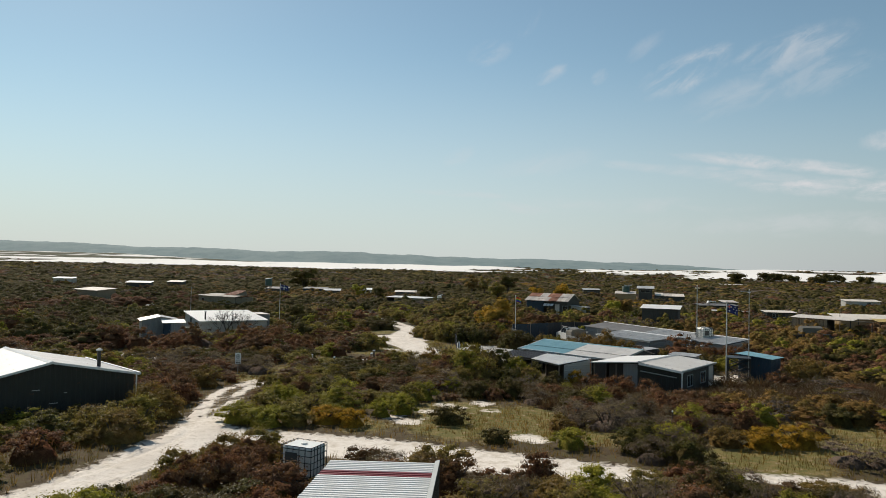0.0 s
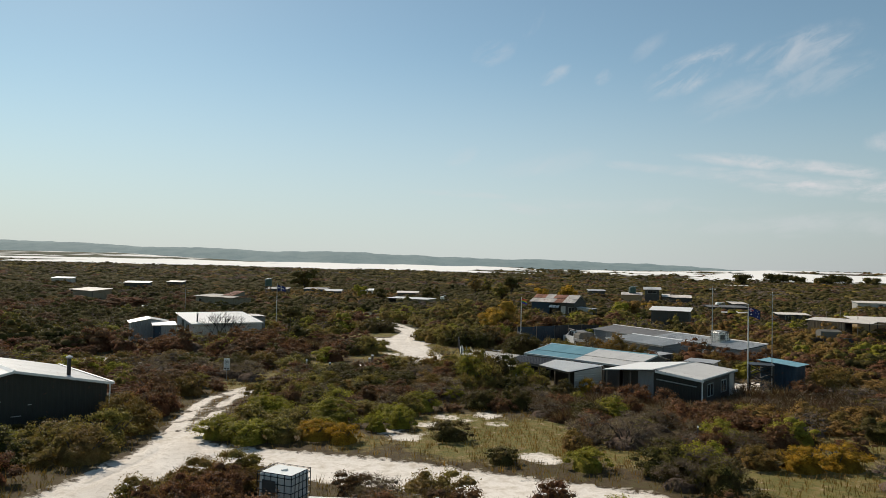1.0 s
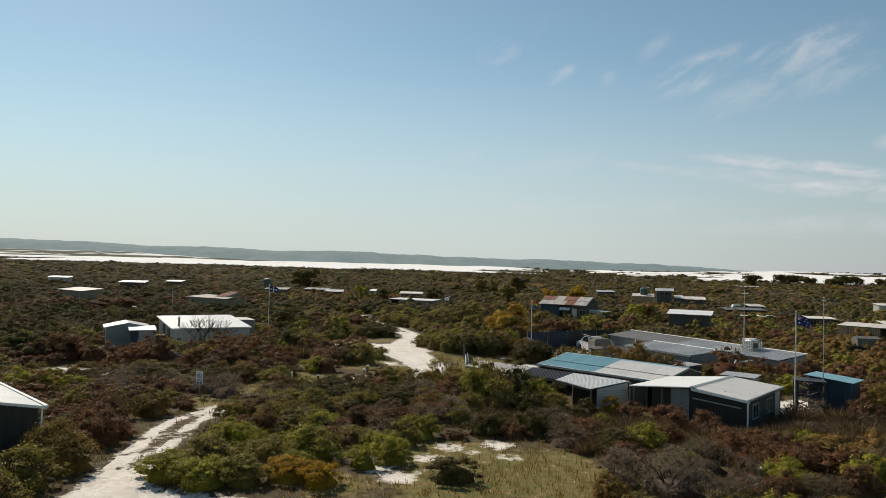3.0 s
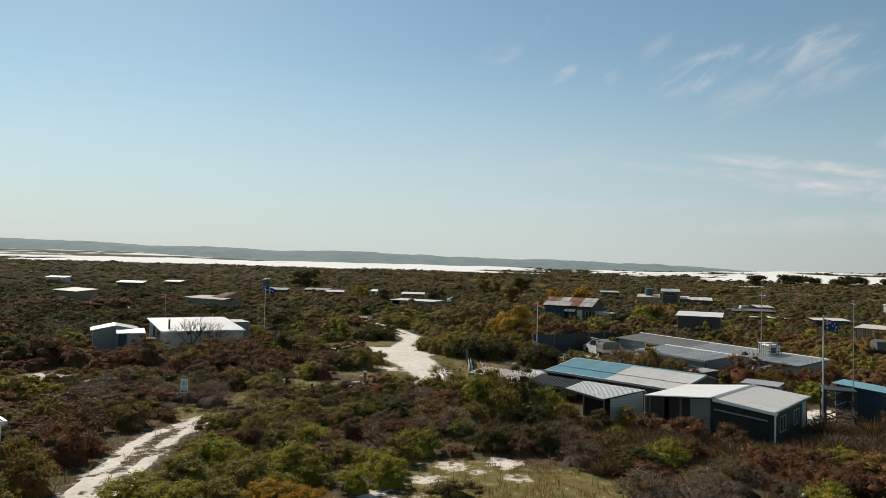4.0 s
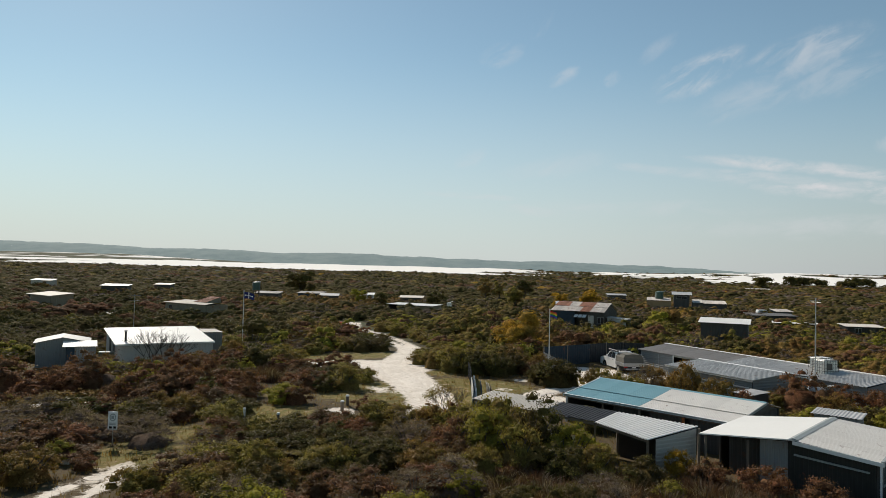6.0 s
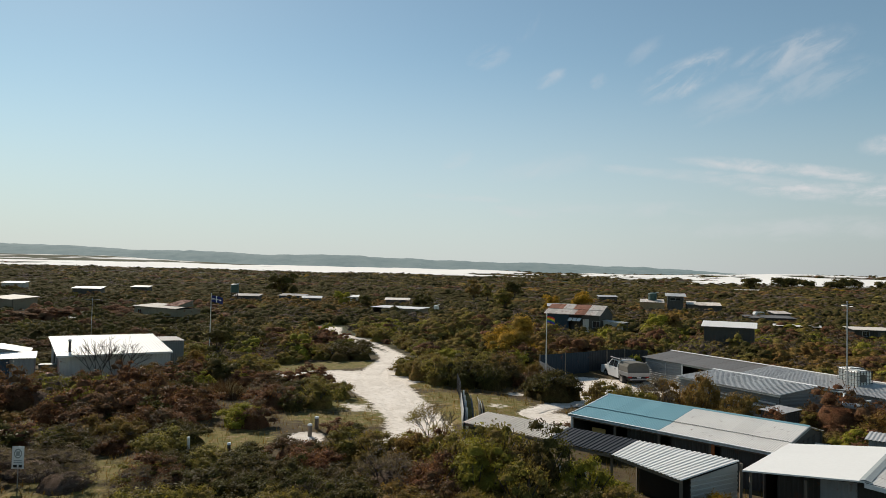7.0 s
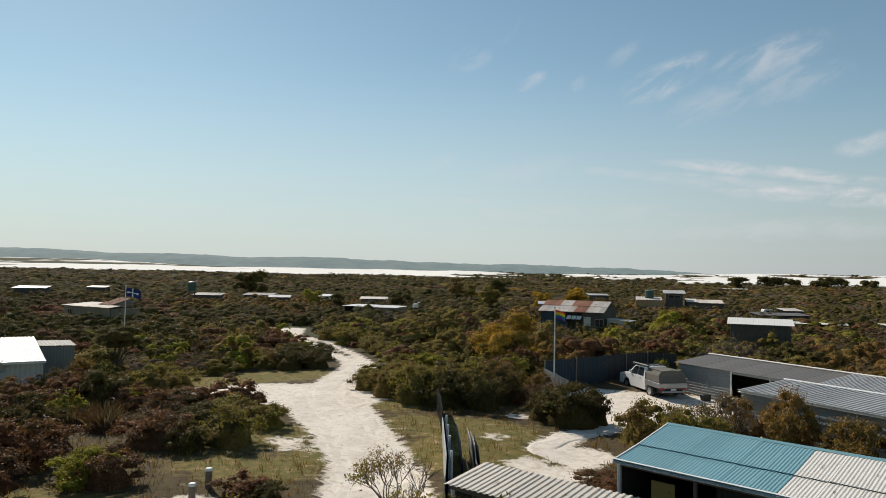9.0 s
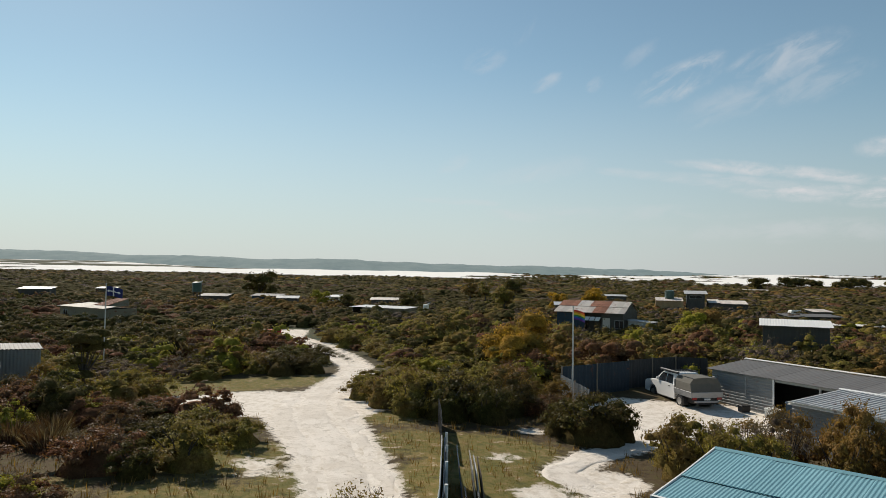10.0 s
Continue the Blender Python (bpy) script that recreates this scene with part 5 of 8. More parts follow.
def shrub_shape(seed, n_leaf, leaf, lobes=14, hull=(6, 4), kind="leaf", fill=0.86, base=(9, 4)):
    """A dense, lumpy shrub of radius and height about 1: a dome of leafy pads closed down to the ground, ragged on top.
    Gives the places, the triangles and how many of these are the mass behind the leaves."""
    rng = np.random.default_rng(seed)
    a = np.arange(lobes) * 2.399 + rng.uniform(-0.5, 0.5, lobes)
    d = 0.80 * np.sqrt((np.arange(lobes) + 0.3) / lobes) * rng.uniform(0.85, 1.15, lobes)
    sx, sy = rng.uniform(0.8, 1.1), rng.uniform(0.8, 1.1)
    r = rng.uniform(0.20, 0.42, lobes) * (3.2 / math.sqrt(lobes)) ** 0.7
    top = (1.0 - 0.66 * d ** 2) * rng.uniform(0.66, 1.06, lobes)
    rs = np.stack([r, r, r * rng.uniform(0.55, 0.85, lobes)], 1)
    cs = np.stack([d * np.cos(a) * sx, d * np.sin(a) * sy, np.maximum(top - rs[:, 2], 0.08)], 1)
    thick = fill * np.array((1, 1, 0.9)) * (1.0 if kind == "leaf" else 0.55)
    mass = [blob(c, q * thick, hull[0], hull[1], rng) for c, q in zip(cs, rs)]
    mass.append(blob(np.array((0, 0, -0.12)), np.array((0.66 * sx, 0.66 * sy, 0.66 if kind == "leaf" else 0.46)), base[0], base[1], rng))
    w = rs[:, 0] ** 2
    pick = rng.choice(lobes, n_leaf, p=w / w.sum())
    u = unit(rng.normal(size=(n_leaf, 3)) + (0, 0, 0.5))
    u[:, 2] = np.where(u[:, 2] < -0.45, -u[:, 2], u[:, 2])
    if kind == "leaf":
        shell = rng.uniform(0.62, 1.08, (n_leaf, 1)) + 0.25 * (rng.random((n_leaf, 1)) < 0.2)
        blades = leaves(cs[pick] + rs[pick] * u * shell, u + (0, 0, 0.35), leaf, rng, 0.6, 0.6)
    else:
        shell = rng.uniform(0.45, 1.15, (n_leaf, 1))
        blades = leaves(cs[pick] + rs[pick] * u * shell, unit(np.cross(u, rng.normal(size=u.shape))), leaf * 1.9, rng, 0.13, 0.4)
    inner = sum(len(f) for _, f in mass)
    v, f = join(mass + [blades])
    v[:, 2] = np.maximum(v[:, 2], -0.10)
    return v, f, inner


def strap_shape(seed, n):
    """A clump of long stiff blades."""
    rng = np.random.default_rng(seed)
    a, lean = rng.uniform(0, 6.28, n), rng.uniform(0.15, 0.9, n)
    base = np.stack([np.cos(a), np.sin(a), 0 * a], 1) * rng.uniform(0, 0.55, (n, 1))
    L = rng.uniform(0.5, 1.0, (n, 1))
    d = unit(np.stack([np.cos(a) * lean, np.sin(a) * lean, np.ones(n)], 1) + rng.normal(size=(n, 3)) * 0.15)
    s = unit(np.cross(d, rng.normal(size=(n, 3)))) * 0.015
    mid, tip = base + d * L * 0.6, base + d * L * 0.95 + np.stack([np.cos(a), np.sin(a), -0.6 + 0 * a], 1) * L * 0.16 * lean[:, None]
    v = np.stack([base - s, base + s, mid + s, mid - s, tip], 1).reshape(-1, 3)
    k = np.arange(n)[:, None] * 5
    f = np.concatenate([k + [0, 1, 2], k + [0, 2, 3], k + [3, 2, 4]])
    heart = blob(np.array((0, 0, -0.1)), np.array((0.72, 0.72, 0.5)), 8, 4, rng)
    v, f = join([heart, (v, f)])
    return v, f, len(heart[1])


def fast_mesh(name, v, f, mat, inner=None):
    """A mesh of triangles; inner says which of them belong to the mass behind the leaves."""
    me = bpy.data.meshes.new(name)
    me.vertices.add(len(v))
    me.vertices.foreach_set("co", np.ascontiguousarray(v, np.float32).reshape(-1))
    me.loops.add(len(f) * 3)
    me.loops.foreach_set("vertex_index", np.ascontiguousarray(f, np.int32).reshape(-1))
    me.polygons.add(len(f))
    me.polygons.foreach_set("loop_start", np.arange(0, len(f) * 3, 3, dtype=np.int32))
    me.materials.append(mat)
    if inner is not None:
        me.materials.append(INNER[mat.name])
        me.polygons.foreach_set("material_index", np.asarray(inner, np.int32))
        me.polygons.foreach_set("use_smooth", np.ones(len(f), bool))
    me.update(calc_edges=True)
    return me


SPECIES = {"green": F_GREEN, "bright": F_BRIGHT, "dark": F_DARK, "rust": F_RUST, "grey": F_GREY, "yellow": F_YELLOW, "brown": F_BROWN, "strap": F_STRAP}
KIND = {"grey": "twig", "rust": "leaf"}
WORDS = {"green": "low rounded green heath shrub on sand", "bright": "bright green leafy coastal shrub on sand", "dark": "dense dark green shrub with rounded top", "rust": "rust-brown drying heath shrub on sand",
         "grey": "grey leafless twiggy heath shrub", "yellow": "yellow-green flowering heath shrub on sand", "brown": "olive-brown heath shrub on sand", "strap": "clump of dark strap-leaved sedge with pale blades"}
NEAR, MID, LOW, FAR, REMOTE = {}, {}, {}, {}, {}
for i, k in enumerate(SPECIES):
    kd = KIND.get(k, "leaf")
    if k == "strap":
        NEAR[k] = [strap_shape(900 + j, 320) for j in range(3)]
        MID[k] = [strap_shape(930 + j, 150) for j in range(3)]
        LOW[k] = [strap_shape(940 + j, 60) for j in range(3)]
        FAR[k] = [shrub_shape(950 + j, 30, 0.10, 5, (5, 3), base=(7, 3)) for j in range(2)]
        REMOTE[k] = [shrub_shape(960 + j, 8, 0.14, 2, (5, 3), base=(6, 3)) for j in range(2)]
    else:
        NEAR[k] = [shrub_shape(100 * i + j, 2100, 0.048, 24, (5, 3), kd, 0.64, (10, 5)) for j in range(5)]
        MID[k] = [shrub_shape(100 * i + 20 + j, 680, 0.060, 17, (5, 3), kd, 0.70) for j in range(5)]
        LOW[k] = [shrub_shape(100 * i + 70 + j, 240, 0.070, 11, (5, 3), kd, 0.76) for j in range(5)]
        FAR[k] = [shrub_shape(100 * i + 50 + j, 70, 0.080, 6, (5, 3), kd, 0.84, (7, 3)) for j in range(4)]
        REMOTE[k] = [shrub_shape(100 * i + 60 + j, 10, 0.13, 3, (5, 3), kd, 0.9, (6, 3)) for j in range(3)]


def stem_geo(seed):
    rng = random.Random(seed)
    g = Geo()
    for i in range(9):
        a, d = rng.uniform(0, 6.28), rng.uniform(0.25, 0.6)
        p, q = Vector((0.08 * math.cos(a), 0.08 * math.sin(a), -0.1)), Vector((d * math.cos(a) * 0.7, d * math.sin(a) * 0.7, 0.4))
        g.rod(p, q, 0.03, 0.018, 4, False)
        g.rod(q, q + Vector((d * math.cos(a + 0.6) * 0.5, d * math.sin(a + 0.6) * 0.5, 0.3)), 0.018, 0.006, 4, False)
    return g


NEAR_MESH = {k: [fast_mesh("shrub", v, f, SPECIES[k], np.arange(len(f)) < q) for v, f, q in NEAR[k]] for k in SPECIES}
STEMS = [stem_geo(j).mesh("stem_frame", M_BARK) for j in range(3)]

# colour of the heath, patch by patch
# dark entries far to the left put that side's backlit shade into leaf colour
HINTS = [(-38, 110, 20, "dark"), (-14.5, 27, 5, "green"), (-14, 22, 3, "yellow"), (-6.5, 24, 3.5, "rust"), (-3, 23, 3, "brown"), (-8.5, 35, 3.5, "bright"), (-5.2, 33.6, 1.3, "yellow"), (-2.6, 42.5, 1.8, "rust"),
         (-0.8, 43.5, 1.6, "grey"), (8, 34, 3.6, "grey"), (5.8, 37.5, 1.4, "rust"), (14.5, 30.5, 2.4, "yellow"), (22, 28, 4, "green"), (13, 36, 4, "rust"), (20, 38, 4, "brown"), (20, 44, 4, "strap"), (27, 45, 5, "strap"), (13, 43, 3.5, "strap"),
         (8.5, 43.5, 3, "strap"), (3.0, 49, 3.5, "green"), (3.5, 44, 2.5, "dark"), (-16.5, 45, 4, "rust"), (-18, 52, 4, "grey"), (-11, 51, 3, "green"), (-8, 45, 4, "green"), (-5, 50, 4, "dark"), (-14, 66, 4, "strap"), (-10.5, 67.5, 2, "rust"),
         (-7.3, 68, 2, "green"), (-10, 62, 3, "rust"), (-14, 60, 4, "rust"), (-13, 71, 2.5, "dark"), (-16, 70, 4, "rust"), (-28, 62, 6, "rust"), (-34, 64, 5, "dark"), (-24, 52, 5, "brown"), (1, 74, 5, "green"), (4.5, 74, 3, "dark"), (-8, 90, 4, "dark"), (-12, 96, 5, "rust"), (12, 88, 5, "brown"),
         (38, 85, 10, "brown"), (26, 96, 5, "grey"), (32, 70, 7, "brown"), (32, 58, 6, "rust"), (28, 52, 4, "brown"), (12, 100, 7, "brown"), (0, 104, 9, "green"), (-26, 84, 6, "green"), (-32, 92, 7, "rust"), (-20, 98, 6, "green"),
         (-46, 140, 14, "rust"), (-50, 95, 12, "dark"), (-60, 120, 14, "rust"), (9, 92, 4, "yellow"), (20, 68, 2.5, "brown"), (13, 66.5, 2, "brown"), (9.5, 66.8, 1.6, "green"), (-2, 36.5, 1.5, "bright"), (-3.5, 38.5, 2, "green"), (1.5, 47, 2, "green"),
         (-45, 95, 20, "dark"), (-70, 130, 30, "dark"), (-95, 190, 50, "dark"), (-30, 125, 16, "dark"), (-40, 190, 35, "brown"), (-130, 280, 80, "dark"), (-30, 280, 60, "dark")]
MIXES = [("green", 0.30), ("bright", 0.13), ("dark", 0.15), ("rust", 0.12), ("grey", 0.15), ("brown", 0.12), ("yellow", 0.03)]

FAR_MIXES = [("green", 0.22), ("dark", 0.36), ("grey", 0.22), ("rust", 0.06), ("brown", 0.12), ("yellow", 0.02)]


def choose(x, y, tone, rng):
    for hx, hy, hr, k in HINTS:
        d = math.hypot(x - hx, y - hy)
        if d < hr and rng.random() < 0.66:
            return k
    far_off = y > 125
    u = (rng.random() * 0.6 + float(np.clip((tone - 0.25) * 2, 0, 1)) * 0.4)
    t = 0.0
    for k, w in FAR_MIXES if far_off else MIXES:
        t += w
        if u < t:
            return k
    return "brown"


BUILT = [  # turned boxes to keep clear: x, y, turn, length, depth
    (17.0, 81.6, -65.8, 21, 3.2), (15.94, 70.69, -63.7, 7.8, 6.2), (17.6, 62.6, -63.7, 1.4, 1.6), (6.72, 59.09, -45.4, 9.7, 5.6), (1.2, 55.9, -42, 12, 3.2), (10.6, 48.6, -40, 6.5, 7.2),
    (-16.0, 36.1, -133.4, 8, 0.1), (-16.0, 36.1, 136.6, 7.8, 8.0), (-25.1, 69.7, 33.5, 9.6, 8.0), (-30.2, 69.6, 28, 4, 3.2), (-29, 67.5, 28, 3.2, 3), (21.9, 51.6, -45, 3.2, 2.2), (20.7, 49.9, -20, 1.6, 1.6), (-3.1, 14, 3.5, 3.2, 5.8),
    (-5.4, 23.2, 0, 1.5, 1.6), (15.6, 118.9, -14, 11, 6.4), (29.9, 102.4, -3, 6.6, 4.4), (45.9, 90.2, -12, 5, 4.4), (10.5, 76.5, 35, 9, 5.4), (10.5, 74.5, 10, 8, 4)]


def clear_of_buildings(x, y, margin):
    for bx, by, turn, L, W in BUILT:
        c, s = math.cos(radians(turn)), math.sin(radians(turn))
        u, v = (x - bx) * c + (y - by) * s, -(x - bx) * s + (y - by) * c
        if -margin < u < L + margin and -margin < v < W + margin:
            return False
    return True


# shrubs that stand out, one by one: x, y, radius, height, kind
STANDING = [
    (7.7, 70.6, 2.0, 1.9, "dark"), (6.6, 71.6, 1.3, 1.5, "dark"), (9.0, 71.4, 1.2, 1.5, "dark"), (-2.4, 78.2, 1.4, 1.2, "green"), (-1.2, 76.2, 1.6, 1.5, "green"), (0.2, 74.4, 1.8, 1.8, "green"), (1.8, 73.6, 1.9, 1.9, "dark"), (0.4, 77.4, 2.0, 1.7, "green"),
    (3.6, 73.2, 1.7, 1.8, "dark"), (2.6, 76.2, 2.0, 1.9, "green"), (4.6, 75.4, 1.8, 1.8, "dark"), (5.2, 78, 1.8, 2.0, "brown"), (3.0, 79.4, 2.0, 1.8, "green"), (6.8, 74.6, 1.2, 1.3, "rust"), (7.4, 77.6, 1.2, 1.4, "brown"), (-0.4, 80.2, 1.8, 1.4, "green"),
    (-9.2, 64.0, 1.7, 1.3, "rust"), (-6.6, 64.6, 1.7, 1.4, "green"), (-7.8, 63.4, 1.2, 1.0, "dark"), (-7.4, 68.2, 1.6, 1.1, "green"), (-6.0, 67.6, 1.3, 1.0, "green"), (-8.8, 67.2, 1.5, 1.0, "dark"), (-10.4, 68.0, 1.3, 1.2, "rust"), (-10.0, 65.4, 1.2, 1.0, "grey"), (-12.0, 66.2, 1.1, 1.0, "strap"), (-13.6, 66.8, 1.1, 1.0, "strap"), (-15.2, 66.4, 1.1, 1.0, "strap"), (-13.0, 68.4, 1.1, 0.9, "strap"), (-11.2, 69.6, 1.0, 0.9, "strap"),
    (2.4, 51.0, 2.1, 2.5, "green"), (0.7, 51.8, 1.7, 1.9, "green"), (3.9, 50.0, 1.8, 2.4, "dark"), (1.8, 49.2, 1.6, 1.9, "bright"), (5.2, 49.0, 1.3, 1.7, "bright"), (-0.8, 52.6, 1.5, 1.5, "brown"), (-2.2, 53.6, 1.5, 1.3, "green"), (-1.0, 54.6, 1.2, 1.1, "bright"), (-3.6, 54.4, 1.4, 1.2, "green"), (0.4, 53.6, 1.3, 1.5, "rust"), (3.0, 48.0, 1.5, 1.7, "green"), (0.2, 49.6, 1.5, 1.5, "rust"), (-1.6, 50.6, 1.5, 1.4, "grey"), (6.2, 47.6, 1.2, 1.2, "green"), (4.6, 47.2, 1.3, 1.3, "dark"), (7.6, 46.0, 1.1, 1.1, "dark"), (9.3, 47.6, 0.9, 1.2, "yellow"), (10.2, 46.6, 1.1, 1.1, "rust"), (11.8, 45.2, 1.3, 1.3, "rust"), (13.2, 43.9, 1.2, 1.1, "rust"),
    (13.0, 65.8, 1.4, 1.7, "grey"), (14.6, 64.6, 1.5, 1.7, "brown"), (15.6, 65.8, 1.5, 1.9, "brown"), (16.8, 63.6, 1.5, 1.6, "brown"), (12.0, 64.4, 1.2, 1.4, "green"), (10.6, 64.6, 1.3, 1.6, "green"), (9.6, 65.6, 1.2, 1.5, "green"), (15.6, 61.8, 1.3, 1.3, "brown"), (17.4, 60.6, 1.2, 1.2, "rust"), (11.6, 67.0, 1.1, 1.3, "grey"), (14.0, 67.2, 1.2, 1.6, "brown"),
    (-2.7, 42.4, 1.6, 1.3, "rust"), (-1.2, 43.4, 1.4, 1.0, "grey"), (-3.0, 35.4, 0.9, 0.8, "bright"), (-1.9, 36.2, 1.0, 0.9, "bright"), (-9.6, 33.2, 1.4, 0.9, "bright"), (-8.2, 32.6, 1.4, 0.9, "bright"), (-6.9, 33.0, 1.3, 0.9, "green"), (-5.4, 33.6, 1.1, 0.8, "yellow"), (-8.8, 35.2, 1.5, 1.0, "green"), (-7.0, 35.6, 1.5, 1.0, "green"), (-4.2, 33.0, 0.9, 0.8, "yellow"),
    (6.6, 34.6, 1.6, 1.2, "grey"), (8.2, 33.6, 1.7, 1.2, "grey"), (8.8, 35.4, 1.6, 1.1, "grey"), (7.4, 36.4, 1.4, 1.0, "rust"), (5.6, 32.2, 1.0, 0.9, "brown"), (9.8, 32.2, 1.3, 1.0, "grey"), (14.2, 30.4, 1.5, 0.9, "yellow"), (16.0, 30.8, 1.4, 0.9, "yellow"), (12.6, 30.6, 1.1, 0.8, "brown"),
    (-13.2, 28.6, 1.5, 1.2, "green"), (-14.8, 29.8, 1.6, 1.3, "green"), (-13.6, 31.4, 1.5, 1.3, "green"), (-15.6, 27.6, 1.5, 1.2, "dark"), (-14.8, 25.4, 1.4, 1.1, "rust"), (-13.4, 33.6, 1.3, 1.3, "brown"), (-14.8, 35.0, 1.3, 1.4, "brown"), (-14.4, 38.0, 1.4, 1.4, "rust"), (-15.4, 40.4, 1.6, 1.5, "rust"), (-16.6, 43.0, 1.6, 1.4, "rust"), (-15.2, 44.6, 1.4, 1.2, "brown"),
    (-6.6, 24.6, 1.2, 1.2, "rust"), (-7.8, 25.4, 1.2, 1.1, "brown"), (-5.4, 25.6, 1.0, 1.0, "brown"), (-6.2, 22.6, 1.1, 1.1, "rust"), (-1.8, 24.8, 0.9, 0.9, "grey"), (-2.8, 25.4, 1.0, 0.9, "rust"), (-8.8, 23.4, 1.2, 1.0, "green"), (2.0, 22.6, 1.2, 0.9, "rust"), (3.6, 22.2, 1.1, 0.8, "brown"), (5.2, 22.8, 1.2, 0.9, "bright"), (6.8, 22.6, 1.2, 0.9, "green"), (8.6, 23.4, 1.2, 0.9, "rust"),
    (-22.2, 68.9, 1.1, 0.9, "rust"), (-20.2, 70.4, 1.0, 0.9, "rust"), (-24.6, 68.8, 1.1, 1.1, "brown"), (-19.0, 71.0, 1.2, 1.2, "brown"), (-33.2, 67.4, 2.2, 2.0, "dark"), (-31.2, 66.0, 1.8, 1.7, "dark"), (-17.8, 76.2, 1.3, 1.6, "brown"), (-14.6, 78.0, 1.6, 1.6, "green"), (-13.0, 77.4, 1.3, 1.3, "green"),
    (-8.6, 86.4, 1.8, 1.4, "dark"), (-7.0, 87.2, 1.6, 1.3, "dark"), (-10.2, 87.6, 1.8, 1.5, "green"), (-9.0, 89.6, 2.0, 1.5, "dark"), (-7.4, 92.6, 1.6, 1.3, "dark"), (-11.8, 89.8, 1.8, 1.5, "rust"), (-2.2, 96, 1.8, 1.4, "green"), (-3.4, 99.4, 1.8, 1.5, "green"), (-6.6, 104.6, 2.0, 1.6, "green"), (-9.0, 110, 2.0, 1.6, "green"),
    (19.4, 47.0, 1.2, 1.1, "strap"), (17.8, 44.0, 1.1, 1.0, "strap"), (16.2, 42.8, 1.1, 1.0, "strap"), (14.6, 41.6, 1.1, 1.0, "strap"), (21.6, 46.8, 1.2, 1.1, "strap"), (23.6, 48.0, 1.2, 1.2, "rust"), (25.6, 49.6, 1.6, 1.6, "brown"), (12.4, 41.6, 1.1, 1.0, "strap"), (10.4, 42.8, 1.1, 1.0, "strap"), (8.6, 42.0, 1.1, 1.0, "strap"), (27.6, 51.4, 1.6, 1.7, "brown"),
    (23.4, 61.2, 1.5, 1.6, "rust"), (25.2, 60.2, 1.5, 1.6, "rust"), (22.0, 59.2, 1.4, 1.4, "brown"), (27.0, 61.0, 1.6, 1.6, "rust")]

BATCH = {k: [] for k in SPECIES}          # shrubs too many to count, by kind and distance
count = {}


def plant(k, x, y, r, h, rng, single):
    z = float(land(x, y)) - 0.05
    m = pose(x, y, z, 0, 0, rng.uniform(0, 360)) @ Matrix.Diagonal((r, r * rng.uniform(0.85, 1.1), h, 1))
    j = int(rng.integers(0, len(NEAR[k])))
    if single:
        ob = tagged(new("sedge_clump" if k == "strap" else "shrub", NEAR_MESH[k][j]), WORDS[k], "sedge" if k == "strap" else "shrub", "heath shrubs")
        ob.matrix_world = m
        if k != "strap":
            part("stem_frame", STEMS[j % 3], None, ob)
    else:
        BATCH[k].append((j, np.array(m), "near"))


placed = []
for x, y, r, h, k in STANDING:
    plant(k, x, y, r, h * (1.55 if 9 < x < 18 and 60 < y < 68 else 1.2), RNG, True)
    placed.append((x, y, r))


def taken(x, y, r):
    return any((x - a) ** 2 + (y - b) ** 2 < (0.50 * (r + c)) ** 2 for a, b, c in placed)


def scatter(y0, y1, step, size, level, singles=0, jitter=0.45):
    n = 0
    spots = []
    y = y0
    while y < y1:
        half = 0.70 * y + 5
        for x in np.arange(-half, half, step):
            spots.append((x + RNG.uniform(-jitter, jitter) * step, y + RNG.uniform(-jitter, jitter) * step))
        y += step * (1.0 if level in ("near", "mid", "low") else 1.15)
    P = np.array(spots)
    bare, grassy, sandy = road_depth(P[:, 0], P[:, 1]), grass_depth(P[:, 0], P[:, 1]), dune(P[:, 0], P[:, 1])
    height, tone, rise = land(P[:, 0], P[:, 1]) - 0.05, fbm(P[:, 0], P[:, 1], 22, 61, 2), fbm(P[:, 0], P[:, 1], 16, 71, 2)
    for i, (px, py) in enumerate(spots):
        r = size * RNG.uniform(0.65, 1.35)
        if py < 130:
            if bare[i] > -r * 1.0:
                if bare[i] > -r * 0.5 or RNG.random() < 0.6:
                    continue
                r *= 0.6
            if grassy[i] > -0.25 and RNG.random() < 0.90:
                continue
            if not clear_of_buildings(px, py, r * 0.75) or taken(px, py, r):
                continue
        elif sandy[i] > 0.3 or (py < 170 and (bare[i] > -1.0 or grassy[i] > 0)):
            continue
        k = choose(px, py, float(tone[i]), RNG)
        h = r * RNG.uniform(0.5, 1.35) * (0.6 + 0.8 * float(rise[i]))
        if level == "far":
            h = r * RNG.uniform(0.5, 1.1)
        if level == "remote":
            h = r * RNG.uniform(0.25, 0.6) * (0.5 + float(rise[i]))
        if py < 60:
            h = min(h, 1.45)
        if k == "strap":
            r, h = r * 0.95, min(1.0, r * 0.9)
        if level == "near" and n < singles and abs(px) < 22:
            plant(k, px, py, r, h, RNG, True)
            n += 1
            continue
        a = RNG.uniform(0, 6.283)
        ca, sa, q = math.cos(a) * r, math.sin(a) * r, RNG.uniform(0.85, 1.15)
        m = np.array([[ca, -sa * q, 0, px], [sa, ca * q, 0, py], [0, 0, h, float(height[i])], [0, 0, 0, 1]])
        seen = max(14.0, py - 42.0, abs(px) / 0.64)
        if level in ("near", "mid", "low"):
            BATCH[k].append((int(RNG.integers(0, 99)), m, "near" if seen < 24 else "mid" if seen < 44 else "low"))
        else:
            BATCH[k].append((int(RNG.integers(0, 99)), m, level))


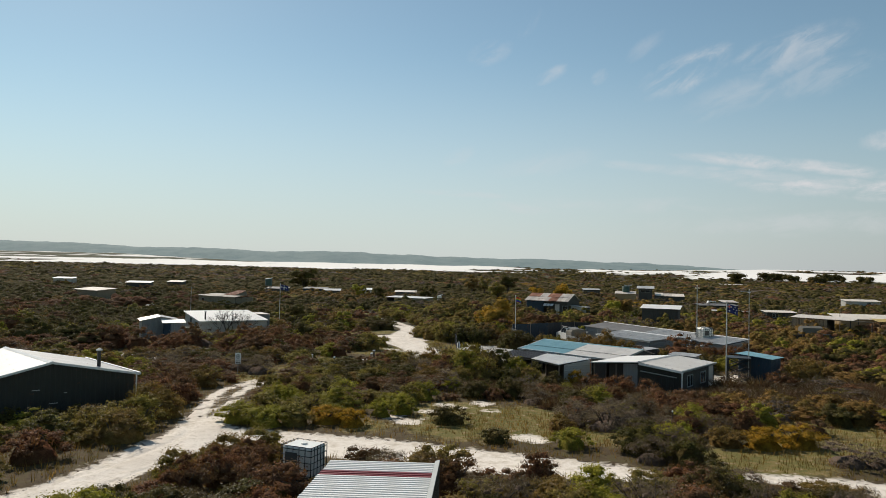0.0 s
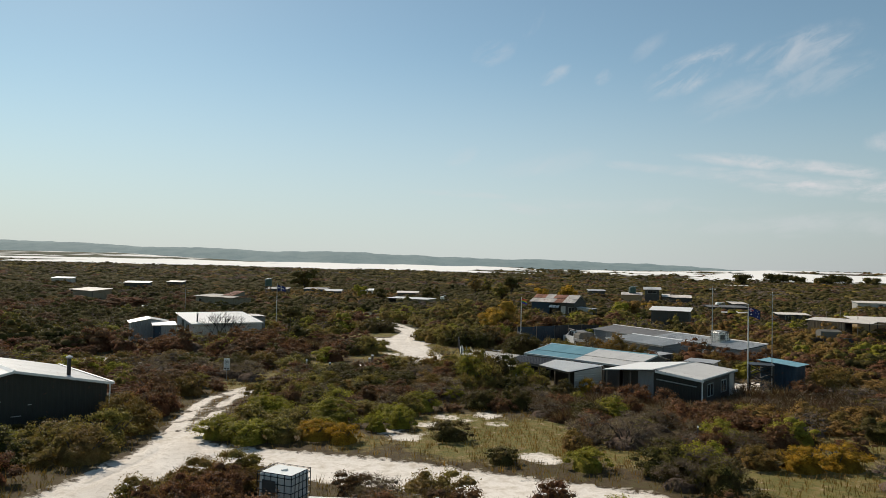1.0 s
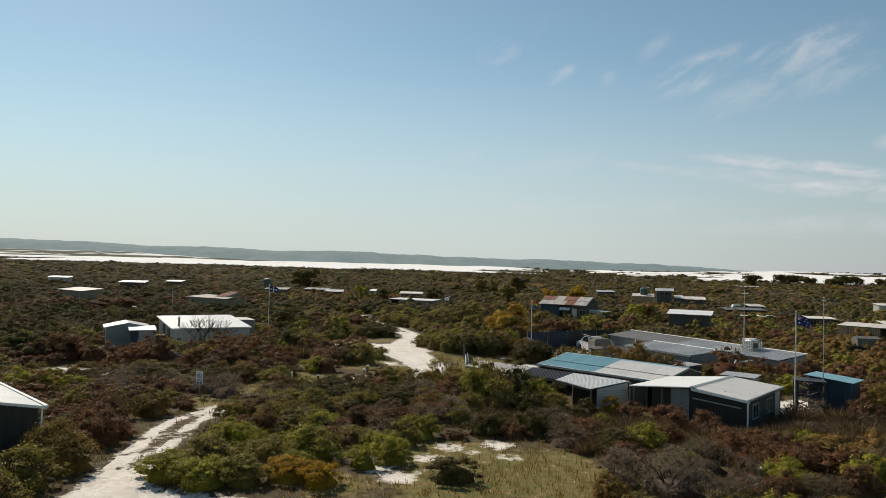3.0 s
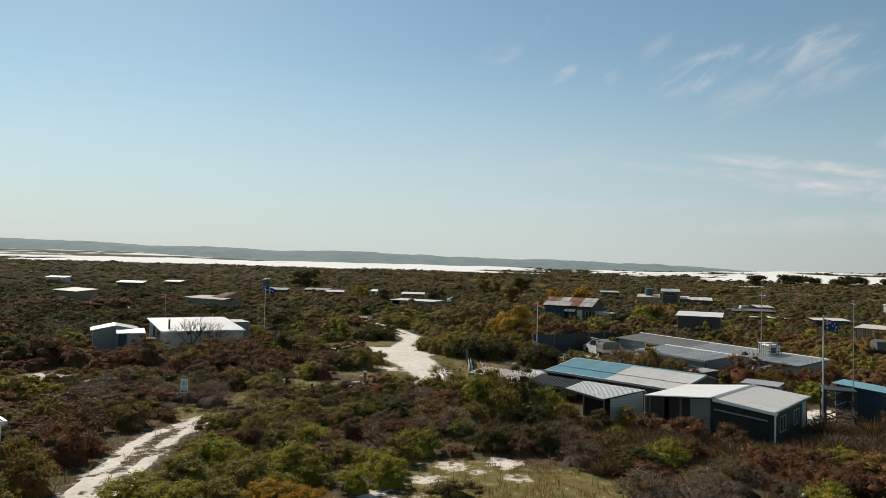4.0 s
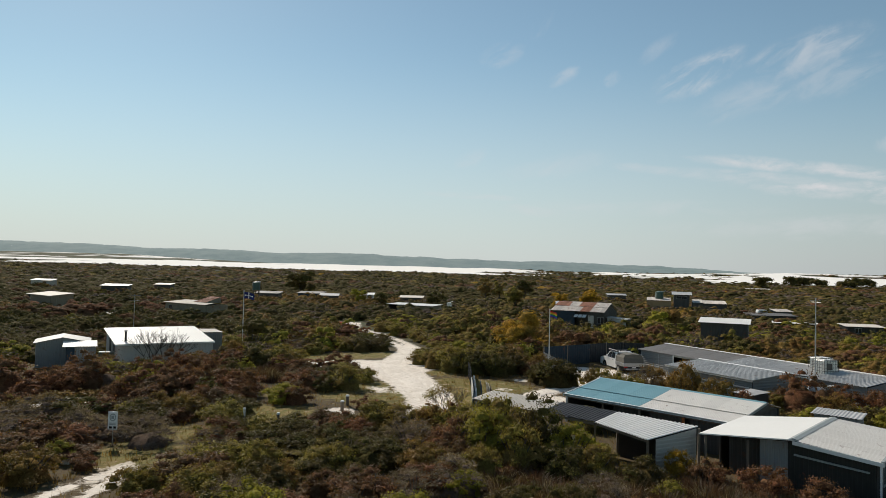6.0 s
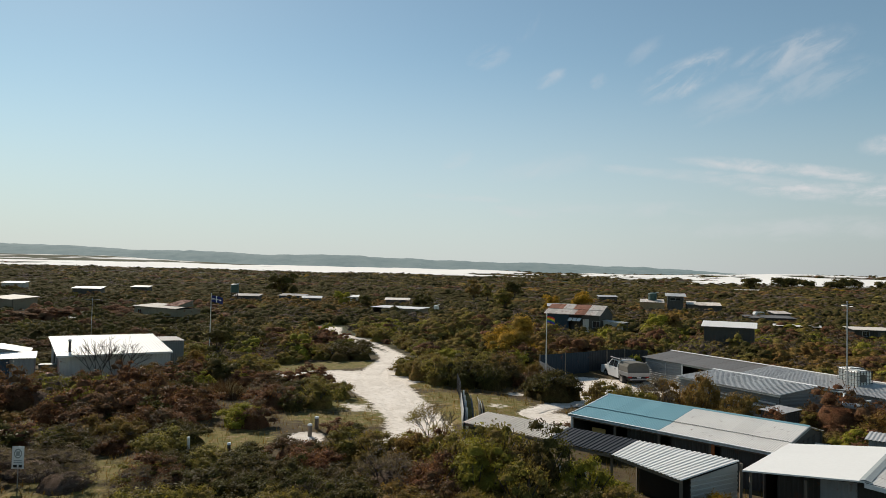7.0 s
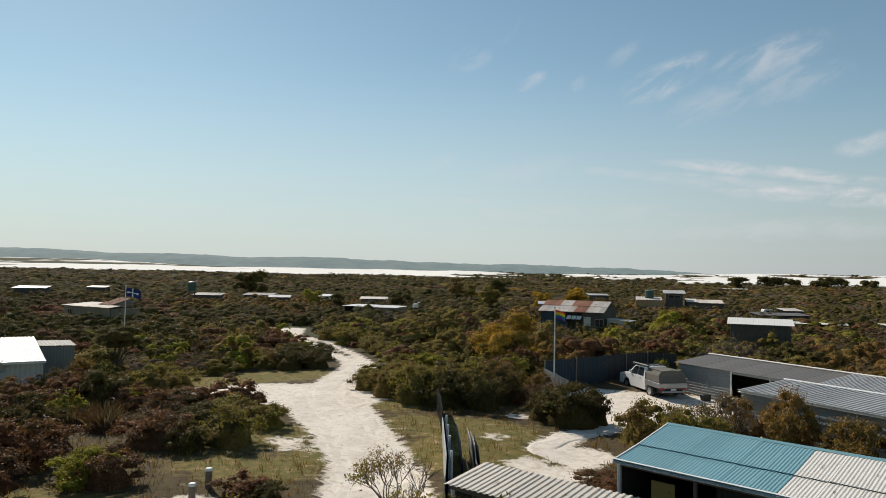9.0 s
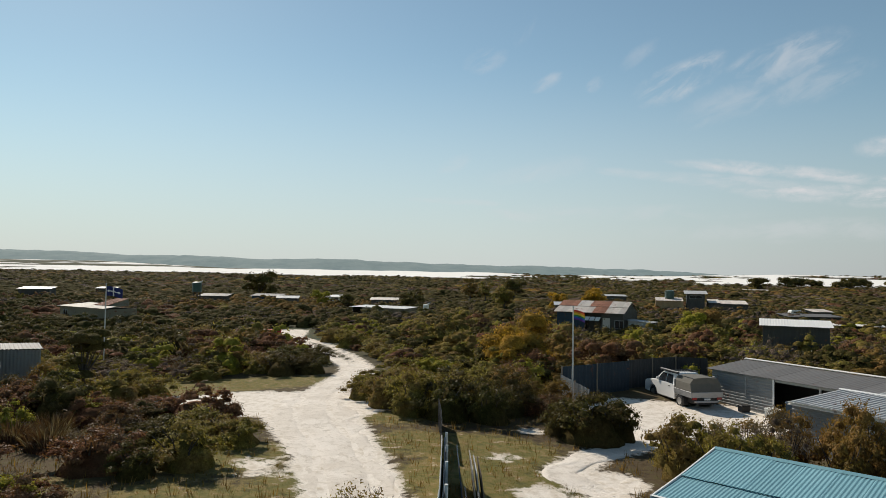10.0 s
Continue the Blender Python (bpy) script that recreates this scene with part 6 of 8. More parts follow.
scatter(14, 45, 1.5, 1.2, "near", singles=130)
scatter(45, 58, 1.6, 1.3, "near")
scatter(58, 88, 1.75, 1.45, "mid")
scatter(88, 120, 2.0, 1.65, "low")
scatter(120, 200, 2.5, 2.0, "far")
scatter(200, 300, 3.2, 2.5, "remote")
scatter(300, 520, 4.6, 3.4, "remote")
scatter(520, 1000, 8, 4.2, "remote")
# a belt of sedge in front of the cottage and carport
for _ in range(420):
    x, y = RNG.uniform(1.5, 31), RNG.uniform(37.5, 47.5)
    if y < 37.5 + 0.12 * x or not clear_of_buildings(x, y, 0.4) or (x < 6 and y < 42):
        continue
    r = RNG.uniform(0.7, 1.1)
    m = np.array(pose(x, y, float(land(x, y)) - 0.05, 0, 0, RNG.uniform(0, 360)) @ Matrix.Diagonal((r, r, RNG.uniform(0.55, 0.95), 1)))
    BATCH["strap"].append((int(RNG.integers(0, 99)), m, "mid"))
LEVELS = {"near": NEAR, "mid": MID, "low": LOW, "far": FAR, "remote": REMOTE}
for k, rows in BATCH.items():
    vs, fs, ins, base = [], [], [], 0
    for j, m, level in rows:
        shapes = LEVELS[level][k]
        v, f, q = shapes[j % len(shapes)]
        ins.append(np.arange(len(f)) < q)
        vs.append(v @ m[:3, :3].T + m[:3, 3])
        fs.append(f + base)
        base += len(v)
    if vs:
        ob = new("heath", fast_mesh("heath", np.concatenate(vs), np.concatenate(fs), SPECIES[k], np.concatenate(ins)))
        tagged(ob, "dense low heath, " + WORDS[k], "heath", kind="stuff")


def tufts(name, mat, spots, label, n_blade, lo, hi):
    """Short grass as many small blades."""
    p = np.repeat(np.array(spots), n_blade, axis=0)
    n = len(p)
    a, r = RNG.uniform(0, 6.28, n), RNG.uniform(0, 0.16, n)
    b = np.stack([p[:, 0] + r * np.cos(a), p[:, 1] + r * np.sin(a), land(p[:, 0], p[:, 1]) - 0.08], 1)
    d = np.stack([np.cos(a) * 0.5, np.sin(a) * 0.5, np.ones(n)], 1) * RNG.uniform(lo, hi, (n, 1))
    s = np.stack([-np.sin(a), np.cos(a), 0 * a], 1) * 0.018
    v = np.stack([b - s, b + s, b + d], 1).reshape(-1, 3)
    tagged(new(name, fast_mesh(name, v, np.arange(len(v)).reshape(-1, 3), mat)), label, "grass", kind="stuff")


spots = []
for cx, cy, r in GRASS:
    if cy > 90:
        continue
    for _ in range(int(130 * r * r)):
        a, d = RNG.uniform(0, 6.28), r * math.sqrt(RNG.random()) * 1.05
        spots.append((cx + d * math.cos(a), cy + d * math.sin(a)))
spots = np.array(spots)
spots = [tuple(p) for p in spots[road_depth(spots[:, 0], spots[:, 1]) < -0.15] if clear_of_buildings(p[0], p[1], 0.0)]
tufts("grass", F_GRASS, spots, "short dry green-brown grass beside the track", 8, 0.04, 0.12)
y = RNG.uniform(15, 78, 26000)
x = RNG.uniform(-1, 1, 26000) * (0.7 * y + 3)
ok = road_depth(x, y) < -0.15
spots = [p for p in zip(x[ok], y[ok]) if clear_of_buildings(p[0], p[1], 0.0)]
tufts("undergrowth", F_BROWN, spots, "dry brown undergrowth and litter between shrubs", 5, 0.12, 0.4)

# ---- vehicles, fences, poles, tanks ----


def loft(rings, closed=True):
    """Skin over rings of equal length."""
    g = Geo()
    n = len(rings[0])
    vs = [p for r in rings for p in r]
    fs = []
    for k in range(len(rings) - 1):
        for i in range(n if closed else n - 1):
            j = (i + 1) % n
            fs.append((k * n + i, k * n + j, k * n + n + j, k * n + n + i))
    fs += [tuple(range(n - 1, -1, -1)), tuple(range((len(rings) - 1) * n, len(rings) * n))]
    return g.add(vs, fs)


M_CAR = plain("white_car_paint", (0.78, 0.77, 0.75), 0.3, 0.0, 1.5, 0.06)
M_TYRE = plain("tyre_rubber", (0.02, 0.02, 0.02), 0.85)
M_RIM = plain("alloy_rim", (0.55, 0.55, 0.55), 0.3, 0.8)
M_CANVAS = plain("olive_canvas", (0.13, 0.12, 0.10), 0.9, 0, 4)
M_LAMP_RED = plain("red_lens", (0.35, 0.02, 0.02), 0.25)
M_LAMP = plain("clear_lens", (0.7, 0.7, 0.7), 0.15)
M_NAVY = plain("navy_cloth", (0.012, 0.022, 0.12), 0.8)
M_CLOTH_W = plain("white_cloth", (0.75, 0.75, 0.75), 0.8)
M_CLOTH_R = plain("red_cloth", (0.5, 0.03, 0.03), 0.8)


def utility():
    """Dual-cab utility: cab in front, alloy tray with a canvas canopy behind. Local x runs to the nose."""
    u = thing("utility_truck", 15.55, 80.5, -0.22, 100, "white dual-cab utility with dark canvas tray canopy", "car")
    w = 0.88
    # lower body from the back of the cab to the nose, with a sloping bonnet
    prof = [(0.55, 0.42), (0.62, 0.36), (2.55, 0.36), (2.62, 0.60), (2.85, 0.80), (3.25, 0.80), (3.48, 0.60), (3.55, 0.36), (3.95, 0.38), (4.05, 0.55), (4.05, 0.82), (3.95, 0.98), (3.2, 1.10), (2.75, 1.13), (0.55, 1.13)]
    rings = [[(x, -y * w, z - (0.03 if y == 1 and z > 0.9 else 0)) for x, z in prof] for y in (1, 0.92, -0.92, -1)]
    for r in (1, 2):
        rings[r] = [(x, y, z + (0.03 if z > 0.9 else 0)) for x, y, z in rings[r]]
    body = part("body", loft(rings), M_CAR, u)
    # cab: raked windscreen, narrower roof
    cab = [(0.56, 1.12), (0.72, 1.68), (0.85, 1.76), (1.95, 1.76), (2.15, 1.70), (2.86, 1.12)]
    part("cab", loft([[(x, s * (w - 0.02 if z < 1.2 else w - 0.17), z) for x, z in cab] for s in (1, -1)]), M_CAR, u)
    gl = lambda pts: Geo().prism(pts, (0, 0, 0.012))
    k = 0.005
    for s in (1, -1):
        yb, yt = s * (w - 0.03 + k), s * (w - 0.15 + k)
        for x0, x1, x2, x3 in ((0.80, 1.52, 1.50, 0.92), (1.60, 2.52, 2.08, 1.60)):
            part("side_window", Geo().prism([(x0, yb + s * 0.006, 1.18), (x1, yb + s * 0.006, 1.18), (x2, yt + s * 0.006, 1.66), (x3, yt + s * 0.006, 1.66)], (0, s * 0.01, 0)), M_GLASS, u)
        part("mirror", Geo().box(2.35, s * 0.92 - 0.08, 1.18, 2.45, s * 0.92 + 0.08, 1.36, 0.02), M_CAR, u)
        part("headlight", Geo().box(3.86, s * 0.66 - 0.16, 0.80, 4.06, s * 0.66 + 0.16, 0.96, 0.03), M_LAMP, u)
        part("door_handle", Geo().box(1.05, s * 0.89 - 0.012, 1.0, 1.22, s * 0.89 + 0.012, 1.03), M_BLACK, u)
        part("side_step", Geo().box(0.7, s * 0.86 - 0.06, 0.34, 2.5, s * 0.86 + 0.06, 0.38, 0.01), M_BLACK, u)
        part("tail_light", Geo().box(-1.29, s * 0.72 - 0.13, 0.62, -1.25, s * 0.72 + 0.13, 0.74), M_LAMP_RED, u)
    part("windscreen", Geo().prism([(2.78, 0.72, 1.20), (2.78, -0.72, 1.20), (2.20, -0.62, 1.68), (2.20, 0.62, 1.68)], (0.012, 0, 0.012)), M_GLASS, u)
    part("front_bumper", Geo().box(3.9, -0.86, 0.36, 4.14, 0.86, 0.60, 0.05), M_CAR, u)
    part("grille", Geo().box(4.04, -0.42, 0.64, 4.07, 0.42, 0.86), M_BLACK, u)
    part("chassis", Geo().box(-1.15, -0.45, 0.34, 3.2, 0.45, 0.52), M_BLACK, u)
    # black block added below the tray, standing in for the shade there
    part("under_tray_box", Geo().box(-1.18, -0.72, 0.40, -0.46, 0.72, 0.70, 0.02), M_BLACK, u)
    # alloy tray with drop sides
    part("tray_floor", Geo().box(-1.25, -0.92, 0.72, 0.5, 0.92, 0.80), M_STEEL, u)
    for a in ((-1.27, -0.93, 0.5, -0.89), (-1.27, 0.89, 0.5, 0.93), (-1.29, -0.93, -1.25, 0.93)):
        part("tray_side", Geo().box(a[0], a[1], 0.78, a[2], a[3], 1.02, 0.006), M_STEEL, u)
    part("headboard", Geo().box(0.47, -0.92, 0.78, 0.52, 0.92, 1.5), M_STEEL, u)
    # canopy: straight sides, ridge a little higher than the eaves, raked back
    can = [(0.90, 1.03), (0.88, 1.45), (0.70, 1.72), (0.0, 1.78), (-0.70, 1.72), (-0.88, 1.45), (-0.90, 1.03)]
    canopy = part("canopy", loft([[(x0 + (0.14 if z > 1.3 and x0 < 0 else 0), y, z) for y, z in can] for x0 in (0.46, -1.24)]), M_CANVAS, u, "dark olive canvas canopy")
    part("seam", Geo().box(-1.05, -0.72, 1.735, 0.46, -0.68, 1.745), M_BLACK, canopy)
    part("seam", Geo().box(-1.05, 0.68, 1.735, 0.46, 0.72, 1.745), M_BLACK, canopy)
    # roof rack and rolled awning
    for x in (0.85, 1.35, 1.85):
        part("rack_bar", Geo().box(x, -0.66, 1.80, x + 0.05, 0.66, 1.84), M_BLACK, u)
    for s in (1, -1):
        part("rack_rail", Geo().box(0.75, s * 0.66 - 0.02, 1.80, 2.0, s * 0.66 + 0.02, 1.86), M_BLACK, u)
    part("awning_roll", Geo().rod((0.2, 0.84, 1.86), (2.1, 0.84, 1.86), 0.075, n=10), M_BLACK, u)
    for x in (0.0, 3.05):
        for s in (1, -1):
            tyre = part("wheel", Geo().lathe([(0.20, -0.11), (0.34, -0.115), (0.375, -0.08), (0.375, 0.08), (0.34, 0.115), (0.20, 0.11)], 24), M_TYRE, u, m=pose(x, s * 0.78, 0.375, 90, 0, 0))
            part("rim", Geo().lathe([(0.05, -0.118), (0.21, -0.112), (0.22, -0.05), (0.22, 0.05), (0.21, 0.112), (0.05, 0.118)], 18), M_RIM, tyre)
    part("rear_bumper", Geo().box(-1.3, -0.7, 0.46, -1.2, 0.7, 0.56, 0.02), M_STEEL, u)
    part("number_plate", Geo().box(-1.31, -0.18, 0.60, -1.302, 0.18, 0.70), M_TRIM, u)
    part("spare_mudflap", Geo().box(-0.5, 0.62, 0.22, -0.47, 0.92, 0.62), M_BLACK, u)
    part("spare_mudflap", Geo().box(-0.5, -0.92, 0.22, -0.47, -0.62, 0.62), M_BLACK, u)
    return u


utility()


def sheet_fence(pts, h, mat, label, name="fence", back=None, pitch=0.3, timber=True):
    """Upright sheets between posts along a line of (x, y)."""
    f = thing(name, 0, 0, 0, 0, label, "fence")
    for (ax, ay), (bx, by) in zip(pts, pts[1:]):
        L = math.hypot(bx - ax, by - ay)
        n = max(1, round(L / 2.4))
        for i in range(n):
            x0, y0, x1, y1 = ax + (bx - ax) * i / n, ay + (by - ay) * i / n, ax + (bx - ax) * (i + 1) / n, ay + (by - ay) * (i + 1) / n
            z0, z1 = float(land(x0, y0)), float(land(x1, y1))
            part("fence_sheet", Geo().ribbed((x0, y0, z0 - 0.1), (x1, y1, z1 - 0.1), (x1, y1, z1 + h), (x0, y0, z0 + h), pitch, 0.02), mat, f)
            g = Geo().rod((x0, y0 - 0.06, z0 - 0.3), (x0 + random.uniform(-0.03, 0.03), y0 - 0.06, z0 + h + 0.06), 0.05, 0.045, 8)
            part("fence_post", g, M_TIMBER, f)
        for zz in (0.35, h - 0.3):
            part("fence_rail", Geo().rod((ax, ay + 0.05, float(land(ax, ay)) + zz), (bx, by + 0.05, float(land(bx, by)) + zz), 0.03, n=6), M_TIMBER, f)
    return f


M_FENCE_BLUE = metal_sheet("dark_blue_fence_sheet", (0.026, 0.045, 0.066), (0.021, 0.036, 0.052), 0.55, 0.0, 0.03)
sheet_fence([(8.2, 80.6), (12.9, 83.9)], 1.75, M_FENCE_BLUE, "faded blue sheet-metal yard fence with timber posts")
sheet_fence([(12.95, 84.4), (16.6, 86.6), (18.6, 86.4)], 1.7, M_DARK_ROOF, "dark sheet-metal fence behind the parked utility")
sheet_fence([(8.15, 80.4), (8.75, 76.0)], 1.35, M_WALL_ZINC, "pale corrugated fence panel at the yard corner", pitch=0.2)


def track_fence():
    """Tall white sheets on one side, blue within, with loose sheets stacked against it."""
    f = thing("boundary_fence", 0, 0, 0, 0, "white and blue sheet fence along the sand track", "fence")
    pts = [(1.30, 56.6), (1.42, 59.2), (1.46, 61.8), (1.50, 64.4), (1.52, 66.8)]
    tops = [1.62, 1.55, 1.42, 1.25, 1.12]
    for i in range(4):
        (x0, y0), (x1, y1) = pts[i], pts[i + 1]
        z0, z1 = float(land(x0, y0)), float(land(x1, y1))
        part("fence_sheet", Geo().ribbed((x0, y0, z0 - 0.1), (x1, y1, z1 - 0.1), (x1, y1, tops[i + 1]), (x0, y0, tops[i]), 0.2, 0.02), M_WHITE_ROOF, f)
        part("inner_sheet", Geo().ribbed((x0 + 0.10, y0, z0 - 0.1), (x1 + 0.10, y1, z1 - 0.1), (x1 + 0.10, y1, tops[i + 1] - 0.06), (x0 + 0.10, y0, tops[i] - 0.06), 0.2, 0.02), M_WALL_BLUE, f, "dark blue inner sheet")
        part("fence_post", Geo().rod((x1 + 0.17, y1, z1 - 0.2), (x1 + 0.17, y1, tops[i + 1] + 0.1), 0.045, n=8), M_TRIM, f)
    # dark sheets on past the white ones
    for (x0, y0), (x1, y1) in (((1.52, 66.9), (1.50, 69.4)), ((1.50, 69.5), (1.40, 72.0))):
        part("fence_sheet", Geo().ribbed((x0, y0, float(land(x0, y0)) - 0.1), (x1, y1, float(land(x1, y1)) - 0.1), (x1, y1, float(land(x1, y1)) + 1.1), (x0, y0, float(land(x0, y0)) + 1.1), 0.2, 0.02), M_DARK_ROOF, f, "dark fence sheet")
    return f


track_fence()


def leaning_sheets():
    z = float(land(2.2, 62.0))
    for x, y, L, h, m in ((2.05, 62.7, 2.6, 1.25, M_WALL_BLUE), (2.42, 62.5, 2.2, 1.2, M_CREAM_ROOF), (2.54, 62.4, 2.0, 1.1, M_TRIM), (2.66, 62.4, 2.0, 1.05, M_TIMBER), (2.2, 60.2, 2.0, 0.8, M_WALL_BLUE), (2.55, 60.2, 1.9, 0.7, M_WALL_ZINC)):
        s = thing("loose_sheet", x, y, z, 90, "loose roofing sheet leaning against the boundary fence", "metal sheet", "stacked sheets")
        part("sheet", Geo().ribbed((-L / 2, -0.06, 0.0), (L / 2, -0.06, 0.0), (L / 2, 0.08, h), (-L / 2, 0.08, h), 0.2, 0.02), m, s)
        part("batten", Geo().box(-L / 2, -0.11, 0.02, L / 2, -0.075, 0.09), M_TIMBER, s)


leaning_sheets()


def pole(x, y, top, r, label, name="flag_pole", mat=None):
    z = float(land(x, y))
    p = thing(name, x, y, z, 0, label, name.replace("_", " "))
    part("pole", Geo().rod((0, 0, -0.2), (0, 0, top - z), r, r * 0.7, 10), mat or M_POLE, p)
    part("finial", Geo().lathe([(0.005, 0), (r * 1.2, 0.02), (r * 1.3, 0.06), (0.01, 0.1)], 10, (0, 0, top - z)), M_STEEL, p)
    return p, top - z


def cloth(L, H, amp, x0=0.03, droop=0.25, nx=14, nz=8, y_off=0.0, u0=0, u1=1, v0=0, v1=1):
    """A waving cloth, or a patch of it, in the pole's own space; u runs out from the pole, v up."""
    vs, fs = [], []
    for sgn in (1, -1):
        for j in range(nz + 1):
            for i in range(nx + 1):
                u, v = u0 + (u1 - u0) * i / nx, v0 + (v1 - v0) * j / nz
                vs.append((x0 + L * u * 0.93, amp * u * math.sin(u * 7 + v * 1.3) + sgn * (0.004 + y_off), (v - 1) * H - droop * H * u * u))
    n = (nx + 1) * (nz + 1)
    for j in range(nz):
        for i in range(nx):
            a = j * (nx + 1) + i
            fs += [(a, a + 1, a + nx + 2, a + nx + 1), (n + a + nx + 1, n + a + nx + 2, n + a + 1, n + a)]
    return Geo().add(vs, fs)


def star(L, H, amp, u, v, size, droop):
    """A many-pointed star of cloth on both sides of a flag."""
    g = Geo()
    for sgn in (1, -1):
        c = lambda du, dv: (0.03 + L * (u + du) * 0.93, amp * (u + du) * math.sin((u + du) * 7 + (v + dv) * 1.3) + sgn * 0.014, (v + dv - 1) * H - droop * H * (u + du) ** 2)
        ring = []
        for i in range(14):
            q = size * (1 if i % 2 == 0 else 0.5)
            ring.append(c(q / L * math.cos(math.pi * i / 7), q / H * math.sin(math.pi * i / 7)))
        g.add([c(0, 0)] + ring, [(0, 1 + i, 1 + (i + 1) % 14) if sgn > 0 else (0, 1 + (i + 1) % 14, 1 + i) for i in range(14)])
    return g


def patch(L, H, amp, droop, u0, u1, v0, v1, mat, parent, name="stripe"):
    return part(name, cloth(L, H, amp, droop=droop, u0=u0, u1=u1, v0=v0, v1=v1, nx=6, nz=3, y_off=0.005), mat, parent)


def southern_flag():
    p, h = pole(20.62, 50.0, 6.1, 0.05, "tall pale pole flying a navy flag with white stars")
    L, H, amp, dr = 0.78, 0.60, 0.12, 0.4
    f = part("flag", cloth(L, H, amp, droop=dr), M_NAVY, p, "navy blue flag with white stars", m=pose(0, 0, h - 0.12, 0, 0, -15))
    for u0, u1, v0, v1, m in ((0.0, 0.42, 0.70, 0.78, M_CLOTH_R), (0.17, 0.23, 0.52, 0.98, M_CLOTH_R), (0.0, 0.42, 0.79, 0.82, M_CLOTH_W), (0.0, 0.42, 0.66, 0.69, M_CLOTH_W), (0.13, 0.165, 0.52, 0.98, M_CLOTH_W), (0.235, 0.27, 0.52, 0.98, M_CLOTH_W)):
        patch(L, H, amp, dr, u0, u1, v0, v1, m, f)
    for u, v, s in ((0.22, 0.25, 0.075), (0.72, 0.82, 0.045), (0.58, 0.55, 0.045), (0.86, 0.60, 0.045), (0.72, 0.20, 0.05), (0.78, 0.44, 0.03)):
        part("star", star(L, H, amp, u, v, s, dr), M_CLOTH_W, f)
    part("crossarm", Geo().rod((-0.9, 0.2, h - 0.05), (0.05, 0, h - 0.02), 0.02, n=6), M_STEEL, p)


def cross_flag():
    p, h = pole(-20.7, 88.0, 5.85, 0.045, "slim pole flying a navy flag with white cross")
    L, H, amp, dr = 1.05, 0.62, 0.12, 0.35
    f = part("flag", cloth(L, H, amp, droop=dr), M_NAVY, p, "navy blue flag with white cross and stars", m=pose(0, 0, h - 0.1, 0, 0, 8))
    patch(L, H, amp, dr, 0.42, 0.50, 0.12, 0.88, M_CLOTH_W, f, "cross_bar")
    patch(L, H, amp, dr, 0.12, 0.80, 0.45, 0.56, M_CLOTH_W, f, "cross_bar")
    for u, v in ((0.46, 0.9), (0.46, 0.12), (0.12, 0.5), (0.8, 0.5), (0.46, 0.5)):
        part("star", star(L, H, amp, u, v, 0.09, dr), M_CLOTH_W, f)


def rainbow_flag():
    p, h = pole(8.3, 77.9, 5.25, 0.05, "pale pole flying a rainbow-striped flag")
    L, H, amp, dr = 0.62, 0.50, 0.09, 0.35
    tones = [(0.10, 0.03, 0.22), (0.02, 0.06, 0.35), (0.03, 0.22, 0.06), (0.65, 0.50, 0.03), (0.70, 0.24, 0.02), (0.55, 0.03, 0.03)]
    f = part("flag", cloth(L, H, amp, droop=dr, v0=0, v1=1 / 6, nz=2), plain("flag_stripe_violet", tones[0], 0.8), p, "rainbow striped flag", m=pose(0, 0, h - 0.1, 0, 0, -5))
    for i in range(1, 6):
        part("stripe", cloth(L, H, amp, droop=dr, v0=i / 6, v1=(i + 1) / 6, nz=2), plain("flag_stripe", tones[i], 0.8), f)


southern_flag(), cross_flag(), rainbow_flag()


def mast(x, y, top, r, arms, label):
    p, h = pole(x, y, top, r, label, "aerial_mast", M_STEEL)
    for dz, L, a in arms:
        c, s = math.cos(a) * L / 2, math.sin(a) * L / 2
        part("aerial_arm", Geo().rod((-c, -s, h - dz), (c, s, h - dz), 0.015, n=6), M_STEEL, p)
    return p


mast(22.15, 49.8, 7.0, 0.03, [(0.08, 1.3, 0.1), (0.14, 0.7, 1.4)], "thin grey steel aerial mast beside the outhouse")
mast(24.6, 66.6, 7.0, 0.05, [(0.1, 0.9, 0.3), (0.2, 0.9, 1.8)], "tall pale aerial mast behind the workshop")
mast(-33.5, 92, 5.0, 0.03, [(0.05, 1.4, 0.1), (0.6, 1.0, 0.1)], "thin grey aerial mast above the heath")


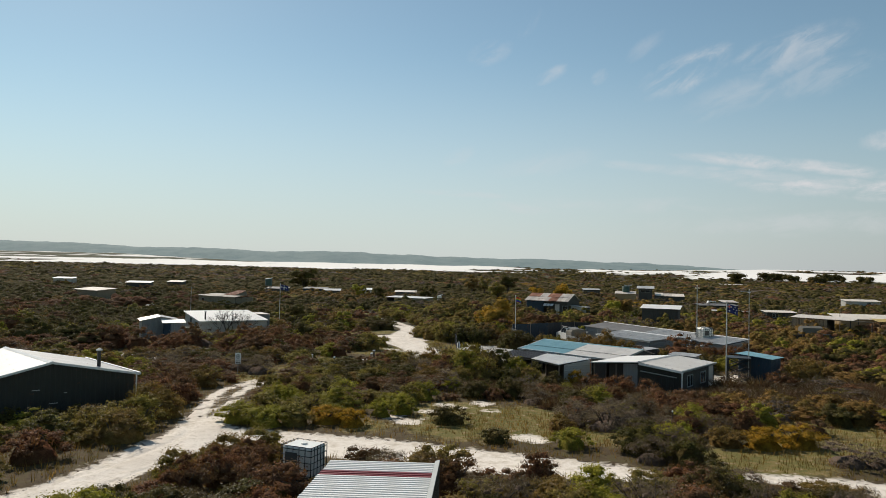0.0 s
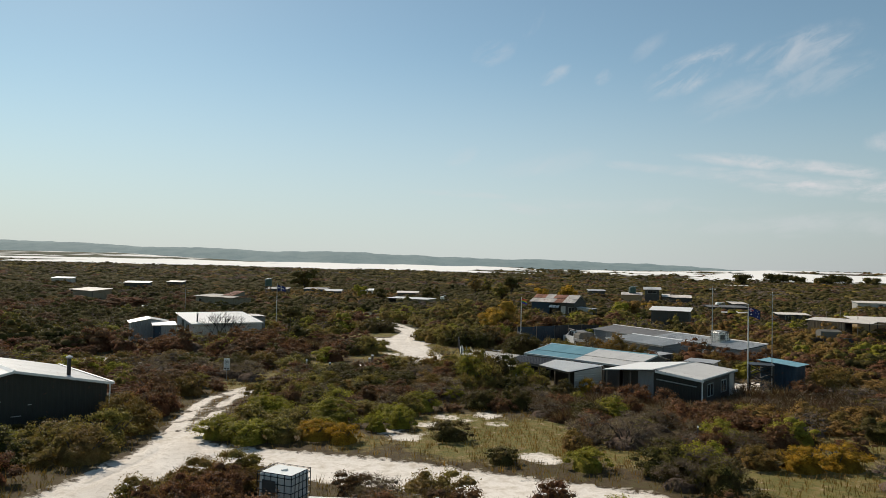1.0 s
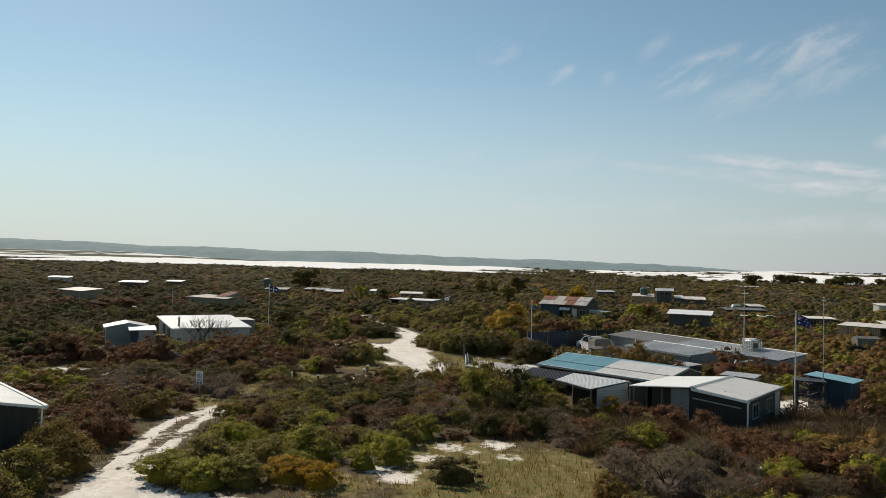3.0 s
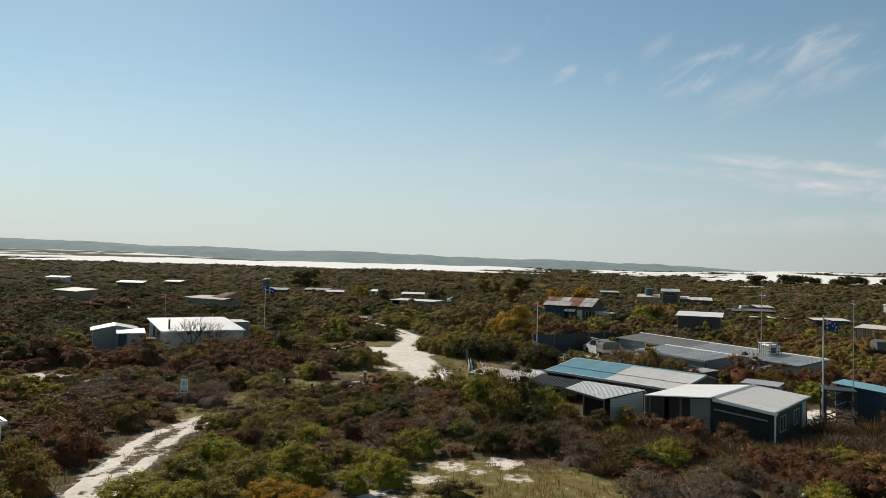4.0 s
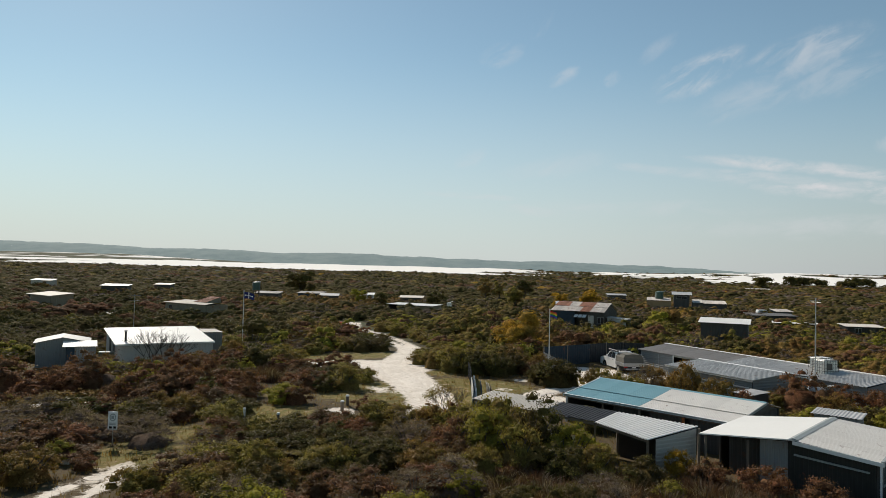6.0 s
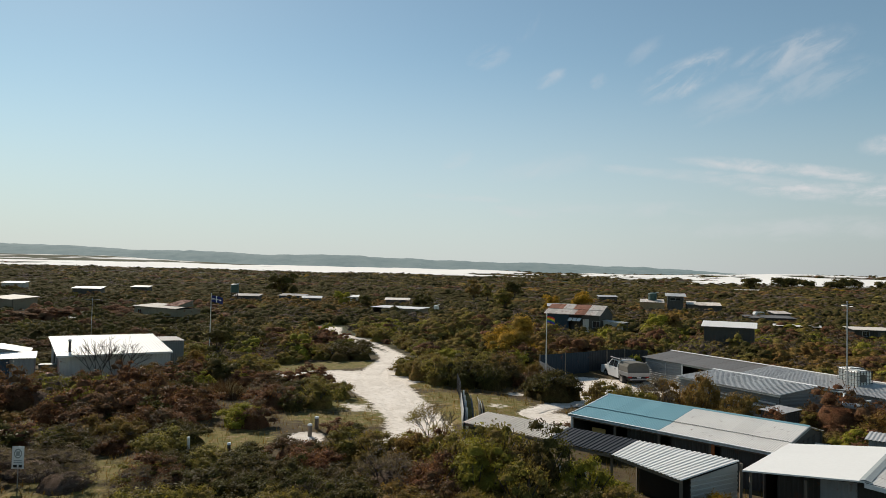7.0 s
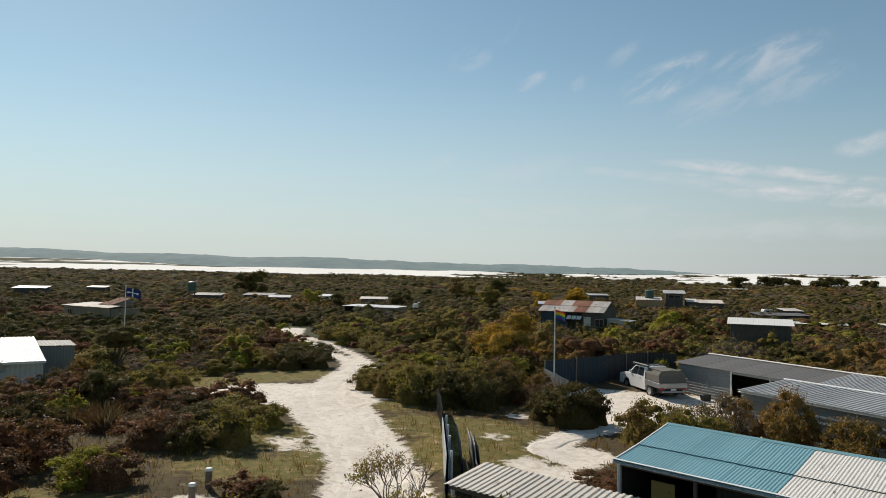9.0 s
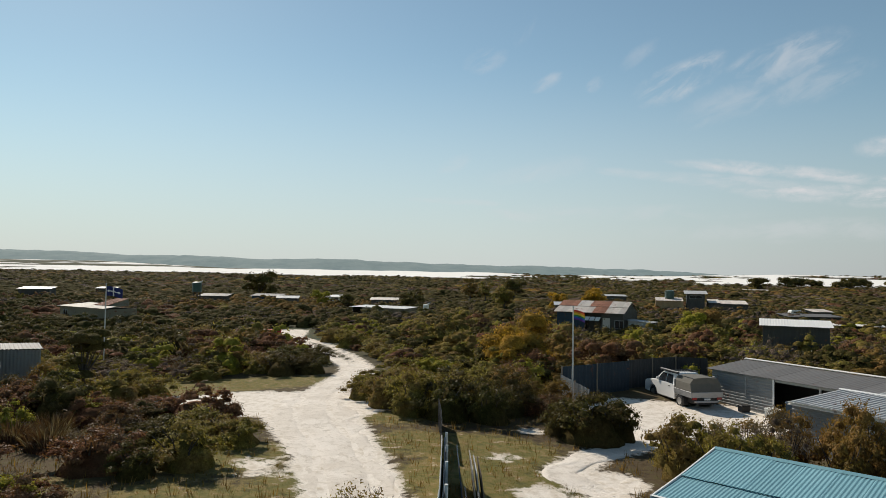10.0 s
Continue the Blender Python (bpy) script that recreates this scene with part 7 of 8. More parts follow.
def ibc(x, y, z, turn, label, stand=0.0):
    """A caged bulk container: plastic bottle, steel cage, pallet."""
    t = thing("bulk_container", x, y, z, turn, label, "water container", "bulk containers")
    a, b, h = 0.6, 0.5, 1.16
    part("bottle", Geo().box(-a + 0.03, -b + 0.03, 0.14, a - 0.03, b - 0.03, h - 0.02, 0.05), M_IBC, t)
    part("cap", Geo().lathe([(0.11, 0), (0.11, 0.05), (0.09, 0.06)], 14, (0, 0, h - 0.03)), M_IBC, t)
    part("pallet", Geo().box(-a, -b, 0.0, a, b, 0.13, 0.02), M_BLACK, t)
    for zz in (0.2, 0.42, 0.64, 0.86, 1.06, h):
        for p, q in (((-a, -b), (a, -b)), ((a, -b), (a, b)), ((a, b), (-a, b)), ((-a, b), (-a, -b))):
            part("cage_bar", Geo().rod((*p, zz), (*q, zz), 0.013, n=5), M_BLACK if stand else M_STEEL, t)
    for i in range(6):
        for s in (-b, b):
            part("cage_bar", Geo().rod((-a + 2 * a * i / 5, s, 0.12), (-a + 2 * a * i / 5, s, h), 0.013, n=5), M_BLACK if stand else M_STEEL, t)
        for s in (-a, a):
            part("cage_bar", Geo().rod((s, -b + 2 * b * i / 5, 0.12), (s, -b + 2 * b * i / 5, h), 0.013, n=5), M_BLACK if stand else M_STEEL, t)
    part("plate", Geo().box(-0.42, -b - 0.02, 0.5, 0.05, -b - 0.008, 0.95), M_WALL_GREY, t, "grey steel label plate")
    if stand:
        part("stand_deck", Geo().box(-a - 0.1, -b - 0.1, -0.1, a + 0.1, b + 0.1, -0.004), M_TIMBER, t)
        for sx in (-1, 1):
            for sy in (-1, 1):
                part("stand_leg", Geo().box(sx * a - 0.05, sy * b - 0.05, -stand - 0.2, sx * a + 0.05, sy * b + 0.05, -0.1), M_TIMBER, t)
        part("outlet_pipe", Geo().rod((0.5, -0.2, 0.12), (1.2, -0.3, 0.1), 0.05, n=8), M_TRIM, t)
    return t


ibc(-4.66, 24.0, float(land(-4.66, 24.0)) + 0.1, -22, "white caged bulk water container on sand beside the shed", stand=0.12)
for i, (x, y) in enumerate(((25.6, 67.2), (26.05, 68.6))):
    ibc(x, y, 1.75, 18, "white caged bulk container on a stand behind sheds", stand=1.8)


def round_tank(x, y, z, r, h, mat, label, ribs=6, stand=0.0):
    t = thing("water_tank", x, y, z, 0, label, "water tank")
    prof = [(r * 0.98, 0)]
    for i in range(ribs):
        prof += [(r, h * (i + 0.2) / ribs), (r, h * (i + 0.7) / ribs), (r * 0.975, h * (i + 0.85) / ribs)]
    prof += [(r, h), (r * 1.03, h), (r * 0.95, h + 0.06), (r * 0.25, h + r * 0.28), (0.02, h + r * 0.3)]
    part("tank_shell", Geo().lathe(prof, 26), mat, t, smooth=False)
    part("inlet_pipe", Geo().rod((r * 0.4, 0, h + 0.15), (r * 1.4, -0.6, h + 0.35), 0.05, n=8), M_TRIM, t)
    if stand:
        for i in range(6):
            a = i * math.pi / 3
            part("stand_leg", Geo().rod((r * 0.8 * math.cos(a), r * 0.8 * math.sin(a), -stand), (r * 0.8 * math.cos(a), r * 0.8 * math.sin(a), -0.1), 0.06, n=6), M_BARK, t)
        part("stand_deck", Geo().lathe([(r * 1.1, -0.1), (r * 1.1, -0.002)], 12), M_TIMBER, t)
    return t


round_tank(23.6, 64.6, float(land(23.6, 64.6)) - 0.1, 0.58, 1.0, M_ZINC, "round galvanised rain tank with conical lid")
round_tank(-41.5, 164.6, 3.5, 0.8, 1.55, M_TANKG, "dark green round water tank on stand", stand=3.2)
round_tank(49.5, 186, 3.2, 0.95, 1.5, M_TANKG, "dark green round tank beside the lookout hut", stand=2.4)


def parking_sign():
    z = float(land(-14.6, 49.8))
    s = thing("sign", -14.6, 49.8, z, 4, "small white sign with ring symbol on steel post", "sign")
    s.scale = (0.76, 0.76, 0.95)
    part("post", Geo().rod((0, 0, -0.2), (0, 0, 1.55), 0.03, n=8), M_STEEL, s)
    b = part("board", Geo().box(-0.27, -0.045, 0.72, 0.27, -0.032, 1.55, 0.004), M_TRIM, s)
    ring = Geo()
    for i in range(20):
        a0, a1 = 2 * math.pi * i / 20, 2 * math.pi * (i + 1) / 20
        ring.add([(r * math.cos(a), -0.05, 1.28 + r * math.sin(a)) for a, r in ((a0, 0.13), (a1, 0.13), (a1, 0.18), (a0, 0.18))], [(0, 1, 2, 3)])
    part("ring_symbol", ring, M_GREY_TRIM, b)
    part("letter_bar", Geo().box(-0.08, -0.052, 1.2, 0.08, -0.047, 1.36), M_GREY_TRIM, b)
    for zz in (1.0, 0.93):
        part("text_bar", Geo().box(-0.18, -0.052, zz, 0.18, -0.047, zz + 0.035), M_GREY_TRIM, b)
    part("symbol_bar", Geo().box(-0.2, -0.052, 0.77, -0.03, -0.047, 0.87), M_BLACK, b)
    part("symbol_bar", Geo().box(0.05, -0.052, 0.77, 0.2, -0.047, 0.87), M_BLACK, b)


parking_sign()


def bollard(x, y, h, r, mat, label):
    b = thing("bollard", x, y, float(land(x, y)), 0, label, "post", "track posts")
    part("shaft", Geo().lathe([(r, -0.2), (r, h - 0.06)], 12), mat, b)
    part("top", Geo().lathe([(r * 1.12, h - 0.06), (r * 1.12, h - 0.01), (r * 0.9, h + 0.02)], 12), M_TRIM, b)


bollard(-5.85, 58.0, 0.50, 0.10, M_TIMBER, "short grey timber post with white cap")
bollard(-5.75, 59.2, 0.58, 0.10, M_TIMBER, "short grey timber post with white cap")
bollard(-9.95, 53.5, 0.85, 0.06, M_TRIM, "slim white marker post in grass")
bollard(-8.2, 53.2, 0.75, 0.07, M_BARK, "slim dark marker post in grass")
bollard(11.2, 33.4, 1.0, 0.035, M_BARK, "thin weathered fence stake in heath")
for i, (x, y) in enumerate(((-15.3, 47.2), (-14.8, 47.5), (-15.0, 46.9))):
    r = thing("stone", x, y, float(land(x, y)), 40 * i, "pale limestone lump beside the sand track", "stone", "pale stones")
    part("lump", Geo().lathe([(0.12, -0.05), (0.19, 0.04), (0.15, 0.14), (0.05, 0.19)], 8), M_CONC, r)


def red_barrow():
    z = float(land(-14.5, 110))
    t = thing("red_trailer", -14.9, 110.3, z, 10, "small red steel trailer parked beside the track", "trailer")
    part("tub", loft([[(-0.7, s * 0.5, 0.35), (0.7, s * 0.5, 0.35), (0.8, s * 0.55, 1.0), (-0.8, s * 0.55, 1.0)] for s in (1, -1)]), M_CLOTH_R, t)
    for s in (1, -1):
        part("wheel", Geo().lathe([(0.1, -0.06), (0.28, -0.07), (0.28, 0.07), (0.1, 0.06)], 16), M_TYRE, t, m=pose(0, s * 0.6, 0.28, 90, 0, 0))
    part("drawbar", Geo().rod((0.7, 0, 0.4), (1.6, 0, 0.3), 0.04, n=6), M_CLOTH_R, t)


red_barrow()


def covered_boat():
    z = float(land(43.5, 80))
    t = thing("boat_trailer", 43.5, 80.5, z, -8, "covered load on a dark boat trailer in scrub", "trailer")
    part("hull", loft([[(-2.2, s * 0.9, 0.6), (1.4, s * 0.9, 0.6), (2.4, s * 0.25, 0.9), (2.3, s * 0.3, 1.15), (-2.2, s * 0.95, 1.15)] for s in (1, -1)]), M_BLACK, t)
    part("cover", loft([[(x, y, z0) for y, z0 in ((-0.85, 1.12), (-0.7, 1.9), (0, 2.1), (0.7, 1.9), (0.85, 1.12))] for x in (-1.6, 0.6)]), M_CANVAS, t)
    for s in (1, -1):
        part("wheel", Geo().lathe([(0.1, -0.08), (0.32, -0.09), (0.32, 0.09), (0.1, 0.08)], 16), M_TYRE, t, m=pose(-0.4, s * 0.95, 0.32, 90, 0, 0))
    part("drawbar", Geo().rod((1.8, 0, 0.5), (3.4, 0, 0.45), 0.05, n=6), M_STEEL, t)


covered_boat()


M_PINK = plain("faded_red_plastic", (0.55, 0.16, 0.12), 0.5, 0, 2)


def hull(name, x, y, z, turn, L, w, h, mat, label, category):
    """An upturned small boat."""
    t = thing(name, x, y, z, turn, label, category)
    rings = []
    for i in range(13):
        u = i / 12 * 2 - 1
        s = max(0.04, (1 - abs(u) ** 2.6))
        rings.append([(u * L / 2, w / 2 * s * math.cos(a), 0.02 + h * s ** 0.6 * math.sin(a)) for a in [math.pi * j / 10 for j in range(11)]])
    part("hull", loft(rings), mat, t)
    part("keel", Geo().box(-L * 0.38, -0.02, h * 0.95, L * 0.38, 0.02, h + 0.05), mat, t)
    return t


hull("dinghy", 16.9, 55.3, float(land(16.9, 55.3)) + 0.7, -38, 2.6, 1.2, 0.5, M_IBC, "upturned cream dinghy on trestles between sheds", "boat")
for dx in (-0.7, 0.7):
    x, y = 16.9 + dx * 0.79, 55.3 - dx * 0.62
    tr = thing("trestle", x, y, float(land(x, y)), -38, "grey timber trestle under the dinghy", "trestle")
    part("top_rail", Geo().box(-0.05, -0.6, 0.6, 0.05, 0.6, 0.7), M_TIMBER, tr)
    for sy in (-0.5, 0.5):
        for sx in (-0.2, 0.2):
            part("leg", Geo().rod((sx, sy, -0.05), (0, sy, 0.6), 0.03, n=6), M_TIMBER, tr)
hull("kayak", -25.6, 70.3, float(land(-25.6, 70.3)) + 0.25, 15, 2.2, 0.7, 0.35, M_PINK, "faded red upturned kayak beside the hut", "kayak")


def tub(name, x, y, turn, a, b, h, mat, label, category, lid=None):
    t = thing(name, x, y, float(land(x, y)), turn, label, category)
    part("body", loft([[(sx * a * k, sy * b * k, z) for sx, sy in ((-1, -1), (1, -1), (1, 1), (-1, 1))] for k, z in ((0.88, -0.05), (1.0, h))]), mat, t)
    part("lid", Geo().box(-a * 1.05, -b * 1.05, h, a * 1.05, b * 1.05, h + 0.06, 0.02), lid or mat, t)
    return t


tub("storage_bin", -25.9, 71.5, 20, 0.55, 0.35, 0.95, M_TANKG, "dark green lidded storage bin beside the hut", "bin")
tub("plastic_tub", 18.35, 77.2, -60, 0.35, 0.25, 0.4, M_IBC, "white plastic tub at the shed opening", "tub")
tub("drum", 18.9, 76.4, -30, 0.3, 0.3, 0.85, M_WALL_BLUE, "dark blue bin inside the shed opening", "bin")
tub("crate", 17.6, 78.9, 10, 0.25, 0.2, 0.25, M_BLACK, "black crate of oddments by the shed wall", "crate")
tub("tyre_heap", -18.7, 75.2, 0, 0.5, 0.4, 0.55, M_TYRE, "dark covered heap against the hut lean-to", "heap")


def pump_house():
    s = thing("pump_house", 17.6, 53.2, -0.35, -40, "small zinc lean-to with ribbed walls behind the cottage", "shed")
    roof_sheets(s, (-0.15, -0.15, 2.25), (2.0, -0.15, 2.25), (2.0, 1.2, 2.35), (-0.15, 1.2, 2.35), M_ZINC, 0.75, 0.16, 0.02)
    for a, b in (((0, 0), (1.85, 0)), ((1.85, 0), (1.85, 1.1)), ((1.85, 1.1), (0, 1.1)), ((0, 1.1), (0, 0))):
        wall(s, a, b, 0, 2.2, 2.2, M_WALL_ZINC, "v")


pump_house()


def drain_pipe():
    p = thing("drain_pipe", 21.9, 62.9, 0, 0, "white plastic pipe running down to a tank", "pipe")
    part("run", Geo().rod((0, 0, float(land(21.9, 62.9)) + 0.1), (1.5, 1.9, 1.9), 0.055, n=8), M_TRIM, p)
    part("top_run", Geo().rod((1.5, 1.9, 1.9), (0.2, 2.9, 2.0), 0.055, n=8), M_TRIM, p)


drain_pipe()

# ---- huts further off ----


def olive_hut():
    s = thing("hut", -44.6, 126.3, 0.75, -38, "olive-brown hut with rusty raised roof in heath", "hut")
    L, W = 11.2, 3.6
    roof_sheets(s, (-0.3, -0.3, 1.8), (6.2, -0.3, 1.8), (6.2, W, 2.1), (-0.3, W, 2.1), M_TAN_ROOF, 1.1, 0.25, 0.02)
    roof_sheets(s, (6.25, -0.4, 1.84), (L + 0.3, -0.4, 1.84), (L + 0.3, 1.0, 2.05), (6.25, 1.0, 2.05), M_TAN_ROOF, 0.9, 0.22, 0.02)
    roof_sheets(s, (6.3, 0.95, 2.09), (L - 1.6, 0.95, 2.09), (L - 1.9, W, 2.85), (6.7, W, 2.85), M_RUST_ROOF, 0.9, 0.22, 0.03)
    part("gable", Geo().prism([(6.4, 1.0, 2.0), (6.7, W, 2.78), (6.4, W, 2.0)], (0.05, 0, 0)), M_BROWN_WALL, s)
    part("gable", Geo().prism([(L - 1.7, 1.0, 2.0), (L - 1.95, W, 2.78), (L - 1.7, W, 2.0)], (-0.05, 0, 0)), M_BROWN_WALL, s)
    for a, b in (((0, 0), (L, 0)), ((L, 0.06), (L, W)), ((L, W), (0, W)), ((0, W), (0, 0.06))):
        wall(s, a, b, 0, 1.75, 1.75, M_BROWN_WALL, "v", pitch=0.3)
    window(s, (1.0, 0), (2.0, 0), 0.6, 1.4)
    door(s, (3.4, 0), (4.2, 0), 0.02, 1.65, M_BROWN_WALL)


olive_hut()
far_hut(-73.8, 138.3, 0.9, -38, 9.5, 3.6, 2.5, 2.9, M_BROWN_WALL, M_TAN_ROOF, "brown hut with tan skillion roof in heath", opening=1.2, hedge=False)
far_hut(-12.0, 148.7, 0.3, -31, 9.6, 3.4, 1.9, 2.1, M_BROWN_WALL, M_WHITE_ROOF, "long low olive hut with white flat roof", opening=2.0, hedge=False)
round_tank(-0.6, 147.4, 1.7, 0.45, 0.8, M_IBC, "small pale water tank behind the low hut", stand=1.2)
far_hut(54.0, 93.5, 0.15, -12, 8.5, 4.5, 2.45, 2.9, M_TAN_WALL, M_CREAM_ROOF, "tan walled shack with wide flat roof", hedge=False)
far_hut(57.5, 90.6, 0.15, -12, 5.5, 2.6, 2.3, 2.55, M_TAN_WALL, M_YELLOW_ROOF, "open shelter with yellow sheet roof", "shelter", 5.4, hedge=False)
far_hut(56.2, 150.0, 0.9, 0, 8.2, 3.4, 1.5, 1.8, M_WALL_DARK, M_GREY_ROOF, "blue-grey shack with flat roof in scrub")
far_hut(51.0, 130.0, 0.75, -24, 6.0, 2.0, 1.35, 1.5, M_BROWN_WALL, M_PALE_ROOF, "dark open shelter with flat pale roof", "shelter", 5.9)
far_hut(54.1, 115.0, 0.6, -10, 4.5, 3.0, 1.8, 2.0, M_WALL_DARK, M_CREAM_ROOF, "low grey shed with tan roof")
far_hut(99.5, 170.0, 0.9, -6, 12.0, 4.0, 2.3, 2.7, M_WALL_CREAM, M_CREAM_ROOF, "pale cottage with flat cream roof in heath")
far_hut(-128, 226.5, 1.8, 0, 9.5, 5, 2.4, 3.0, M_WALL_CREAM, M_WHITE_ROOF, "far white-roofed hut among dense heath")
far_hut(-83.0, 181, 1.6, 6, 9.0, 5, 2.7, 3.4, M_WALL_GREY, M_WHITE_ROOF, "far hut with patched white roof in heath")
far_hut(-91.8, 230, 1.8, -4, 7.6, 5, 2.3, 2.8, M_WALL_GREY, M_CREAM_ROOF, "far hut with cream roof in heath")
far_hut(-37.5, 186, 1.6, -8, 9, 5, 2.1, 2.6, M_WALL_BLUE, M_GREY_ROOF, "far grey-roofed shack among bushes")
far_hut(-30.5, 178, 1.5, 6, 6, 4, 2.0, 2.5, M_WALL_GREY, M_ZINC, "far low grey shack among bushes")
far_hut(-45, 176, 1.5, -4, 8, 5, 2.0, 2.5, M_WALL_GREY, M_GREY_ROOF, "far low dark-roofed shack near tank")
far_hut(-23, 190, 1.6, 4, 5, 4, 2.0, 2.5, M_WALL_CREAM, M_WHITE_ROOF, "far small white-roofed hut among trees")
far_hut(-12.5, 184, 1.3, 0, 8, 4, 1.9, 2.2, M_WALL_GREY, M_CREAM_ROOF, "far low hut with cream roof")
far_hut(20, 152, 1.0, -8, 7, 4, 2.4, 2.8, M_WALL_GREY, M_ZINC, "far grey hut behind the rusty shack")
far_hut(47.2, 230, 1.5, 0, 8, 5, 2.2, 2.6, M_WALL_GREY, M_ZINC, "far low hut with pale roof")
far_hut(64.5, 158, 0.9, 0, 4.6, 3, 2.0, 2.4, M_WALL_GREY, M_RUST_PALE, "far weathered shack with flat roof")
far_hut(172, 428, 0.5, -8, 30, 6, 2.3, 2.9, M_WALL_CREAM, M_CREAM_ROOF, "far pale hut near tall trees")


def lookout_hut():
    s = thing("lookout_hut", 46.0, 184, 1.2, -16, "shack with rusty roofs and raised lookout room", "hut")
    for x0, x1, f, m, w in ((0, 5.4, 1.6, M_RUST_PALE, M_TAN_WALL), (10.2, 12.4, 1.4, M_CREAM_ROOF, M_WALL_GREY), (12.4, 17.6, 1.25, M_RUST_PALE, M_WALL_GREY)):
        roof_sheets(s, (x0, -0.3, f), (x1, -0.3, f), (x1, 4, f + 0.6), (x0, 4, f + 0.6), m, 1.1, 0.25, 0.03)
        wall(s, (x0, 0), (x1, 0), 0, f - 0.05, f - 0.05, w, "v", pitch=0.3)
        wall(s, (x1, 4), (x0, 4), 0, f + 0.5, f + 0.5, w, "v", pitch=0.3)
    wall(s, (17.6, 0), (17.6, 4), 0, 1.2, 1.75, M_WALL_GREY, "v", pitch=0.3)
    wall(s, (0, 4), (0, 0), 0, 2.1, 1.55, M_TAN_WALL, "v", pitch=0.3)
    for a, b in (((6.1, 0.5), (9.5, 0.5)), ((9.5, 0.5), (9.5, 3.5)), ((9.5, 3.5), (6.1, 3.5)), ((6.1, 3.5), (6.1, 0.5))):
        wall(s, a, b, 0, 3.0, 3.0, M_WALL_GREY, "v", pitch=0.3)
        window(s, tuple(np.add(np.multiply(a, 0.85), np.multiply(b, 0.15))), tuple(np.add(np.multiply(a, 0.15), np.multiply(b, 0.85))), 2.1, 2.75)
    roof_sheets(s, (5.6, -0.1, 3.1), (10.1, -0.1, 3.1), (10.1, 4.0, 3.7), (5.6, 4.0, 3.7), M_ZINC, 1.1, 0.25, 0.03)


lookout_hut()


def caravan():
    s = thing("caravan", 62.0, 161, 0.9, 3, "small white caravan parked among scrub", "caravan")
    s.matrix_world = pose(62.8, 161, float(land(62.8, 161)) + 0.9, 0, 0, 3) @ Matrix.Diagonal((0.5, 0.5, 0.5, 1))
    part("body", loft([[(x, y, z) for x, z in ((-1.9, 0.5), (2.0, 0.5), (2.1, 1.2), (1.7, 2.3), (-1.6, 2.35), (-2.0, 1.5))] for y in (-1.0, 1.0)]), M_TRIM, s)
    window(s, (-1.0, -1.0), (0.2, -1.0), 1.3, 1.85)
    for y in (-0.9, 0.9):
        part("wheel", Geo().lathe([(0.1, -0.08), (0.32, -0.09), (0.32, 0.09), (0.1, 0.08)], 16), M_TYRE, s, m=pose(0, y, 0.32, 90, 0, 0))


caravan()

HEDGES.append((46.0, 184, -16, 17, 4, 1.3))
HEDGES.append((-43.5, 163.5, 0, 4, 2, 2.6))
HEDGES.append((14.6, 119.4, -30, 11, 6, 1.2))
# taller scrub close round the outlying huts
hedge = {k: [] for k in ("green", "dark", "rust", "brown", "grey")}
for hx, hy, turn, L, W, f in HEDGES:
    c, s = math.cos(radians(turn)), math.sin(radians(turn))
    far_off = hy > 118
    n = int(L / 0.9) + 3
    for i in range(n * (4 if far_off else 1)):
        u, w = RNG.uniform(-2.0, L + 2.0), -RNG.uniform(0.9, 3.2)
        r = RNG.uniform(0.9, 1.5) * (1.15 if far_off else 1.0)
        h = min(f * RNG.uniform(0.6, 0.98), 2.2) * (1.0 if far_off else 0.85)
        px, py = hx + c * u - s * w, hy + s * u + c * w
        k = list(hedge)[int(RNG.integers(0, 5))]
        m = np.array(pose(px, py, float(land(px, py)) - 0.05, 0, 0, RNG.uniform(0, 360)) @ Matrix.Diagonal((r, r, h, 1)))
        v, q, n_in = (FAR if hy > 150 else LOW)[k][i % 3]
        hedge[k].append((v @ m[:3, :3].T + m[:3, 3], q, np.arange(len(q)) < n_in))
for k, rows in hedge.items():
    v, q = join([row[:2] for row in rows])
    tagged(new("scrub", fast_mesh("scrub", v, q, SPECIES[k], np.concatenate([row[2] for row in rows]))), "taller scrub round huts, " + WORDS[k], "scrub", kind="stuff")

# ---- trees ----


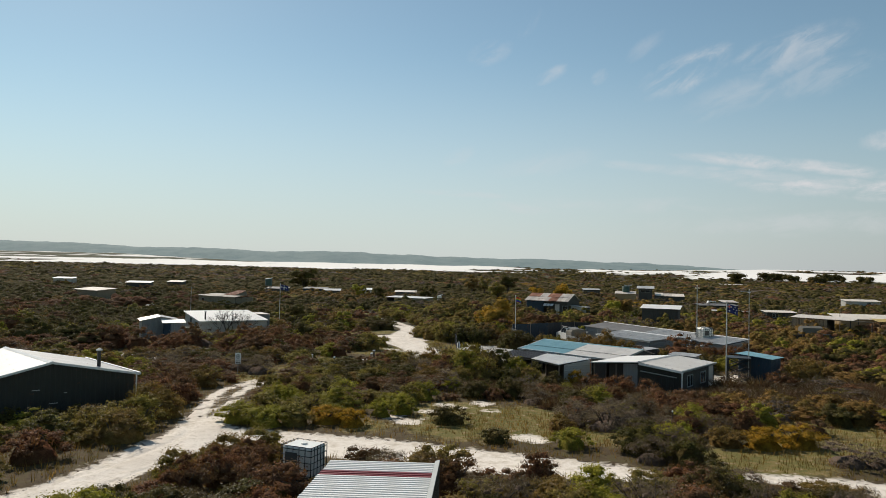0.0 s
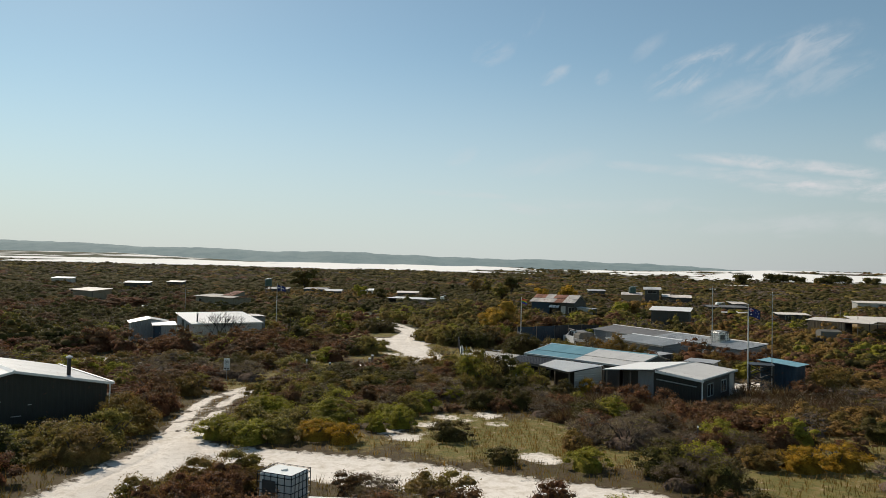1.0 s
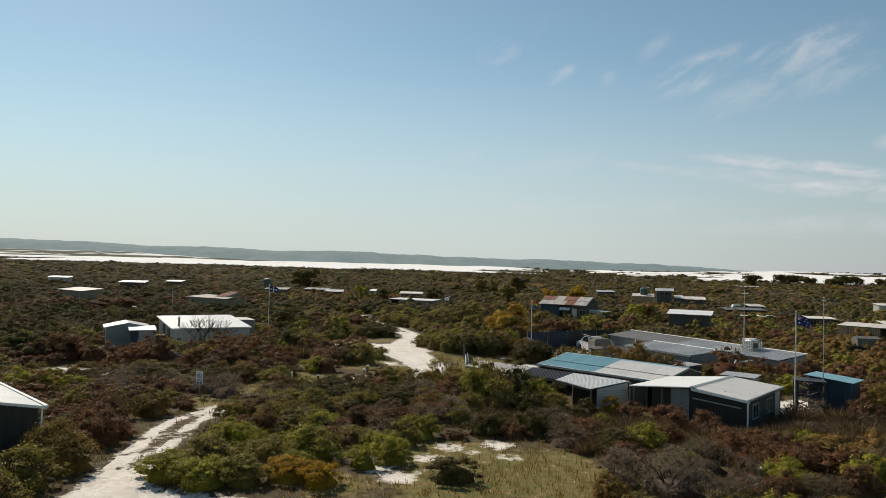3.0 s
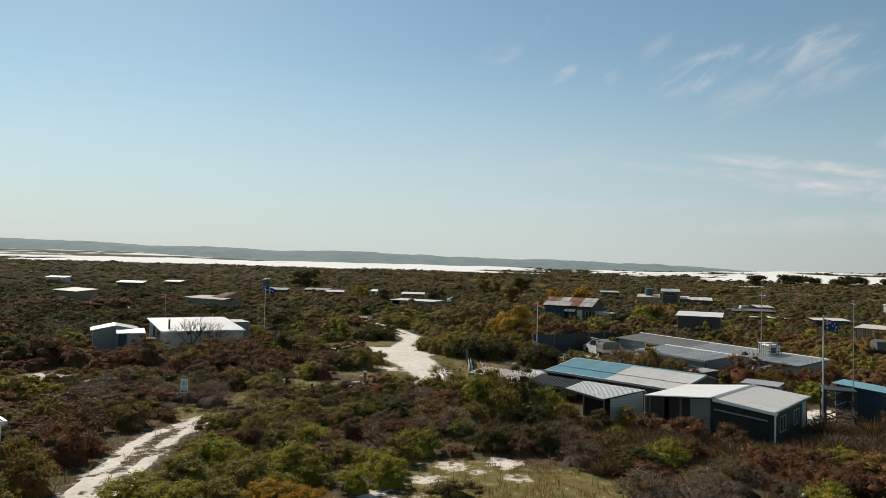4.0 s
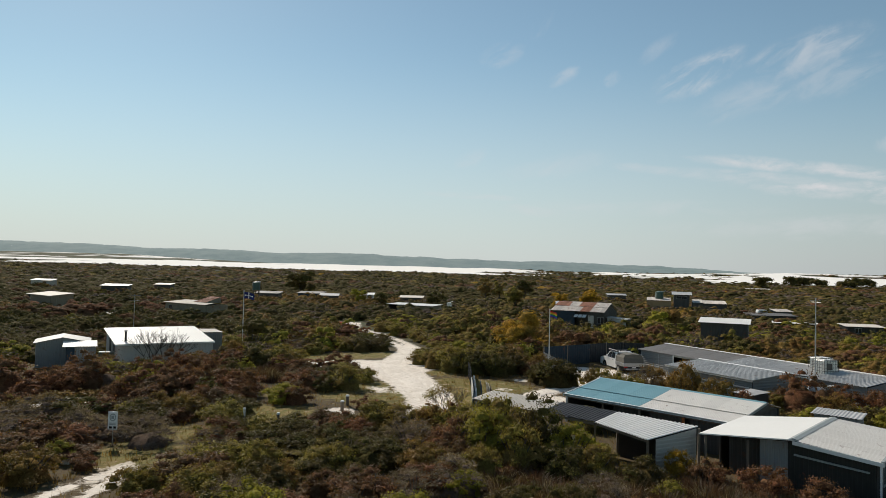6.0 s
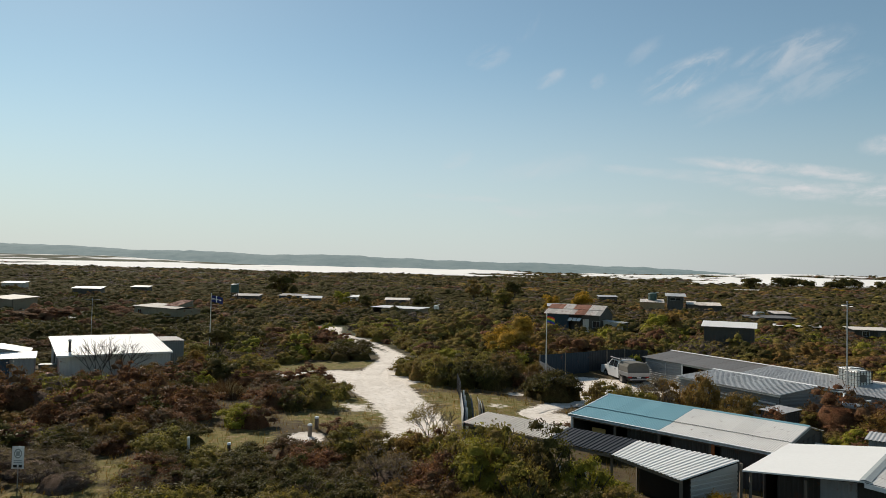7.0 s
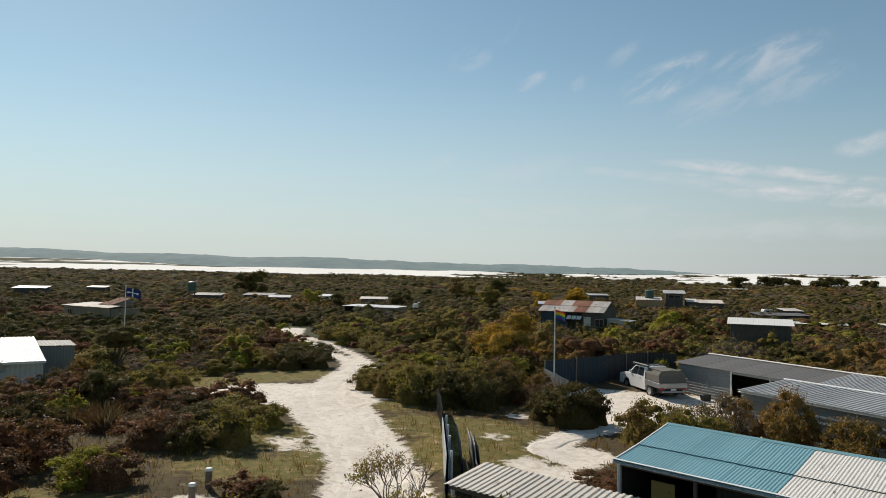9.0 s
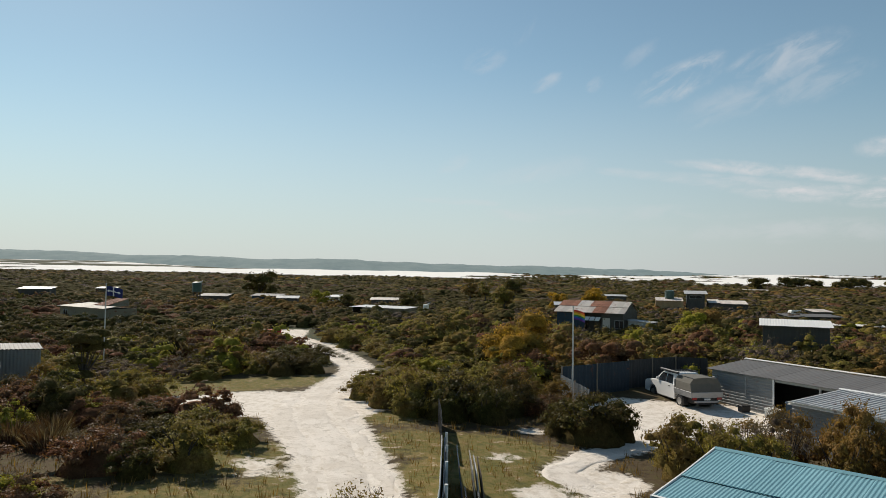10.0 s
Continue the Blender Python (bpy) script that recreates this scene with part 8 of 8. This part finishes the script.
def tree(x, y, h, r, mat, label, seed, n=1500, leaf=0.2, trunk=0.35, squash=0.75, name="tree"):
    """Tapered trunk, forking limbs, and a crown of leaf clumps with gaps."""
    rng = np.random.default_rng(seed)
    rnd = random.Random(seed)
    z = float(land(x, y))
    t = thing(name, x, y, z, rnd.uniform(0, 360), label, name)
    part("trunk", Geo().rod((0, 0, -0.3), (0.05 * h, 0, h * trunk), 0.035 * h, 0.022 * h, 9), M_BARK, t)
    k = 13
    cs = []
    for i in range(k):
        a, d = 2 * math.pi * i / k * 2.4, r * rnd.uniform(0.15, 0.72)
        c = Vector((d * math.cos(a), d * math.sin(a), h * rnd.uniform(max(0.3, trunk * 0.9), 0.86) - 0.1 * d))
        cs.append((c, r * rnd.uniform(0.26, 0.44)))
        part("limb", Geo().rod((0.05 * h, 0, h * trunk * 0.97), c, 0.014 * h, 0.004 * h, 5, False), M_BARK, t)
    out, mass = [], []
    for c, q in cs:
        m = n // k
        d = unit(rng.normal(size=(m, 3)) + (0, 0, 0.3))
        pos = np.array(c) + d * np.array((q, q, q * squash)) * rng.uniform(0.5, 1.15, (m, 1)) ** 0.6
        out.append(leaves(pos, d, leaf * 0.8, rng))
        mass.append(blob(np.array(c), np.array((q, q, q * squash)) * 0.74, 7, 5, rng))
    v, f = join(mass + out)
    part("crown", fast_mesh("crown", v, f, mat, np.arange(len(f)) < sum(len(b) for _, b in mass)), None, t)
    return t


tree(6.9, 88.6, 4.2, 3.1, F_GOLD, "rounded golden-brown coastal tree beside the yard", 1, 11000, 0.12, 0.2)
tree(6.0, 86.2, 2.4, 1.5, F_GOLD, "small golden-brown bush under the larger tree", 2, 1500, 0.12, 0.2)
tree(11.5, 87.5, 2.6, 2.0, F_RUST, "rust-brown bush behind the yard fence", 3, 2400, 0.12, 0.2)
tree(14.2, 88.5, 2.4, 2.0, F_RUST, "rust-brown bush behind the yard fence", 4, 2400, 0.12, 0.2)
tree(-43.0, 215, 8.0, 5.4, F_DARK, "tall dark spreading tree above the heath", 5, 2600, 0.4, 0.3)
tree(21.6, 231, 6.6, 4.2, F_DARK, "dark round tree on the skyline", 6, 1800, 0.45, 0.2)
tree(9.6, 222, 7.0, 3.6, F_BROWN, "sparse grey-green tree on the skyline", 7, 900, 0.4, 0.35)
tree(13.4, 220, 6.0, 3.0, F_GREEN, "sparse grey-green tree on the skyline", 8, 800, 0.4, 0.35)
tree(14.5, 178, 5.4, 3.2, F_GREEN, "bushy green tree beyond the rusty shack", 9, 1800, 0.3, 0.25)
tree(27.5, 160, 5.4, 3.0, F_YELLOW, "bushy yellow-green tree beyond the rusty shack", 10, 1800, 0.28, 0.2)
tree(22.5, 163, 4.6, 2.4, F_YELLOW, "bushy golden tree beyond the rusty shack", 11, 1500, 0.28, 0.2)
tree(-3.6, 168, 4.6, 2.6, F_DARK, "upright green tree behind the low hut", 12, 1500, 0.3, 0.25)
tree(-20.5, 172, 4.0, 2.2, F_BRIGHT, "bright green tree among far huts", 13, 1200, 0.3, 0.3)
tree(-16.0, 170, 3.6, 2.2, F_DARK, "dark round bush among far huts", 14, 1200, 0.3, 0.2)
tree(204, 480, 8.0, 7.5, F_DARK, "broad dark tree on the skyline", 15, 1500, 0.9, 0.1)
for i in range(7):
    tree(250 + 13 * i, 535 + 7 * (i % 3), 7.2 - 0.8 * (i % 4), 9, F_DARK, "broad dark tree in a skyline row", 20 + i, 1000, 0.9, 0.08)
tree(29.0, 117, 3.4, 2.6, F_BRIGHT, "bright green bush beside the rusty shack", 31, 2000, 0.16, 0.15)
tree(31.5, 119, 3.6, 2.6, F_BROWN, "brown bush beside the rusty shack", 32, 2000, 0.16, 0.15)
tree(-16.4, 77.4, 3.7, 1.6, F_DARK, "dark upright tree against the hut wall", 33, 1500, 0.1, 0.25)


def bare_shrub(x, y, h, seed, label, leafy=None):
    """Forking bare twigs, with a few leaves left on some."""
    rnd = random.Random(seed)
    t = thing("bare_shrub", x, y, float(land(x, y)), 0, label, "shrub")
    g, tips = Geo(), []

    def grow(p, d, L, r, depth):
        q = p + d * L
        g.rod(p, q, r, r * 0.65, 4, False)
        if depth == 0:
            tips.append(q)
            return
        for _ in range(3 if depth > 1 else 2):
            e = (d + Vector((rnd.uniform(-0.7, 0.7), rnd.uniform(-0.7, 0.7), rnd.uniform(-0.15, 0.5)))).normalized()
            grow(q, e, L * rnd.uniform(0.6, 0.85), r * 0.62, depth - 1)
    for i in range(4):
        a = rnd.uniform(0, 6.28)
        grow(Vector((0.1 * math.cos(a), 0.1 * math.sin(a), -0.1)), Vector((0.55 * math.cos(a), 0.55 * math.sin(a), 0.8)).normalized(), h * 0.30, 0.013 * h, 4)
    part("branch_frame", g, M_TWIG, t)
    if leafy:
        rng = np.random.default_rng(seed)
        pts = np.array([tuple(p) for p in tips])
        pts = np.repeat(pts[: len(pts) // 2], 12, 0) + rng.normal(size=(len(pts) // 2 * 12, 3)) * 0.1
        v, f = leaves(pts, rng.normal(size=pts.shape), 0.065, rng)
        part("foliage", fast_mesh("foliage", v, f, leafy), None, t)


bare_shrub(-21.9, 69.9, 3.6, 3, "bare dark twiggy shrub before the white hut")
bare_shrub(-20.6, 70.2, 3.2, 4, "bare dark twiggy shrub before the white hut")
bare_shrub(0.1, 57.2, 2.2, 5, "half-bare grey shrub at the track's edge", F_GREEN)
bare_shrub(0.9, 55.6, 2.0, 6, "half-bare grey shrub at the track's edge", F_GREEN)
bare_shrub(12.8, 67.6, 2.2, 7, "half-bare twiggy shrub beside the yard", F_BROWN)
bare_shrub(8.8, 32.4, 1.3, 8, "fallen bare grey branch in scrub")
